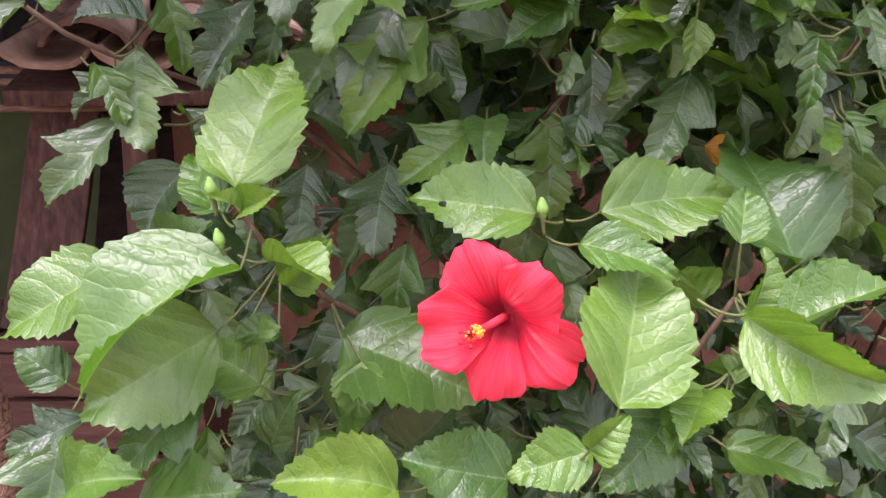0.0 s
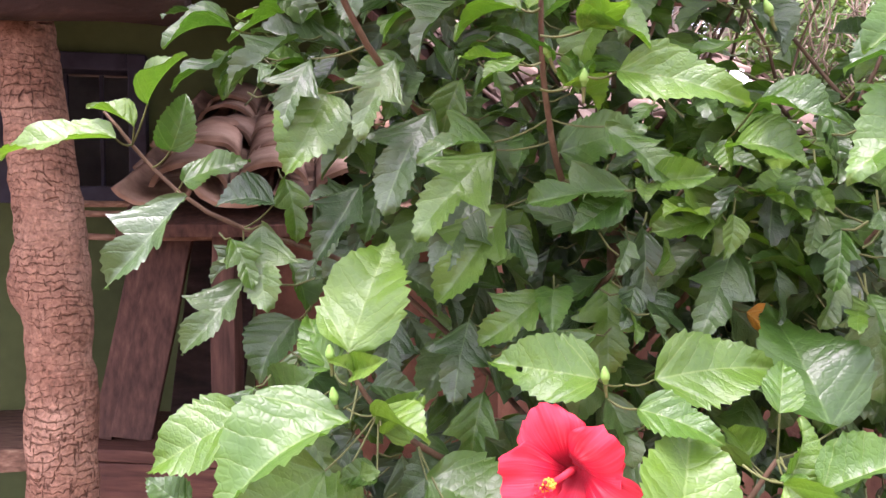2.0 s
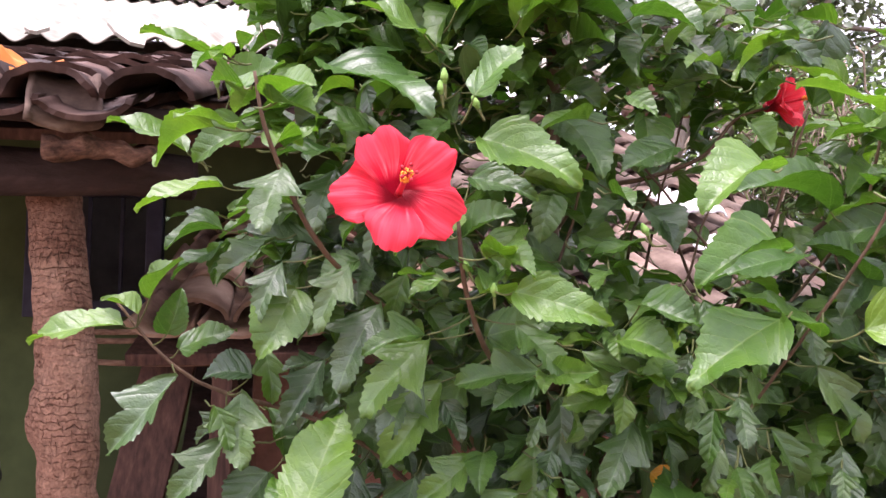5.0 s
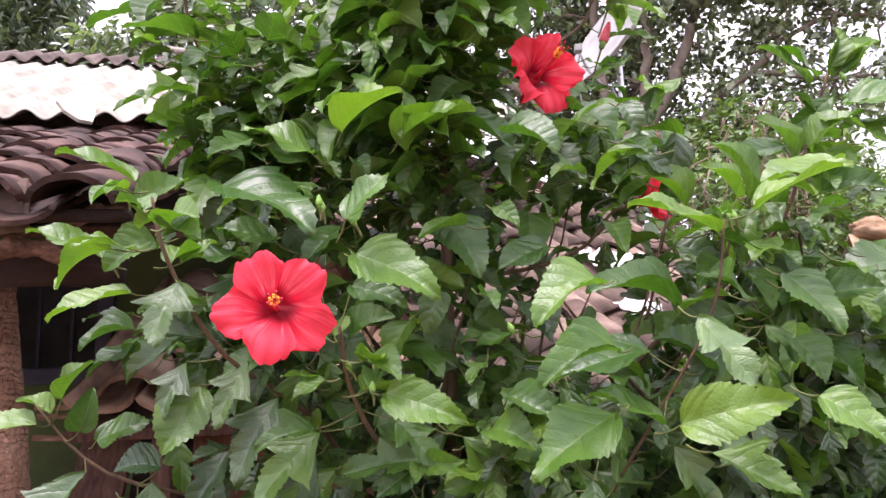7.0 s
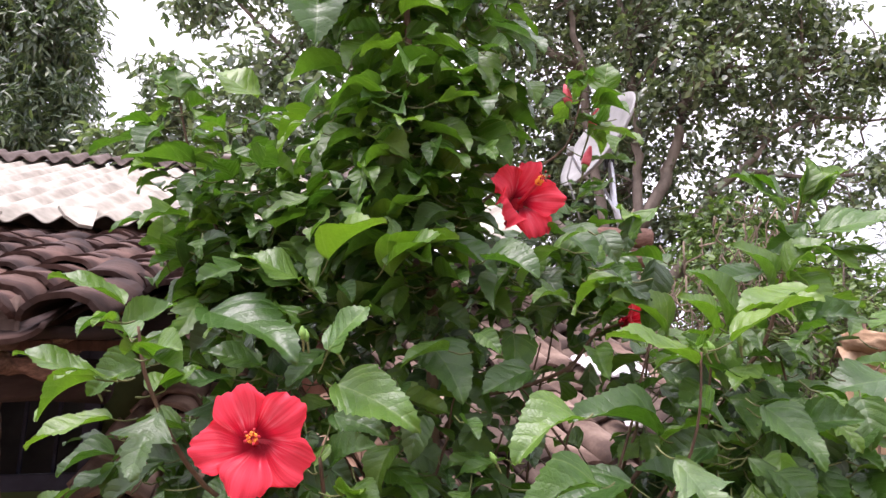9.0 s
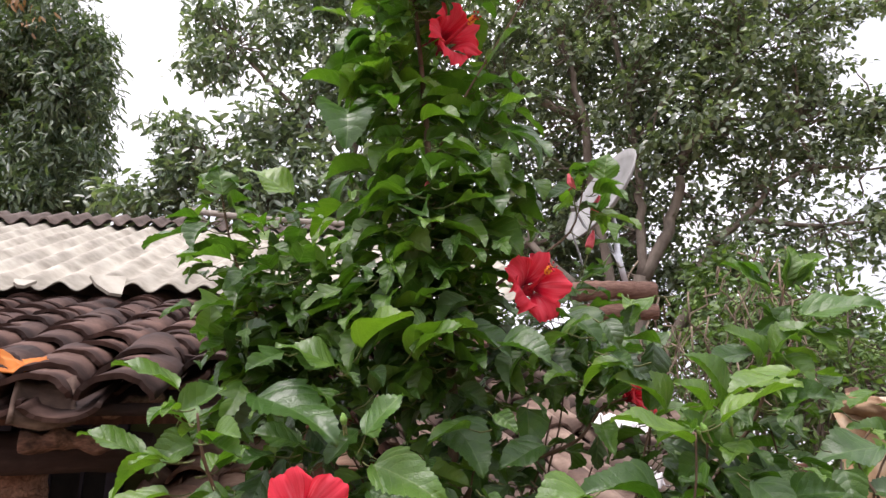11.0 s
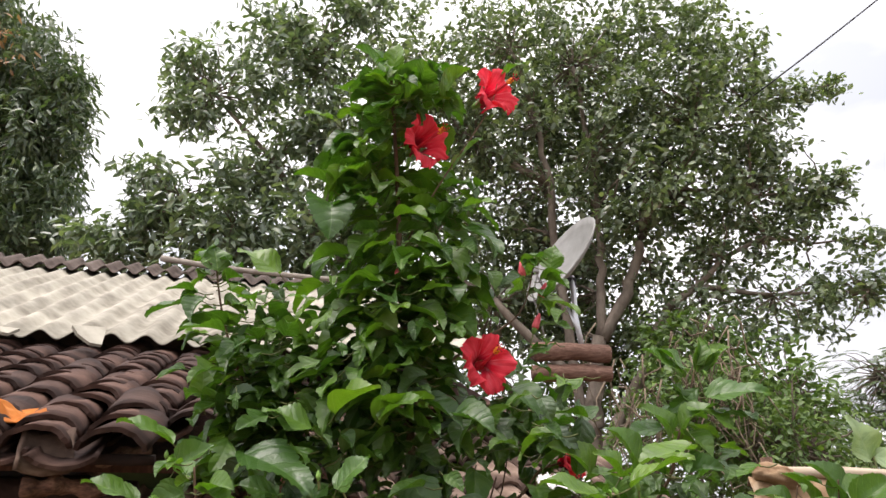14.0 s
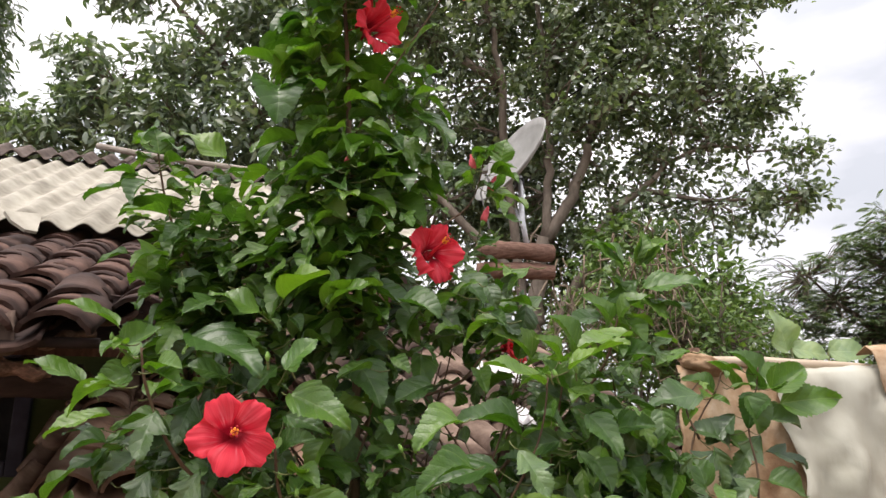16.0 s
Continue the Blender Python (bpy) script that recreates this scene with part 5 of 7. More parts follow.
def leaf_shape(kind, k, fold, bend, wave, teeth=9):
    """Points, faces and coordinates of one toothed leaf of length 1 along y, its face towards z."""
    rng = random.Random(k * 13 + (7 if kind == "ovate" else 1))
    rows = teeth * 2 + 1
    verts, uvs, faces = [], [], []
    skew, ahead = rng.uniform(-0.06, 0.06), 0.10 if kind == "ovate" else 0.34
    lift = {-1: fold * rng.uniform(0.7, 1.2), 1: fold * rng.uniform(0.7, 1.2)}
    curl = {-1: rng.uniform(-0.25, 0.10), 1: rng.uniform(-0.25, 0.10)}
    for j in range(rows + 1):
        s = j / rows
        for c in range(-3, 4):
            q, sd = c / 3, 1 if c >= 0 else -1
            w = half_width(s, kind, k, sd)
            x = q * w
            y = s + ahead * abs(x) * (1 - 0.4 * s)
            flat = x
            if abs(c) == 3 and 0 < j < rows:
                bite = min(1.0, s / 0.22)
                deep = 0.055 if kind == "ovate" else 0.10
                x *= (1.02 if j % 2 else 1 - deep * bite) * (1 + 0.05 * rng.uniform(-1, 1))
                y += (0.018 if j % 2 else -0.006) * bite
            x += skew * math.sin(math.pi * s)
            a = abs(q)
            z = lift[sd] * a * w * 1.3 + curl[sd] * (a * w) ** 2 * 3 + wave * 0.05 * math.sin(s * 9 + k + (2 if sd > 0 else 0)) * a
            z += 0.013 * math.cos(2 * math.pi * (5.2 * s - 4.4 * abs(flat))) * a * (1.3 - a) + 0.010 * rng.uniform(-1, 1) * a
            t = bend * s
            r = 1 / bend if abs(bend) > 1e-3 else None
            yy, zz = (r * math.sin(t), -r * (1 - math.cos(t))) if r else (y, 0)
            yy += (y - s) * math.cos(t)
            zz -= (y - s) * math.sin(t)
            verts.append((x, yy + z * math.sin(t), zz + z * math.cos(t)))
            uvs.append((0.5 + 0.9 * flat, s))
    for j in range(rows):
        for c in range(6):
            i = j * 7 + c
            faces.append((i, i + 1, i + 8, i + 7))
    return verts, faces, uvs


def leaf_mesh(shape, material, name="leaf"):
    verts, faces, uvs = shape
    me = bpy.data.meshes.new(name)
    me.from_pydata(verts, [], faces)
    lay = me.uv_layers.new(name="UVMap")
    for lp in me.loops:
        lay.data[lp.index].uv = uvs[lp.vertex_index]
    me.materials.append(material)
    for f in me.polygons:
        f.use_smooth = True
    return me


FOLDS = {"ovate": ((0.40, 0.5, 1), (0.6, 0.9, 0.6), (0.25, 0.35, 1.4), (0.75, 0.6, 1), (0.5, 1.2, 1)),
         "lobed": ((0.4, 0.5, 1), (0.55, 0.8, 1), (0.25, 0.35, 1.2), (0.6, 1.0, 0.8), (0.45, 0.2, 1))}
SHAPES = {kind: [leaf_shape(kind, k, *q, teeth=13) for k, q in enumerate(rows)] for kind, rows in FOLDS.items()}
PLAIN_SHAPES = {kind: [leaf_shape(kind, k + 5, *q, teeth=8) for k, q in enumerate(rows)] for kind, rows in FOLDS.items()}
LEAVES = {(kind, tone): [leaf_mesh(s, mt) for s in SHAPES[kind]] for kind in SHAPES for tone, mt in (("young", YOUNG), ("middle", MIDDLE), ("old", OLD))}
gnawed = [Vector(v) for v in SHAPES["ovate"][0][0]]
rim = sorted({i for k in (110, 116) for i in SHAPES["ovate"][0][1][k]})
heart = sum((gnawed[i] for i in rim), Vector()) / len(rim)
for i in rim:
    if i // 7 in (rim[0] // 7, rim[-1] // 7):
        gnawed[i] = heart + (gnawed[i] - heart) * 0.78
EATEN = ([tuple(v) for v in gnawed], [f for i, f in enumerate(SHAPES["ovate"][0][1]) if i not in (110, 116)], SHAPES["ovate"][0][2])
EATEN_LEAF = leaf_mesh(EATEN, YOUNG)
GOURD_LEAF = leaf_mesh(SHAPES["ovate"][2], GOURD)
YELLOW_LEAF = leaf_mesh(SHAPES["ovate"][1], YELLOWED)

gourd = thing("gourd_vine", "gourd vine with broad pale green leaves behind the fence", "vine", at=(1.5, 1.62, 0))
gourd_inv = Matrix.Translation(gourd.location).inverted()


def gourd_leaf(base, tip, wide):
    """A broad leaf on a long hollow stalk that comes up behind the fence."""
    base, tip = Vector(base), Vector(tip)
    chord = Vector(SHAPES["ovate"][2][0][-4])
    ln = (tip - base).length / chord.length
    m = frame_of(base, tip - base, (0.2, -0.8, 0.45)) @ Matrix.Rotation(-math.atan2(chord.z, chord.y), 4, "X") @ Matrix.Diagonal((ln * wide, ln, ln, 1))
    share("leaf", GOURD_LEAF, m, gourd).matrix_parent_inverse = gourd_inv
    bm = bmesh.new()
    tube(bm, arc((base.x + 0.03, base.y + 0.04, -0.02), base, 0, 8, 0.008), 0.006, 0.003, 7)
    part("stalk", bm, SHOOT, gourd, "", True).matrix_parent_inverse = gourd_inv


gourd_leaf((1.418, 1.620, 2.036), (1.372, 1.600, 2.172), 1.45)
gourd_leaf((1.432, 1.620, 2.050), (1.540, 1.600, 2.020), 1.40)
gourd_leaf((1.546, 1.620, 2.040), (1.668, 1.600, 2.030), 1.45)
gourd_leaf((1.711, 1.620, 1.919), (1.692, 1.600, 2.005), 1.20)

bush = thing("hibiscus_bush", "tall hibiscus bush with serrated green leaves and red flowers", "hibiscus", at=(0.15, 0.9, 0))
bush_inv = Matrix.Translation(bush.location).inverted()
pick = random.Random(5)
petioles = bmesh.new()
TIPS = []
WOOD = []
leaf_count = 0


def leaf(base, tip, tone="middle", kind="ovate", roll=0.0, wide=1.0, form=None, face=None, stalk=None):
    """One leaf as a part of the bush, from its base to its tip, with a stalk."""
    global leaf_count
    leaf_count += 1
    base, tip = Vector(base), Vector(tip)
    k = pick.randrange(5) if form is None else form
    me = {"yellow": YELLOW_LEAF, "eaten": EATEN_LEAF}[tone] if tone in ("yellow", "eaten") else LEAVES[kind, tone][k]
    chord = Vector(SHAPES[kind][{"yellow": 1, "eaten": 0}.get(tone, k)][0][-4])
    ln = (tip - base).length / chord.length
    high = max(0.0, min(1.0, (base.z - 1.55) / 0.5))
    m = frame_of(base, tip - base, face or (0.12 - 0.06 * high, -0.75 + 0.25 * high, 0.65 + 0.2 * high)) @ Matrix.Rotation(radians(roll), 4, "Y")
    m = m @ Matrix.Rotation(-math.atan2(chord.z, chord.y), 4, "X") @ Matrix.Diagonal((ln * wide, ln, ln, 1))
    ob = share("leaf", me, m, bush)
    ob.matrix_parent_inverse = bush_inv
    if stalk is None:
        stalk = min(WOOD, key=lambda q: (q - base).length) if WOOD else base
        if (stalk - base).length > 0.075:
            stalk = base - (tip - base).normalized() * 0.022 + Vector((0, 0.02, -0.006))
    if stalk:
        tube(petioles, arc(Vector(stalk), base, 0.003, 5), 0.0011, 0.0009, 5, cap=False)
    return ob


def branch(pts, r0, r1, material=None, name="branch"):
    bm = bmesh.new()
    pts = [Vector(p) for p in pts]
    fine = []
    for i in range(len(pts) - 1):
        p0, p1, p2, p3 = pts[max(i - 1, 0)], pts[i], pts[i + 1], pts[min(i + 2, len(pts) - 1)]
        for k in range(5):
            s = k / 5
            fine.append(0.5 * ((2 * p1) + (p2 - p0) * s + (2 * p0 - 5 * p1 + 4 * p2 - p3) * s * s + (3 * p1 - p0 - 3 * p2 + p3) * s ** 3))
    fine.append(pts[-1])
    tube(bm, fine, r0, r1, 8, 0.06, pick)
    o = part(name, bm, material or TWIG, bush, "", True)
    o.matrix_parent_inverse = bush_inv
    TIPS.append(fine[-1])
    WOOD.extend(fine)
    return fine


# flowers
def petal_mesh(k):
    """A broad petal: a narrow claw in the throat that widens to a ruffled, finely scalloped fan."""
    bm = bmesh.new()
    uvl = bm.loops.layers.uv.new("UVMap")
    nr, nc, grid = 16, 22, {}
    rng = random.Random(k)
    a, b, c = rng.uniform(0, 6), rng.uniform(0, 6), rng.uniform(0, 6)
    for i in range(nr + 1):
        s = i / nr
        w = 0.07 + 0.445 * max(0.0, math.sin(min(1.0, s / 0.80) * math.pi / 2)) ** 1.55
        for j in range(nc + 1):
            q = j / nc * 2 - 1
            fan = q * 0.86
            reach = 1 - 0.36 * abs(q) ** 2.6 - 0.05 * q + 0.045 * math.sin(q * 5 + a) + 0.018 * math.sin(q * 17 + b) + 0.010 * math.sin(q * 31 + c)
            y = s * (1 + (reach - 1) * s * s)
            x = math.sin(fan) / math.sin(0.86) * w * (1 - 0.10 * abs(q) * s ** 6)
            z = -0.52 * (1 - s) ** 2.4 - 0.10 * s ** 4 + 0.05 * q * q * s
            z += (0.055 * math.sin(q * 5.2 + a) + 0.032 * math.sin(q * 11 + b) + 0.016 * math.sin(q * 23 + c)) * s ** 3
            z += 0.020 * math.sin(s * 9 + q * 3 + b) * s + 0.07 * q * s
            grid[i, j] = bm.verts.new((x, y, z))
    for i in range(nr):
        for j in range(nc):
            f = bm.faces.new((grid[i, j], grid[i, j + 1], grid[i + 1, j + 1], grid[i + 1, j]))
            for lp, (u, v) in zip(f.loops, ((i, j), (i, j + 1), (i + 1, j + 1), (i + 1, j))):
                lp[uvl].uv = (v / nc, u / nr)
    me = bpy.data.meshes.new("petal")
    bm.to_mesh(me)
    bm.free()
    me.materials.append(PETAL)
    for f in me.polygons:
        f.use_smooth = True
    return me


PETALS = [petal_mesh(k) for k in range(5)]


def flower(at, toward, size=0.062, spin=0.0, cup=0.0, lean=(0, 0), reach=0.85, up=(0, 0, 1), ruffle=1.0, slim=1.0):
    """An open flower with five overlapping petals, a stamen column and a calyx. toward: the way it faces."""
    root = new("flower")
    root.empty_display_size = 0.02
    root.parent, root.matrix_parent_inverse = bush, bush_inv
    m = frame_of(Vector(at), up, toward)
    root.matrix_basis = m
    tagged(root, "open bright red flower with a yellow stamen column")
    for k in range(5):
        pm = Matrix.Rotation(radians(72 * k + spin), 4, "Z") @ Matrix.Translation((0, 0, -0.45 * size)) @ Matrix.Rotation(radians(cup + 9 * math.sin(k * 2.4 + spin)), 4, "X") @ Matrix.Translation((0, 0, 0.45 * size)) @ Matrix.Rotation(radians(13), 4, "Y")
        sc = size * (1 + 0.05 * math.sin(k * 3.1 + spin))
        share("petal", PETALS[(k + int(spin)) % 5], pm @ Matrix.Diagonal((sc * slim, sc, sc * (1 + (ruffle - 1) * (0.6 + 0.4 * math.sin(k * 2.2 + spin))), 1)), root)
    bm = bmesh.new()
    tipv = Vector((lean[0], lean[1], reach)) * size
    base = Vector((0, 0, -0.40)) * size
    col = arc(base, tipv, -0.04 * size, 8)
    tube(bm, col, 0.055 * size, 0.035 * size, 8)
    part("stamen_column", bm, COLUMN, root, "", True)
    bm = bmesh.new()
    rng = random.Random(int(spin) + 3)
    for k in range(52):
        s = rng.uniform(0.80, 0.99)
        c = base.lerp(tipv, s)
        d = Vector((rng.gauss(0, 1), rng.gauss(0, 1), rng.gauss(0, 0.4))).normalized() * size * rng.uniform(0.045, 0.075)
        bmesh.ops.create_icosphere(bm, subdivisions=1, radius=size * rng.uniform(0.022, 0.032), matrix=Matrix.Translation(c + d))
    part("anther", bm, POLLEN, root, "yellow pollen-covered anthers")
    for k in range(5):
        bm = bmesh.new()
        an = 2 * math.pi * k / 5
        p = tipv + Vector((math.cos(an), math.sin(an), 0.9)) * size * 0.11
        tube(bm, [tipv, tipv.lerp(p, 0.7)], size * 0.012, size * 0.01, 4)
        bmesh.ops.create_icosphere(bm, subdivisions=1, radius=size * 0.032, matrix=Matrix.Translation(p))
        part("stigma", bm, STIGMA, root, "", True)
    bm = bmesh.new()
    tube(bm, [Vector((0, 0, -0.60)) * size, Vector((0, 0, -0.50)) * size], size * 0.12, size * 0.17, 10)
    part("receptacle", bm, STIGMA, root, "dark crimson throat of the flower", True)
    bm = bmesh.new()
    tube(bm, [Vector((0, 0, -1.0)) * size, Vector((0, 0, -0.85)) * size, Vector((0, 0, -0.56)) * size], size * 0.08, size * 0.13, 8)
    part("calyx", bm, CALYX, root, "", True)
    return root


def bud(at, toward, length=0.05, r=0.007, red=True):
    root = new("flower_bud")
    root.empty_display_size = 0.02
    root.parent, root.matrix_parent_inverse = bush, bush_inv
    root.matrix_basis = frame_of(Vector(at), toward, (0, -1, 0.2))
    tagged(root, "furled red flower bud" if red else "closed green flower bud")
    bm = bmesh.new()
    n = 9
    pts = [(0, length * (0.25 + 0.75 * i / n), 0) for i in range(n + 1)]
    tube(bm, pts, r, r, 9)
    for i, v in enumerate(bm.verts):
        s = (i // 9) / n
        f = (0.55 + 1.0 * math.sin(math.pi * min(1, 0.15 + s * 0.80)) ** 0.8) * (1 - 0.55 * s)
        c = Vector(pts[min(i // 9, n)])
        tw = Matrix.Rotation(s * 1.5, 3, "Y")
        v.co = c + tw @ ((v.co - c) * max(0.12, f))
    part("furled_petals", bm, BUDRED if red else CALYX, root, "", True)
    bm = bmesh.new()
    tube(bm, [(0, 0, 0), (0, length * 0.18, 0), (0, length * 0.42, 0)], r * 0.6, r * 1.05, 8)
    part("calyx", bm, CALYX, root, "", True)
    bm = bmesh.new()
    tube(bm, arc((0, -length * 0.9, -length * 0.1), (0, 0, 0), 0.002, 5), 0.0014, 0.002, 5)
    part("stalk", bm, SHOOT, root, "", True)
    return root


# stems of the bush
branch([(0.17, 0.95, -0.02), (0.165, 0.93, 0.7), (0.15, 0.9, 1.3), (0.145, 0.83, 1.76), (0.15, 0.80, 2.02), (0.128, 0.78, 2.32), (0.12, 0.75, 2.55), (0.10, 0.74, 2.84)], 0.015, 0.0035, name="trunk")
branch([(0.15, 0.93, 0.9), (0.03, 0.75, 1.25), (-0.08, 0.60, 1.40), (-0.11, 0.545, 1.47)], 0.0048, 0.0019)
branch([(0.15, 0.93, 1.0), (0.16, 0.70, 1.18), (0.2, 0.58, 1.32), (0.24, 0.56, 1.40)], 0.0044, 0.0018)
branch([(0.15, 0.91, 1.1), (0.05, 0.80, 1.42), (0.13, 0.72, 1.54), (0.22, 0.68, 1.66)], 0.0040, 0.0018)
branch([(0.15, 0.90, 1.25), (-0.02, 0.78, 1.62), (-0.105, 0.60, 1.75), (-0.14, 0.52, 1.86), (-0.15, 0.50, 1.93)], 0.0044, 0.0018)
branch([(0.15, 0.90, 1.2), (-0.10, 0.78, 1.5), (-0.29, 0.66, 1.60), (-0.38, 0.625, 1.70)], 0.0040, 0.0015)
branch([(0.145, 0.85, 1.6), (0.08, 0.70, 1.62), (0.055, 0.60, 1.70), (0.05, 0.56, 1.78)], 0.0043, 0.0021)
branch([(0.15, 0.88, 1.4), (0.45, 0.85, 1.75), (0.62, 0.82, 1.9), (0.67, 0.80, 2.02), (0.735, 0.82, 2.18)], 0.0042, 0.0019)
branch([(0.15, 0.86, 1.55), (-0.1, 0.80, 1.95), (-0.22, 0.76, 2.2), (-0.26, 0.74, 2.36)], 0.0040, 0.0018)
branch([(0.16, 0.90, 1.25), (0.30, 0.80, 1.44), (0.385, 0.66, 1.62), (0.465, 0.58, 1.777), (0.487, 0.572, 1.886)], 0.0024, 0.0014)
branch([(0.15, 0.86, 1.80), (0.20, 0.85, 1.855), (0.28, 0.85, 1.872), (0.355, 0.85, 1.90), (0.40, 0.85, 1.95), (0.45, 0.84, 1.965)], 0.0045, 0.002)
branch([(0.14, 0.80, 2.1), (0.26, 0.86, 2.2), (0.38, 0.93, 2.3), (0.42, 0.95, 2.42)], 0.0037, 0.0014)
branch([(0.13, 0.78, 2.4), (0.2, 0.75, 2.52), (0.30, 0.745, 2.68), (0.335, 0.75, 2.75)], 0.0025, 0.0014)
# upright shoots in front of the fence
for pts in ([(0.83, 1.05, 1.2), (0.88, 1.12, 1.62), (0.93, 1.15, 1.80), (1.0, 1.17, 1.90), (1.015, 1.17, 1.94)],
            [(0.90, 1.05, 1.2), (1.04, 1.10, 1.64), (1.05, 1.13, 1.80), (1.09, 1.15, 1.90), (1.10, 1.15, 1.95)],
            [(0.93, 1.13, 1.78), (0.915, 1.16, 1.86), (0.955, 1.17, 1.915)],
            [(0.45, 0.92, 1.2), (0.50, 0.82, 1.62), (0.53, 0.78, 1.80), (0.55, 0.76, 1.92)],
            [(0.52, 0.92, 1.2), (0.63, 0.86, 1.6), (0.66, 0.82, 1.78), (0.65, 0.80, 1.90)]):
    branch(pts, 0.0032, 0.0016)

flower((0.074, 0.525, 1.389), (-0.22, -0.92, 0.18), 0.059, spin=24, cup=3, lean=(-0.27, -0.06), reach=0.26)
flower((0.011, 0.460, 1.798), (0.30, -0.94, 0.03), 0.061, spin=22, cup=2, lean=(0.02, 0.08), reach=0.85, slim=0.94)
flower((0.303, 0.745, 2.143), (0.40, -0.85, 0.22), 0.066, spin=50, cup=14, lean=(0.16, 0.30), reach=0.55, ruffle=2.2, slim=0.88)
flower((0.184, 0.74, 2.644), (0.66, -0.66, 0.30), 0.074, spin=20, cup=16, lean=(0.10, 0.2), reach=0.7, ruffle=2.0, slim=0.82)
flower((0.342, 0.74, 2.768), (0.66, -0.66, 0.28), 0.074, spin=60, cup=18, lean=(0.10, 0.2), reach=0.7, ruffle=2.0, slim=0.82)
flower((0.457, 0.83, 1.965), (0.3, -0.3, 0.85), 0.045, spin=10, cup=30)
bud((0.395, 0.95, 2.385), (-0.1, 0, 1), 0.05), bud((0.425, 0.94, 2.325), (0.4, 0, 1), 0.055), bud((0.41, 0.94, 2.255), (0.35, 0, 1), 0.05)
bud((0.129, 0.72, 2.31), (0.05, -0.1, 1), 0.03, 0.006)

bud((0.073, 0.550, 1.895), (-0.50, -0.2, 1), 0.015, 0.0032, red=False)
bud((0.034, 0.550, 1.912), (-0.10, -0.2, 1), 0.015, 0.0032, red=False)
bud((0.503, 0.580, 1.885), (-0.50, -0.2, 1), 0.015, 0.0032, red=False)
bud((0.539, 0.600, 1.894), (-0.10, -0.2, 1), 0.015, 0.0032, red=False)
bud((-0.252, 0.620, 1.956), (0.00, -0.2, 1), 0.015, 0.0032, red=False)
bud((-0.269, 0.620, 1.866), (-0.50, -0.2, 1), 0.015, 0.0032, red=False)
bud((0.105, 0.560, 1.457), (-0.10, -0.2, 1), 0.015, 0.0032, red=False)
bud((-0.116, 0.530, 1.440), (-0.10, -0.2, 1), 0.015, 0.0032, red=False)
bud((-0.120, 0.530, 1.475), (0.00, -0.2, 1), 0.015, 0.0032, red=False)
bud((0.045, 0.500, 1.907), (0.00, -0.2, 1), 0.015, 0.0032, red=False)
bud((0.248, 0.620, 1.768), (-0.50, -0.2, 1), 0.015, 0.0032, red=False)
bud((0.489, 0.560, 1.883), (-0.50, -0.2, 1), 0.015, 0.0032, red=False)
bud((0.734, 0.800, 2.118), (-0.50, -0.2, 1), 0.015, 0.0032, red=False)
bud((-0.043, 0.740, 2.720), (-0.50, -0.2, 1), 0.015, 0.0032, red=False)
bud((0.058, 0.580, 1.729), (-0.50, -0.2, 1), 0.015, 0.0032, red=False)
bud((0.086, 0.570, 1.702), (0.00, -0.2, 1), 0.015, 0.0032, red=False)

# leaves that stand out singly
leaf((-0.109, 0.545, 1.480), (-0.089, 0.620, 1.576), "young", roll=-8, wide=1.2, form=2)
leaf((0.100, 0.570, 1.458), (0.007, 0.570, 1.470), "eaten", wide=1.1, form=0)
leaf((0.145, 0.570, 1.459), (0.250, 0.600, 1.465), "young", roll=10, wide=1, form=0)
leaf((0.289, 0.580, 1.419), (0.266, 0.680, 1.510), "middle", wide=1.2, form=2)
leaf((0.238, 0.550, 1.440), (0.250, 0.580, 1.476), "young", wide=1.1)
leaf((0.146, 0.475, 1.352), (0.173, 0.560, 1.430), "young", roll=14, wide=1.1, form=0)
leaf((0.128, 0.540, 1.442), (0.190, 0.520, 1.422), "young", wide=0.97, form=0)
leaf((0.218, 0.480, 1.410), (0.295, 0.450, 1.377), "young", roll=50, wide=0.86, form=3)
leaf((0.259, 0.520, 1.391), (0.327, 0.520, 1.421), "young", roll=-30, wide=0.97)
leaf((0.238, 0.530, 1.393), (0.253, 0.550, 1.438), "young", roll=30, wide=1.3, form=3)
leaf((-0.104, 0.530, 1.425), (-0.197, 0.480, 1.351), "young", roll=24, wide=1.15, form=1)
leaf((-0.204, 0.550, 1.421), (-0.283, 0.530, 1.374), "young", roll=10, wide=1.2, form=0)
leaf((-0.135, 0.560, 1.372), (-0.238, 0.540, 1.312), "middle", roll=-10, wide=1.25, form=0)
leaf((-0.285, 0.600, 1.312), (-0.328, 0.600, 1.341), "middle", wide=1.3)
leaf((-0.237, 0.550, 1.306), (-0.286, 0.520, 1.291), "old", "lobed", wide=1.1)
leaf((-0.149, 0.570, 1.325), (-0.214, 0.530, 1.258), "middle", "lobed", wide=1.1, form=2)
leaf((-0.112, 0.580, 1.321), (-0.164, 0.580, 1.346), "middle", wide=1.5)
leaf((-0.050, 0.600, 1.353), (0.066, 0.580, 1.312), "middle", roll=-10, wide=1.4, form=2)
leaf((-0.051, 0.580, 1.281), (-0.043, 0.560, 1.244), "middle", wide=1.5)
leaf((0.002, 0.520, 1.268), (-0.082, 0.500, 1.282), "young", wide=0.97)
leaf((0.081, 0.530, 1.273), (0.005, 0.510, 1.298), "middle", wide=1.2, form=0)
leaf((0.129, 0.470, 1.326), (0.077, 0.460, 1.312), "young", wide=1.2, form=2)
leaf((0.127, 0.460, 1.332), (0.149, 0.460, 1.355), "young", roll=20, wide=1.1)
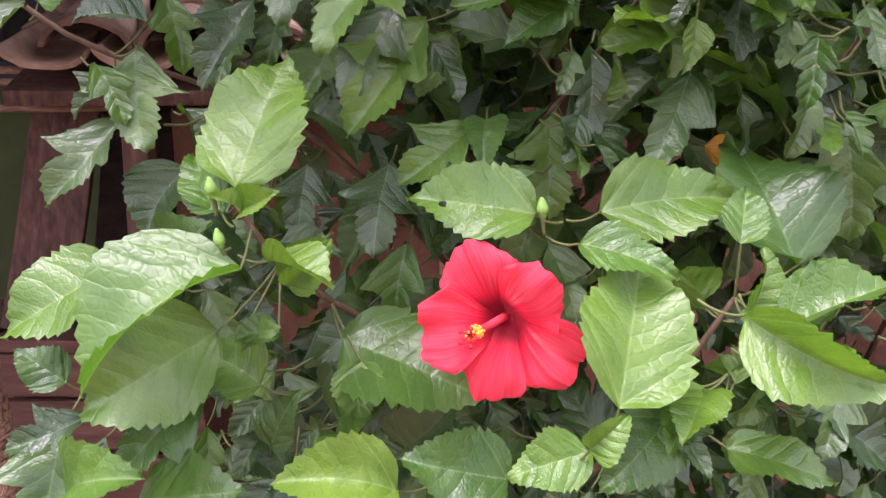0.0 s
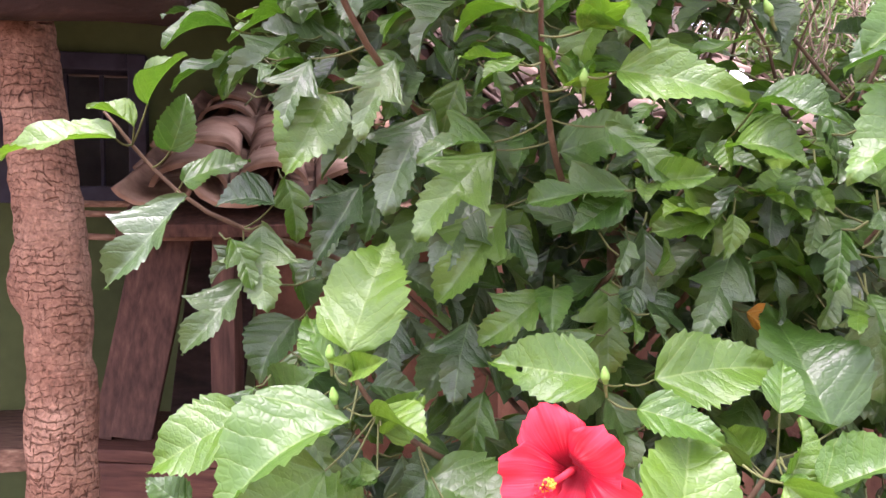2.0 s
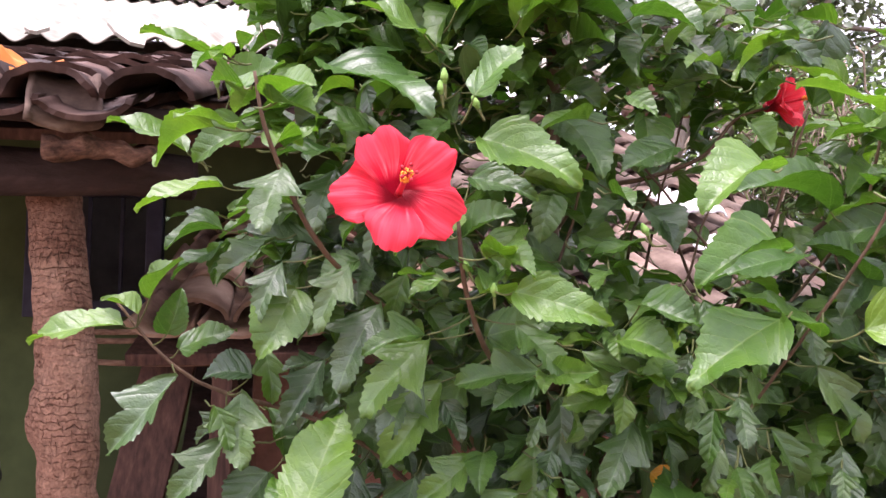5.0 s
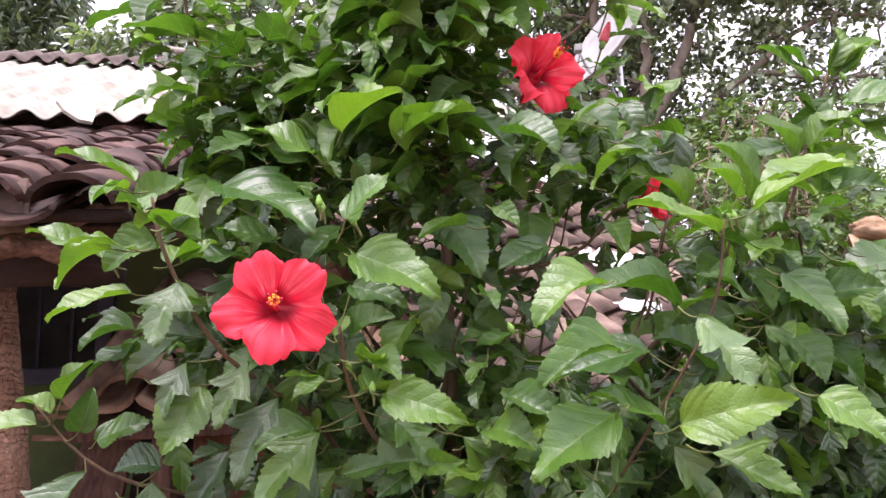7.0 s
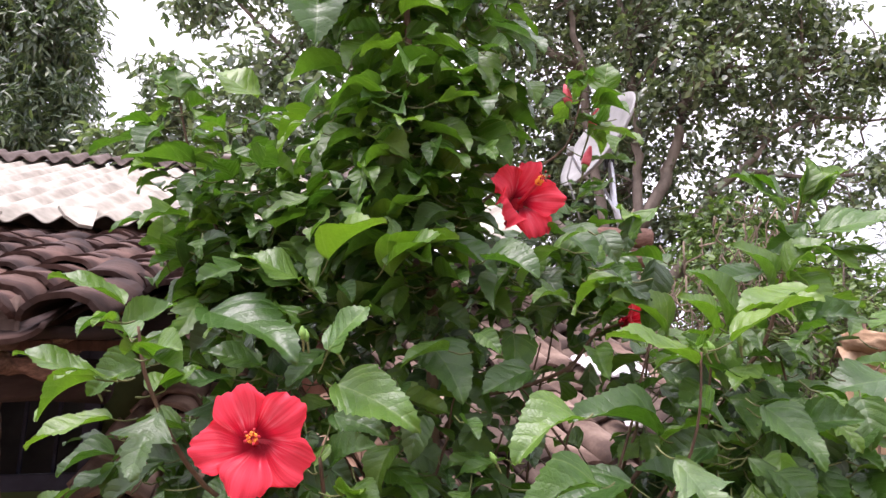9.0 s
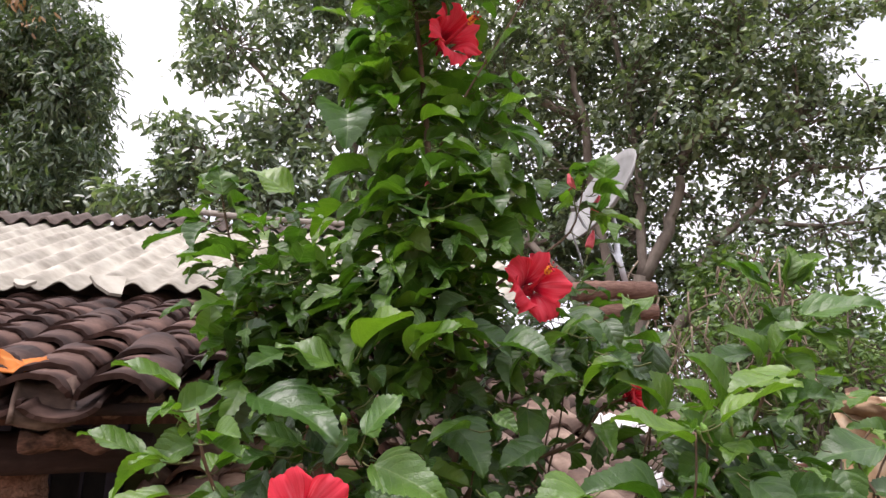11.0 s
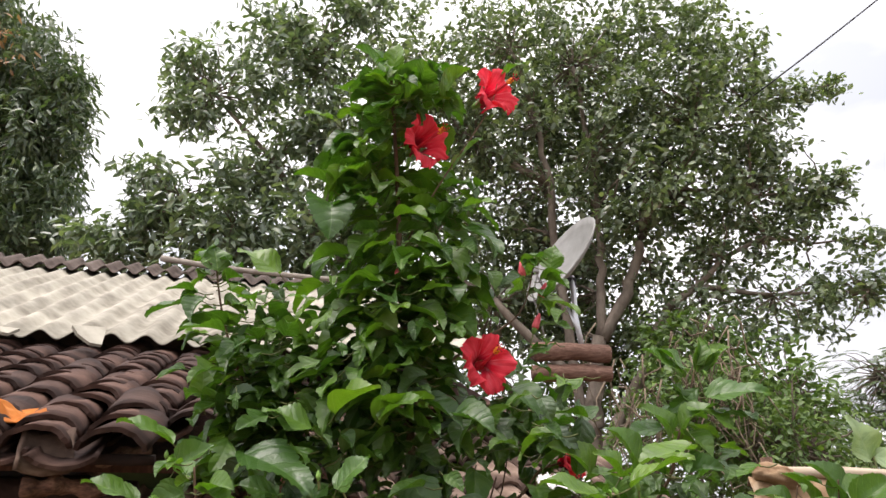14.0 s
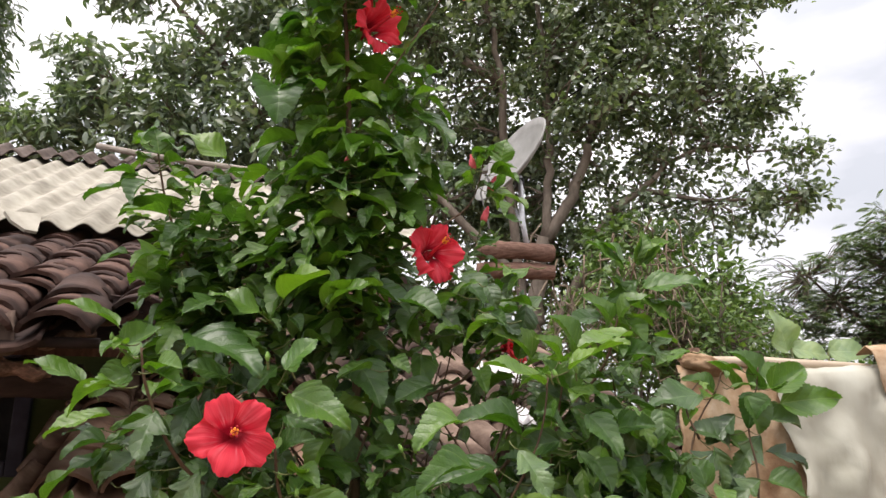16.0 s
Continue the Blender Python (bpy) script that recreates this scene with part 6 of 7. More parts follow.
leaf((0.190, 0.520, 1.329), (0.208, 0.490, 1.298), "old", "lobed", wide=0.92)
leaf((0.190, 0.530, 1.322), (0.140, 0.500, 1.282), "middle", wide=1.2)
leaf((0.242, 0.560, 1.286), (0.308, 0.530, 1.276), "middle", roll=-20, wide=1.2, form=2)
leaf((0.343, 0.660, 1.266), (0.405, 0.640, 1.230), "old", wide=1.4)
leaf((-0.235, 0.670, 1.588), (-0.215, 0.630, 1.501), "old", "lobed", wide=1.2, form=2)
leaf((-0.260, 0.680, 1.527), (-0.305, 0.630, 1.456), "old", "lobed", wide=1, form=0)
leaf((-0.211, 0.700, 1.483), (-0.240, 0.670, 1.419), "old", wide=1.2)
leaf((-0.009, 0.660, 1.621), (-0.046, 0.620, 1.538), "old", "lobed", wide=1.1, form=2)
leaf((0.054, 0.660, 1.520), (-0.007, 0.630, 1.472), "middle", "lobed", wide=1.1, form=0)
leaf((0.065, 0.660, 1.524), (0.064, 0.630, 1.485), "middle", wide=1.1)
leaf((0.122, 0.710, 1.528), (0.120, 0.680, 1.437), "middle", "lobed", wide=1.2, form=2)
leaf((-0.021, 0.690, 1.488), (-0.032, 0.650, 1.409), "old", "lobed", wide=1.2, form=2)
leaf((0.141, 0.740, 1.616), (0.045, 0.710, 1.591), "middle", "lobed", wide=1)
leaf((-0.069, 0.700, 1.597), (-0.103, 0.670, 1.528), "old", "lobed", wide=1.1)
leaf((-0.108, 0.740, 1.485), (-0.113, 0.710, 1.411), "old", "lobed", wide=1.2)
leaf((0.264, 0.760, 1.570), (0.224, 0.730, 1.493), "middle", "lobed", wide=1.1)
leaf((-0.082, 0.560, 1.407), (-0.046, 0.560, 1.442), "young", roll=40, wide=0.86, form=3)
leaf((-0.086, 0.550, 1.374), (-0.116, 0.540, 1.370), "middle", wide=1.2)
leaf((-0.102, 0.540, 1.463), (-0.119, 0.520, 1.478), "young", wide=0.97, form=3)
leaf((-0.103, 0.540, 1.466), (-0.069, 0.520, 1.480), "young", roll=20, wide=0.97, form=3)
leaf((0.158, 0.660, 1.539), (0.167, 0.660, 1.576), "young", roll=60, wide=0.97, form=3)
leaf((0.428, 0.780, 1.527), (0.416, 0.750, 1.449), "middle", "lobed", wide=1.2)
leaf((-0.055, 0.600, 1.285), (-0.008, 0.580, 1.319), "middle", wide=1.3)
leaf((-0.004, 0.640, 1.242), (0.042, 0.620, 1.296), "old", wide=1.2)
leaf((0.255, 0.700, 1.500), (0.285, 0.700, 1.470), "yellow", wide=1.2)
leaf((-0.120, 0.740, 1.538), (-0.050, 0.710, 1.504), "old", "lobed", wide=1)
leaf((0.306, 0.750, 1.609), (0.228, 0.720, 1.596), "middle", "lobed", wide=1)
leaf((0.339, 0.740, 1.573), (0.277, 0.710, 1.533), "middle", "lobed", wide=1.1)
leaf((0.338, 0.760, 1.564), (0.360, 0.730, 1.513), "middle", "lobed", wide=1)
leaf((-0.217, 0.660, 1.400), (-0.160, 0.630, 1.443), "middle", wide=1.3)
leaf((-0.035, 0.660, 1.355), (-0.080, 0.630, 1.323), "old", wide=1.2)
leaf((-0.125, 0.620, 1.265), (-0.141, 0.590, 1.233), "old", "lobed", wide=1.1)
leaf((-0.266, 0.560, 1.296), (-0.271, 0.520, 1.219), "middle", "lobed", wide=1.35, form=0)
leaf((-0.241, 0.520, 1.256), (-0.163, 0.490, 1.289), "young", wide=0.97)
leaf((-0.186, 0.530, 1.250), (-0.101, 0.500, 1.276), "middle", wide=1.3)
leaf((0.370, 0.640, 1.255), (0.329, 0.620, 1.308), "old", wide=1.4)
leaf((-0.100, 0.720, 1.371), (-0.142, 0.700, 1.403), "old", wide=1.2)
leaf((-0.151, 0.720, 1.624), (-0.192, 0.690, 1.611), "old", "lobed", wide=1.1)
leaf((-0.156, 0.700, 1.602), (-0.168, 0.670, 1.552), "old", "lobed", wide=1.1)
leaf((0.034, 0.720, 1.601), (0.005, 0.690, 1.543), "middle", "lobed", wide=1.1)
leaf((-0.352, 0.600, 1.670), (-0.452, 0.570, 1.651), "young", roll=20, wide=0.81, form=0)
leaf((-0.339, 0.610, 1.682), (-0.382, 0.600, 1.700), "young", roll=20, wide=0.97, form=3)
leaf((-0.319, 0.600, 1.701), (-0.278, 0.600, 1.747), "middle", roll=-30, wide=0.97, form=3)
leaf((-0.307, 0.620, 1.660), (-0.290, 0.620, 1.715), "middle", roll=30, wide=0.97)
leaf((-0.349, 0.720, 1.635), (-0.277, 0.740, 1.661), "middle", wide=1.2, form=2)
leaf((-0.275, 0.590, 1.614), (-0.339, 0.560, 1.529), "old", "lobed", wide=1, form=0)
leaf((-0.152, 0.630, 1.713), (-0.180, 0.590, 1.631), "middle", roll=-10, wide=1.2, form=0)
leaf((-0.190, 0.660, 1.775), (-0.253, 0.630, 1.716), "old", "lobed", wide=1)
leaf((-0.260, 0.660, 1.787), (-0.318, 0.630, 1.760), "middle", roll=20, wide=0.86)
leaf((-0.276, 0.680, 1.809), (-0.338, 0.660, 1.803), "old", "lobed", roll=20, wide=0.92)
leaf((-0.309, 0.655, 1.886), (-0.394, 0.615, 1.922), "young", roll=15, wide=0.97, form=0)
leaf((-0.232, 0.600, 1.831), (-0.310, 0.550, 1.798), "young", roll=20, wide=0.81, form=0)
leaf((-0.212, 0.620, 1.900), (-0.267, 0.600, 1.860), "middle", roll=-20, wide=1.1)
leaf((-0.126, 0.520, 1.835), (-0.126, 0.470, 1.762), "old", "lobed", wide=1.2, form=2)
leaf((-0.056, 0.640, 1.894), (-0.124, 0.610, 1.911), "middle", wide=1.2)
leaf((0.077, 0.530, 1.859), (0.175, 0.510, 1.805), "young", roll=20, wide=0.97, form=0)
leaf((0.062, 0.570, 1.827), (0.133, 0.550, 1.799), "middle", roll=20, wide=0.86)
leaf((0.109, 0.530, 1.706), (0.201, 0.510, 1.675), "young", roll=30, wide=0.81, form=0)
leaf((0.205, 0.820, 1.671), (0.203, 0.820, 1.719), "middle", wide=1.6, form=2)
leaf((0.069, 0.660, 1.657), (0.151, 0.640, 1.678), "middle", roll=20, wide=1.2)
leaf((0.057, 0.600, 1.728), (-0.001, 0.580, 1.754), "middle", wide=0.97)
leaf((0.352, 0.530, 1.681), (0.262, 0.500, 1.620), "young", roll=10, wide=1.1, form=2)
leaf((0.340, 0.500, 1.814), (0.274, 0.470, 1.770), "young", roll=20, wide=1.1)
leaf((0.359, 0.540, 1.745), (0.276, 0.510, 1.708), "young", roll=20, wide=0.86)
leaf((-0.052, 0.640, 1.697), (-0.091, 0.600, 1.596), "old", "lobed", wide=1.1, form=2)
leaf((0.010, 0.620, 1.656), (-0.058, 0.580, 1.574), "middle", "lobed", wide=1.1, form=2)
leaf((0.016, 0.660, 1.604), (-0.045, 0.620, 1.512), "middle", "lobed", wide=1, form=0)
leaf((-0.133, 0.680, 1.626), (-0.168, 0.640, 1.550), "old", "lobed", wide=1)
leaf((0.134, 0.640, 1.620), (0.038, 0.610, 1.606), "middle", "lobed", wide=1)
leaf((0.127, 0.640, 1.613), (0.078, 0.610, 1.578), "middle", wide=0.97)
leaf((0.145, 0.580, 1.625), (0.191, 0.560, 1.628), "young", roll=30, wide=0.97, form=3)
leaf((0.140, 0.580, 1.622), (0.135, 0.560, 1.605), "middle", wide=1.3)
leaf((0.203, 0.660, 1.653), (0.248, 0.640, 1.636), "middle", roll=10, wide=1.1)
leaf((0.300, 0.700, 1.685), (0.242, 0.680, 1.678), "middle", roll=10, wide=0.97)
leaf((0.292, 0.660, 1.625), (0.236, 0.640, 1.611), "middle", roll=10, wide=1.1)
leaf((-0.218, 0.660, 1.608), (-0.272, 0.640, 1.605), "old", wide=1.3)
leaf((-0.084, 0.660, 1.748), (-0.128, 0.640, 1.725), "middle", wide=1.4)
leaf((-0.078, 0.660, 1.736), (-0.080, 0.640, 1.692), "old", wide=1.4)
leaf((-0.150, 0.700, 1.768), (-0.245, 0.670, 1.786), "old", "lobed", wide=1)
leaf((-0.166, 0.660, 1.817), (-0.239, 0.630, 1.807), "young", roll=20, wide=0.97)
leaf((0.262, 0.750, 1.813), (0.293, 0.730, 1.757), "old", wide=1.4)
leaf((-0.121, 0.680, 1.865), (-0.135, 0.640, 1.781), "old", "lobed", wide=1.1)
leaf((0.074, 0.500, 1.894), (0.122, 0.500, 1.943), "young", wide=1.5, form=2)
leaf((-0.244, 0.620, 1.981), (-0.331, 0.580, 2.017), "young", roll=20, wide=1.1, form=0)
leaf((-0.225, 0.600, 1.938), (-0.158, 0.600, 1.975), "young", roll=20, wide=1.1, form=3)
leaf((-0.100, 0.570, 1.957), (0.028, 0.540, 1.887), "middle", wide=1.1, form=0)
leaf((-0.031, 0.700, 2.013), (-0.119, 0.680, 2.045), "middle", wide=1.2, form=2)
leaf((0.109, 0.680, 2.067), (0.038, 0.650, 2.017), "middle", roll=20, wide=0.97)
leaf((0.114, 0.660, 2.012), (0.210, 0.640, 2.053), "young", roll=-20, wide=1.3)
leaf((0.158, 0.700, 1.926), (0.207, 0.670, 1.841), "middle", wide=1.3, form=0)
leaf((0.295, 0.720, 1.886), (0.226, 0.690, 1.849), "middle", wide=1.1)
leaf((0.410, 0.600, 1.661), (0.328, 0.570, 1.698), "young", roll=30, wide=0.86)
leaf((0.420, 0.440, 1.775), (0.458, 0.410, 1.713), "old", "lobed", wide=1.2, form=2)
leaf((0.555, 0.600, 1.825), (0.596, 0.560, 1.756), "middle", roll=10, wide=0.97, form=0)
leaf((0.524, 0.580, 1.897), (0.623, 0.560, 1.940), "young", roll=-20, wide=0.97, form=0)
leaf((0.482, 0.580, 1.873), (0.380, 0.550, 1.905), "young", roll=20, wide=0.97, form=0)
leaf((0.512, 0.600, 1.915), (0.469, 0.580, 1.952), "young", wide=1.2)
leaf((0.446, 0.660, 1.796), (0.337, 0.630, 1.812), "middle", roll=20, wide=0.97)
leaf((0.402, 0.620, 1.743), (0.291, 0.580, 1.711), "middle", roll=20, wide=0.97, form=0)
leaf((0.684, 0.800, 2.116), (0.612, 0.780, 2.172), "young", wide=0.97)
leaf((0.716, 0.800, 2.140), (0.730, 0.800, 2.199), "young", roll=30, wide=0.97, form=3)
leaf((0.731, 0.800, 2.139), (0.773, 0.800, 2.170), "young", wide=0.97)
leaf((0.717, 0.780, 2.081), (0.774, 0.760, 2.078), "young", roll=20, wide=1.1)
leaf((0.634, 0.760, 1.995), (0.584, 0.740, 2.051), "middle", wide=1.1)
leaf((0.665, 0.760, 2.005), (0.726, 0.740, 2.051), "middle", wide=1.1)
leaf((0.629, 0.660, 1.930), (0.689, 0.630, 1.926), "middle", roll=20, wide=0.97)
leaf((0.410, 0.500, 1.672), (0.512, 0.470, 1.698), "young", roll=30, wide=0.86, form=0)
leaf((0.541, 0.500, 1.698), (0.589, 0.470, 1.655), "young", roll=10, wide=1.1, form=0)
leaf((0.442, 0.520, 1.643), (0.514, 0.490, 1.606), "middle", "lobed", wide=1)
leaf((0.620, 0.660, 1.805), (0.676, 0.630, 1.808), "middle", roll=20, wide=1.1)
leaf((0.476, 0.660, 1.715), (0.409, 0.640, 1.757), "middle", roll=10, wide=1.1)
leaf((0.563, 0.620, 1.753), (0.583, 0.590, 1.703), "middle", roll=10, wide=1.1)
leaf((0.530, 0.640, 1.800), (0.467, 0.610, 1.833), "middle", roll=10, wide=1.1)
leaf((0.047, 0.620, 1.767), (0.108, 0.600, 1.792), "middle", wide=1.2)
leaf((0.239, 0.620, 1.695), (0.293, 0.590, 1.671), "middle", wide=1.2)
leaf((0.217, 0.620, 1.656), (0.269, 0.590, 1.634), "young", roll=10, wide=1.2)
leaf((0.106, 0.600, 1.673), (0.162, 0.570, 1.620), "middle", "lobed", wide=1)
leaf((0.010, 0.600, 1.661), (-0.054, 0.570, 1.640), "middle", "lobed", wide=1)
leaf((-0.083, 0.620, 1.742), (-0.112, 0.590, 1.663), "old", "lobed", wide=1)
leaf((-0.165, 0.620, 1.744), (-0.184, 0.590, 1.671), "old", "lobed", wide=1)
leaf((-0.085, 0.740, 2.115), (-0.148, 0.720, 2.147), "middle", wide=1.3)
leaf((0.035, 0.740, 2.098), (-0.027, 0.720, 2.070), "middle", wide=1.2)
leaf((-0.251, 0.730, 2.346), (-0.269, 0.730, 2.409), "young", wide=1.6, form=2)
leaf((-0.118, 0.730, 2.335), (-0.207, 0.710, 2.388), "young", roll=-10, wide=1.3, form=2)
leaf((-0.269, 0.720, 2.276), (-0.366, 0.680, 2.236), "middle", roll=20, wide=1.1, form=0)
leaf((-0.210, 0.720, 2.224), (-0.298, 0.680, 2.196), "middle", roll=10, wide=1.1)
leaf((0.030, 0.700, 2.364), (-0.051, 0.670, 2.323), "middle", roll=10, wide=1.1)
leaf((0.078, 0.740, 2.837), (0.014, 0.720, 2.903), "young", wide=1.2)
leaf((0.104, 0.740, 2.834), (0.121, 0.720, 2.911), "young", wide=1.5, form=2)
leaf((0.064, 0.740, 2.748), (-0.026, 0.710, 2.782), "young", wide=1.2)
leaf((0.146, 0.740, 2.778), (0.226, 0.710, 2.785), "young", wide=1.2)
leaf((0.225, 0.740, 2.746), (0.292, 0.720, 2.826), "young", roll=-20, wide=1.3)
leaf((0.352, 0.740, 2.811), (0.414, 0.720, 2.836), "young", wide=1.1)
leaf((-0.030, 0.740, 2.716), (-0.090, 0.710, 2.717), "young", wide=1.2)
leaf((-0.013, 0.700, 2.517), (-0.093, 0.670, 2.534), "young", wide=1.2)
leaf((-0.011, 0.720, 2.512), (0.042, 0.690, 2.526), "middle", wide=1.2)
leaf((0.264, 0.700, 2.459), (0.334, 0.670, 2.456), "young", wide=1.2)
leaf((0.263, 0.700, 2.412), (0.343, 0.670, 2.340), "middle", wide=1.1)
leaf((0.246, 0.740, 2.576), (0.309, 0.720, 2.637), "middle", wide=1.4)
leaf((-0.011, 0.680, 2.472), (0.000, 0.650, 2.372), "middle", wide=1.4)
leaf((0.458, 0.950, 2.413), (0.473, 0.950, 2.475), "young", wide=1.7, form=2)
leaf((0.424, 0.940, 2.337), (0.516, 0.920, 2.292), "young", wide=1.1, form=0)
leaf((0.424, 0.940, 2.276), (0.500, 0.920, 2.258), "young", wide=1.1)
leaf((-0.228, 0.680, 2.074), (-0.228, 0.670, 2.127), "young", wide=1.6, form=2)
leaf((0.006, 0.600, 1.998), (-0.076, 0.570, 2.031), "middle", wide=1.2, form=2)
leaf((0.043, 0.600, 2.024), (0.126, 0.570, 2.061), "young", roll=-10, wide=1.2)
leaf((0.114, 0.620, 2.019), (0.197, 0.590, 2.050), "middle", wide=1.2)
leaf((0.243, 0.660, 2.028), (0.314, 0.630, 1.992), "middle", wide=1.2)
leaf((0.702, 0.810, 2.131), (0.632, 0.790, 2.181), "young", wide=0.97)
leaf((0.719, 0.810, 2.130), (0.740, 0.810, 2.196), "young", roll=30, wide=0.97, form=3)
leaf((0.735, 0.810, 2.131), (0.792, 0.810, 2.180), "young", wide=0.97)
leaf((0.714, 0.760, 2.069), (0.824, 0.730, 2.069), "young", roll=20, wide=0.97, form=0)
leaf((0.695, 0.800, 2.068), (0.645, 0.780, 2.106), "middle", wide=1.1)
leaf((0.677, 0.760, 2.057), (0.754, 0.730, 2.004), "middle", wide=1.1)
leaf((0.662, 0.760, 2.003), (0.698, 0.730, 1.951), "young", wide=1.1)
leaf((0.553, 0.700, 1.934), (0.506, 0.680, 2.006), "young", wide=1.2)
leaf((0.653, 0.660, 1.964), (0.544, 0.630, 1.931), "young", roll=20, wide=0.97, form=0)
leaf((0.479, 0.720, 1.927), (0.406, 0.700, 1.977), "young", wide=1.1)
leaf((0.626, 0.760, 2.015), (0.553, 0.740, 1.996), "middle", wide=1.1)
leaf((0.043, 0.720, 2.725), (0.095, 0.690, 2.609), "middle", wide=1.3)
leaf((0.024, 0.720, 2.642), (-0.029, 0.690, 2.596), "middle", wide=1.2)
leaf((0.225, 0.720, 2.377), (0.264, 0.690, 2.292), "middle", wide=1.2)
leaf((0.183, 0.680, 2.340), (0.101, 0.650, 2.301), "middle", roll=10, wide=0.97)
leaf((0.084, 0.700, 2.393), (0.045, 0.670, 2.336), "middle", wide=1.2)
leaf((-0.061, 0.680, 2.097), (0.028, 0.650, 2.106), "middle", wide=1.2)
leaf((-0.112, 0.700, 2.178), (-0.143, 0.670, 2.130), "middle", wide=1.3)
leaf((0.060, 0.700, 2.244), (0.002, 0.670, 2.195), "middle", wide=1.3)
leaf((0.184, 0.700, 2.170), (0.125, 0.670, 2.125), "middle", wide=1.3)
leaf((0.201, 0.700, 2.106), (0.143, 0.670, 2.064), "old", wide=1.3)
leaf((-0.194, 0.680, 2.043), (-0.113, 0.650, 2.074), "old", "lobed", wide=1.1)
leaf((0.342, 0.780, 2.095), (0.395, 0.750, 2.035), "middle", wide=1.3)
leaf((0.295, 0.760, 2.031), (0.340, 0.730, 1.986), "old", "lobed", wide=1.1)
leaf((1.005, 1.200, 1.885), (0.924, 1.200, 1.925), "middle", wide=1.2)
leaf((1.057, 1.200, 1.899), (0.993, 1.200, 1.970), "young", roll=20, wide=1.2)
leaf((1.112, 1.180, 1.897), (1.038, 1.180, 1.993), "middle", wide=1.1)
leaf((1.091, 1.180, 1.897), (1.215, 1.180, 1.921), "young", wide=1.2)
leaf((1.128, 1.120, 1.860), (1.280, 1.120, 1.872), "young", roll=45, wide=0.86, form=0)
leaf((1.010, 1.150, 1.789), (1.044, 1.150, 1.737), "middle", wide=1.4)
leaf((1.097, 1.150, 1.828), (1.189, 1.150, 1.801), "old", wide=1.2)
leaf((1.007, 1.150, 1.763), (0.915, 1.150, 1.803), "old", wide=1.4)
leaf((1.014, 1.150, 1.711), (0.980, 1.150, 1.648), "old", wide=1.3)
leaf((1.078, 1.120, 1.687), (1.165, 1.120, 1.648), "middle", wide=1.3)
leaf((0.895, 1.000, 1.876), (0.766, 1.000, 1.852), "middle", wide=1.2)
leaf((1.029, 1.150, 1.835), (0.952, 1.150, 1.763), "old", "lobed", wide=1.1)
leaf((1.080, 1.140, 1.788), (1.008, 1.140, 1.692), "old", "lobed", wide=1.1)
leaf((1.089, 1.140, 1.749), (1.185, 1.140, 1.710), "old", "lobed", wide=1.1)
leaf((1.094, 1.130, 1.881), (1.050, 1.130, 1.802), "middle", roll=10, wide=1.2)
leaf((0.952, 1.100, 1.751), (0.874, 1.100, 1.696), "old", "lobed", wide=1.1)
leaf((1.049, 1.100, 1.688), (0.972, 1.100, 1.640), "old", "lobed", wide=1.1)
leaf((1.117, 1.130, 1.894), (1.207, 1.130, 1.948), "young", roll=20, wide=1.1)
leaf((1.049, 1.120, 1.881), (1.071, 1.120, 1.789), "middle", wide=1.3)
leaf((0.949, 1.100, 1.764), (0.962, 1.100, 1.670), "old", "lobed", wide=1.1)
leaf((-0.255, 0.600, 1.265), (-0.265, 0.590, 1.230), "old", "lobed", wide=1.0)
leaf((-0.089, 0.580, 1.405), (-0.049, 0.580, 1.443), "young", wide=0.6, form=3)
leaf((-0.156, 0.620, 1.248), (-0.106, 0.600, 1.229), "old", wide=1.0)
leaf((-0.114, 0.600, 1.259), (-0.087, 0.600, 1.310), "middle", wide=1.1, form=0)
leaf((-0.031, 0.580, 1.342), (-0.031, 0.570, 1.297), "middle", wide=1.3)
leaf((-0.117, 0.550, 1.369), (-0.080, 0.540, 1.381), "middle", wide=1.2)


for k in range(16):
    a = Vector((pick.uniform(0.05, 0.5), pick.uniform(0.78, 0.95), pick.uniform(1.6, 1.75)))
    bm = bmesh.new()
    tube(bm, arc(a, a + Vector((pick.uniform(-0.2, 0.2), pick.uniform(-0.08, 0.05), pick.uniform(0.12, 0.32))), pick.uniform(-0.02, 0.02), 6, 0.006, pick), 0.0028, 0.0014, 6)
    o = part("twig", bm, TWIG, bush, "", True)
    o.matrix_parent_inverse = bush_inv

# shoots that fill the body of the bush
fill = random.Random(41)
mass = []


BLOOMS = [Vector(q) for q in ((0.075, 0.535, 1.40), (0.011, 0.460, 1.798), (0.299, 0.73, 2.139), (0.184, 0.74, 2.644), (0.342, 0.74, 2.768), (0.457, 0.83, 1.965), (0.41, 0.94, 2.31))]
EYE_SIDE = Vector((0.25, -0.35, 1.75))


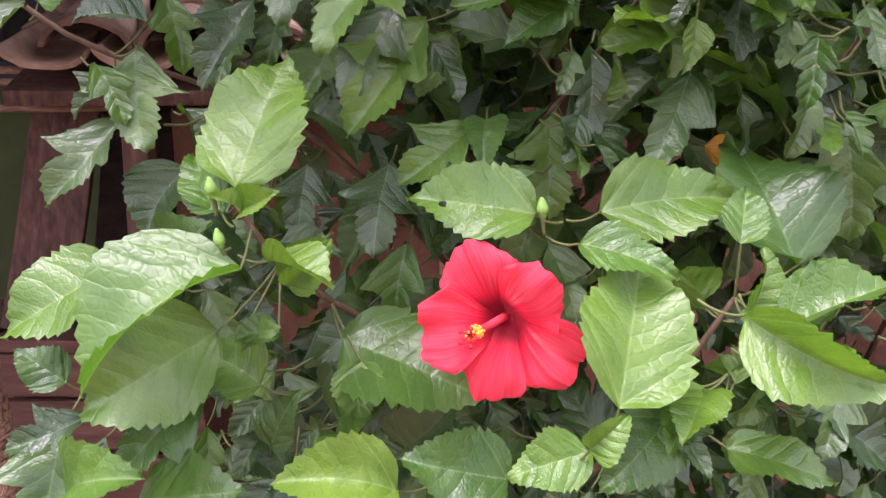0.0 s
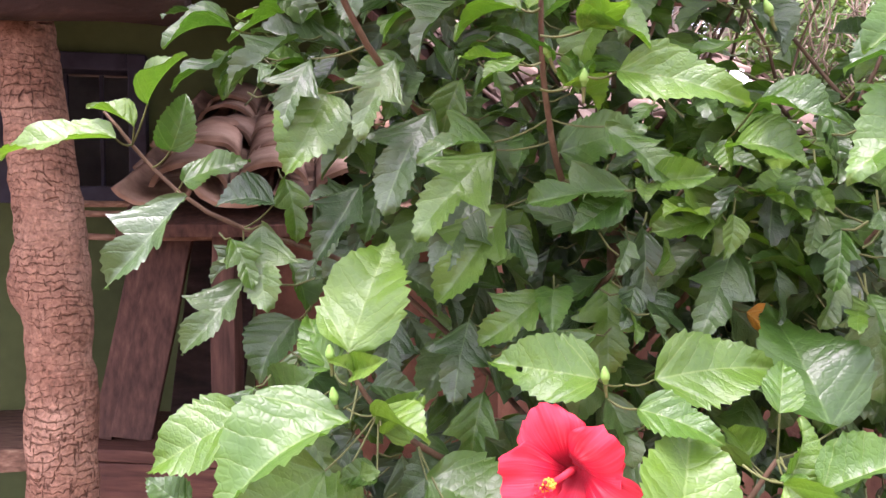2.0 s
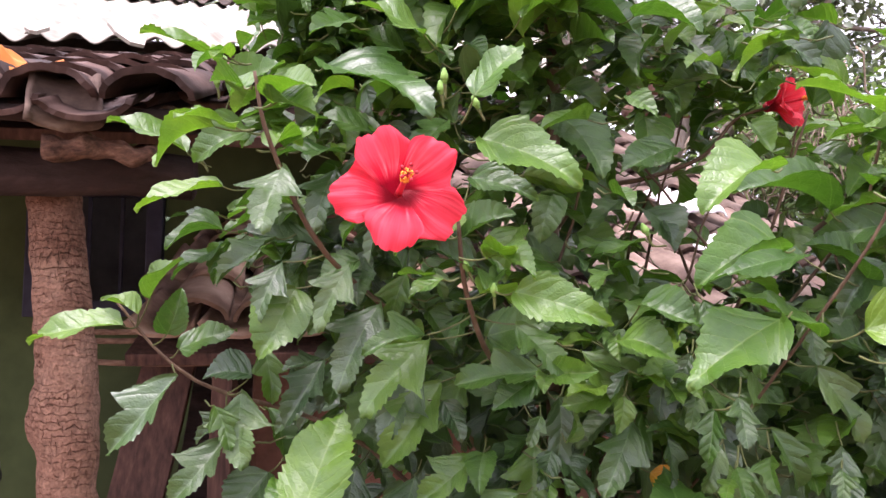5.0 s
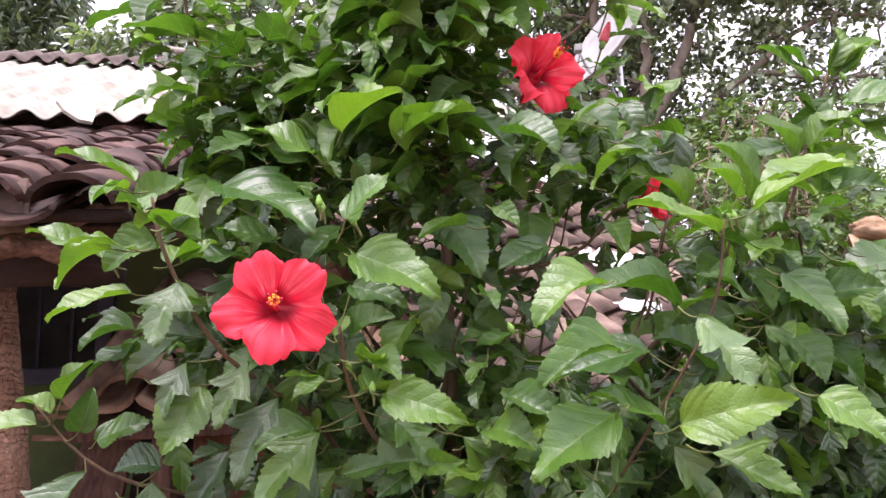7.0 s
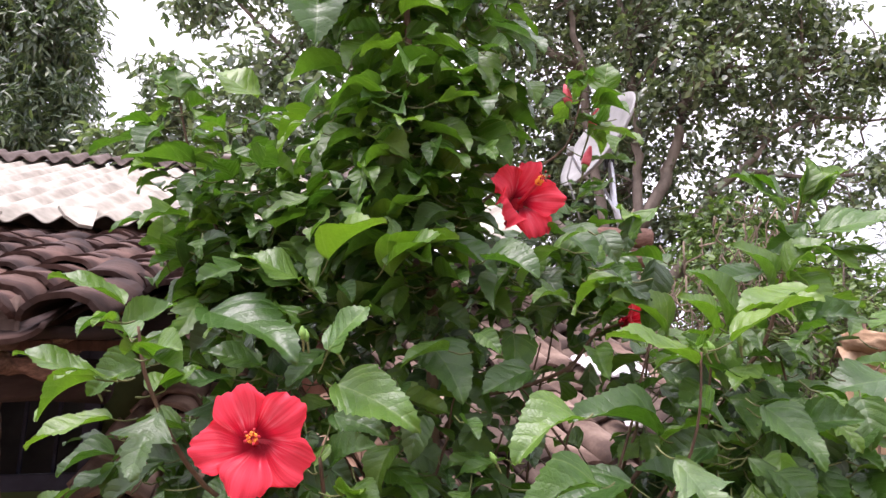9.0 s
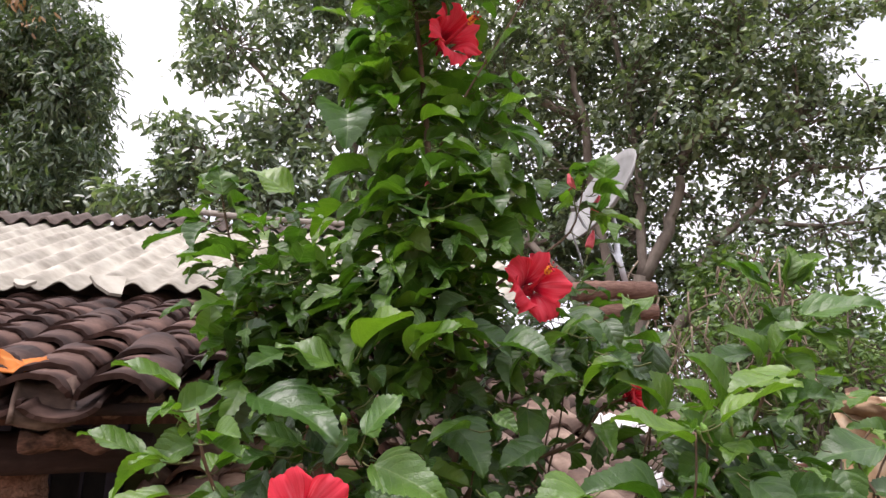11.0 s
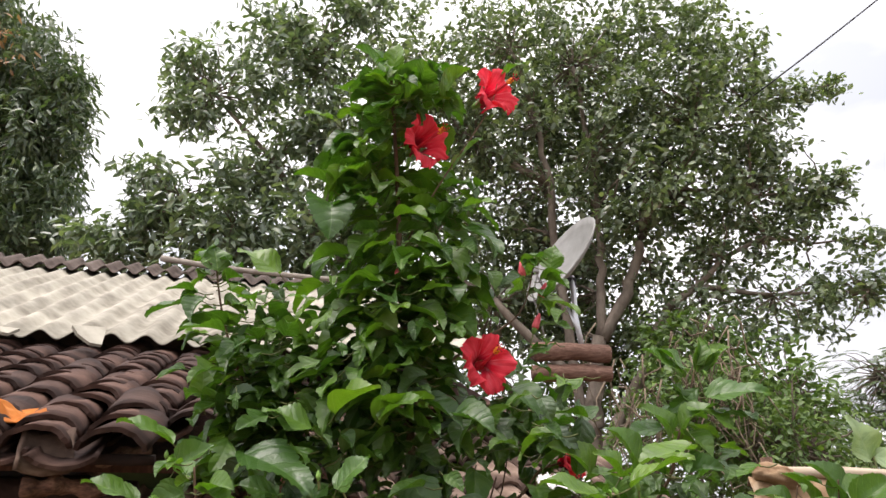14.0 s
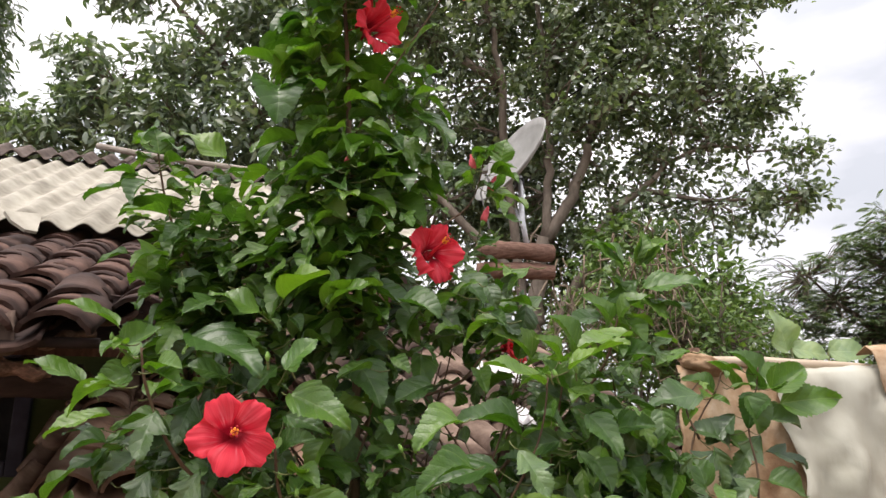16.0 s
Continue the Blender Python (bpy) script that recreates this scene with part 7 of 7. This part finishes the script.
def clear(p):
    """Where the bush is open and the roofs show through."""
    x, y, z = p
    if 0.22 < x < 0.48 and 1.74 < z < 1.99 and y > 0.55:
        return fill.random() < 0.54
    if 0.05 < x < 0.58 and 1.71 < z < 1.92 and y > 0.60:
        return fill.random() < 0.25
    if z < 1.56 and (-0.14 < x < 0.03 and z > 1.30 or 0.13 < x < 0.32 and 1.40 < z < 1.50):
        return fill.random() < 0.40
    if x < -0.28 and 1.92 < z:
        return x < -0.36 or z < 2.12
    if x < -0.27 + 0.08 * math.sin(z * 31) and z < 1.92:
        return True
    if z > 2.12 and abs(x - 0.13) > 0.25 - 0.04 * (z - 2.12) and not (x < -0.12 and z < 2.42) and not (x > 0.34 and z < 2.45 and y > 0.85):
        return True
    if x > 0.77 + 0.04 * math.sin(z * 23) and z > 1.60 and y < 1.05:
        return True
    if x > 0.48 and z > 1.84 and fill.random() < 0.6:
        return True
    if x > 0.50 and z > 1.98 + 0.1 * (x - 0.5) and y < 1.1 and not (0.60 < x < 0.78 and z < 2.12):
        return True
    for i, f in enumerate(BLOOMS):
        d = EYE_SIDE - f
        s = max(0.0, min(0.35, (Vector(p) - f).dot(d) / d.length_squared))
        if (f + d * s - Vector(p)).length < (0.08 if i < 5 else 0.04):
            return True
    return z > 2.86


def shoot(a, b, n, tone, lobed, size):
    """Leaves set alternately along a shoot, turned to the light and hanging a little."""
    a, b = Vector(a), Vector(b)
    axis = (b - a).normalized()
    side = axis.orthogonal().normalized()
    for i in range(n):
        s = (i + 0.5) / n
        p = a.lerp(b, s)
        out = Matrix.Rotation(i * 2.4 + fill.random() * 0.6, 3, axis) @ side
        out = (out + Vector((0, -0.30, 0.0))).normalized()
        base = p + out * fill.uniform(0.018, 0.04)
        low = tone == "old"
        way = out * 0.75 + axis * 0.15 + Vector((fill.gauss(0, 0.2), fill.gauss(0, 0.2), fill.uniform(-1.1, -0.3) if low else fill.uniform(-0.55, 0.15)))
        ln = size * fill.uniform(0.7, 1.15) * (0.6 if s > 0.88 else 1.0)
        if clear(base + way.normalized() * ln * 0.6) or clear(base):
            continue
        face = Vector((fill.gauss(0.05, 0.35), fill.gauss(-0.55, 0.35), fill.uniform(0.3, 0.9))) if low else Vector((fill.gauss(0, 0.3), fill.gauss(-0.22, 0.3), 0.9))
        kind = "lobed" if fill.random() < lobed else "ovate"
        lit = tone
        if tone == "middle" and fill.random() < 0.22 + 0.4 * (base.x > 0.42):
            lit = "young"
        elif tone == "old" and fill.random() < 0.28:
            lit = "middle"
        mass.append((p, base, way.normalized(), ln, face, kind, lit))


for k in range(130):
    x, z = fill.uniform(-0.22, 1.0), fill.uniform(0.85, 1.62)
    shoot((x, 1.02, z - 0.10), (x + fill.uniform(-0.08, 0.08), 0.9, z + 0.05), 6, "old", 0.5, 0.09)
for k in range(210):
    x, z = fill.uniform(-0.42, 1.0), fill.uniform(0.85, 1.78)
    y = 0.66 + 0.22 * fill.random() + 0.10 * max(0, x - 0.5)
    shoot((x, y + 0.12, z - 0.12), (x + fill.uniform(-0.08, 0.08), y - 0.05, z + 0.05), 7, "old", 0.75, 0.085)
for k in range(150):
    x, z = fill.uniform(-0.30, 0.85), fill.uniform(1.7, 2.15)
    y = 0.68 + 0.18 * fill.random()
    shoot((x, y + 0.10, z - 0.14), (x + fill.uniform(-0.08, 0.08), y - 0.05, z + 0.06), 8, "middle" if fill.random() < 0.7 else "old", 0.4, 0.076)
for k in range(66):
    z = fill.uniform(2.05, 2.80)
    an, rr = fill.uniform(0, 6.28), fill.uniform(0.05, 0.18) * (1.2 - 0.5 * (z - 2.05) / 0.8)
    x, y = 0.135 + rr * math.cos(an), 0.77 + rr * math.sin(an) * 0.8
    shoot((0.5 * (x + 0.135), 0.5 * (y + 0.77), z - 0.07), (x, y, z + 0.04), 8, fill.choice(("young", "middle", "middle", "middle")), 0.25, 0.088)
for cx, cy, cz, n in ((-0.22, 0.76, 2.24, 12), (-0.15, 0.80, 2.18, 7), (0.40, 0.93, 2.28, 9), (0.68, 0.82, 2.0, 14), (0.36, 0.92, 2.06, 16), (0.40, 0.95, 1.95, 14), (0.05, 0.92, 1.95, 10), (0.22, 0.93, 1.98, 10), (-0.06, 0.80, 2.12, 14), (-0.14, 0.78, 2.06, 10), (0.02, 0.84, 2.16, 10)):
    for k in range(n):
        p = Vector((cx + fill.gauss(0, 0.06), cy + fill.gauss(0, 0.05), cz + fill.gauss(0, 0.08)))
        shoot(p - Vector((0, -0.02, 0.09)), p + Vector((fill.uniform(-0.03, 0.03), -0.02, 0.05)), 6, "middle", 0.3, 0.075)

for k in range(46):
    x, z = fill.uniform(0.44, 0.76), fill.uniform(1.55, 1.93)
    y = 0.74 + 0.2 * fill.random()
    shoot((x, y + 0.08, z - 0.14), (x + fill.uniform(-0.05, 0.05), y - 0.04, z + 0.05), 7, "old" if fill.random() < 0.45 else "middle", 0.5, 0.075)
for k in range(70):
    x, z = fill.uniform(-0.12, 0.70), fill.uniform(1.45, 1.80)
    shoot((x, 1.06, z - 0.10), (x + fill.uniform(-0.08, 0.08), 0.94, z + 0.05), 6, "old", 0.5, 0.085)
for k in range(34):
    x, z = fill.uniform(0.08, 0.62), fill.uniform(1.50, 1.70)
    y = 0.64 + 0.10 * fill.random() + 0.12 * max(0, x - 0.3)
    shoot((x, y + 0.10, z - 0.10), (x + fill.uniform(-0.08, 0.08), y - 0.03, z + 0.04), 5, "old" if fill.random() < 0.6 else "middle", 0.85, 0.086)
for tip in TIPS:
    for k in range(2):
        shoot(tip - Vector((0, -0.01, 0.09)), tip + Vector((0, -0.01, 0.015)), 5, "young", 0.1, 0.062)

mass.sort(key=lambda q: q[1].y)
joined = {"young": ([], [], []), "middle": ([], [], []), "old": ([], [], [])}
for i, (p, base, way, ln, face, kind, tone) in enumerate(mass):
    if i < max(0, 290 - leaf_count):
        leaf(base, base + way * ln, tone, kind, face=face, stalk=p)
        continue
    tube(petioles, arc(p, base, 0.004, 3), 0.0013, 0.0010, 4, cap=False)
    verts, faces, uvs = PLAIN_SHAPES[kind][fill.randrange(5)]
    m = frame_of(base, way, face)
    heap = joined[tone]
    o = len(heap[0])
    heap[0].extend(m @ (Vector(v) * ln) for v in verts)
    heap[1].extend(tuple(o + q for q in f) for f in faces)
    heap[2].extend(uvs)
for tone, mt in (("young", YOUNG_MASS), ("middle", MIDDLE_MASS), ("old", OLD_MASS)):
    ob = new("foliage", leaf_mesh(joined[tone], mt, "foliage"))
    ob.parent, ob.matrix_parent_inverse = bush, bush_inv
    tagged(ob, tone.replace("middle", "mature") + " leaves inside the bush", kind="stuff")
o = part("stalk", petioles, SHOOT, bush, "", True)
o.matrix_parent_inverse = bush_inv
o["kind"] = "stuff"
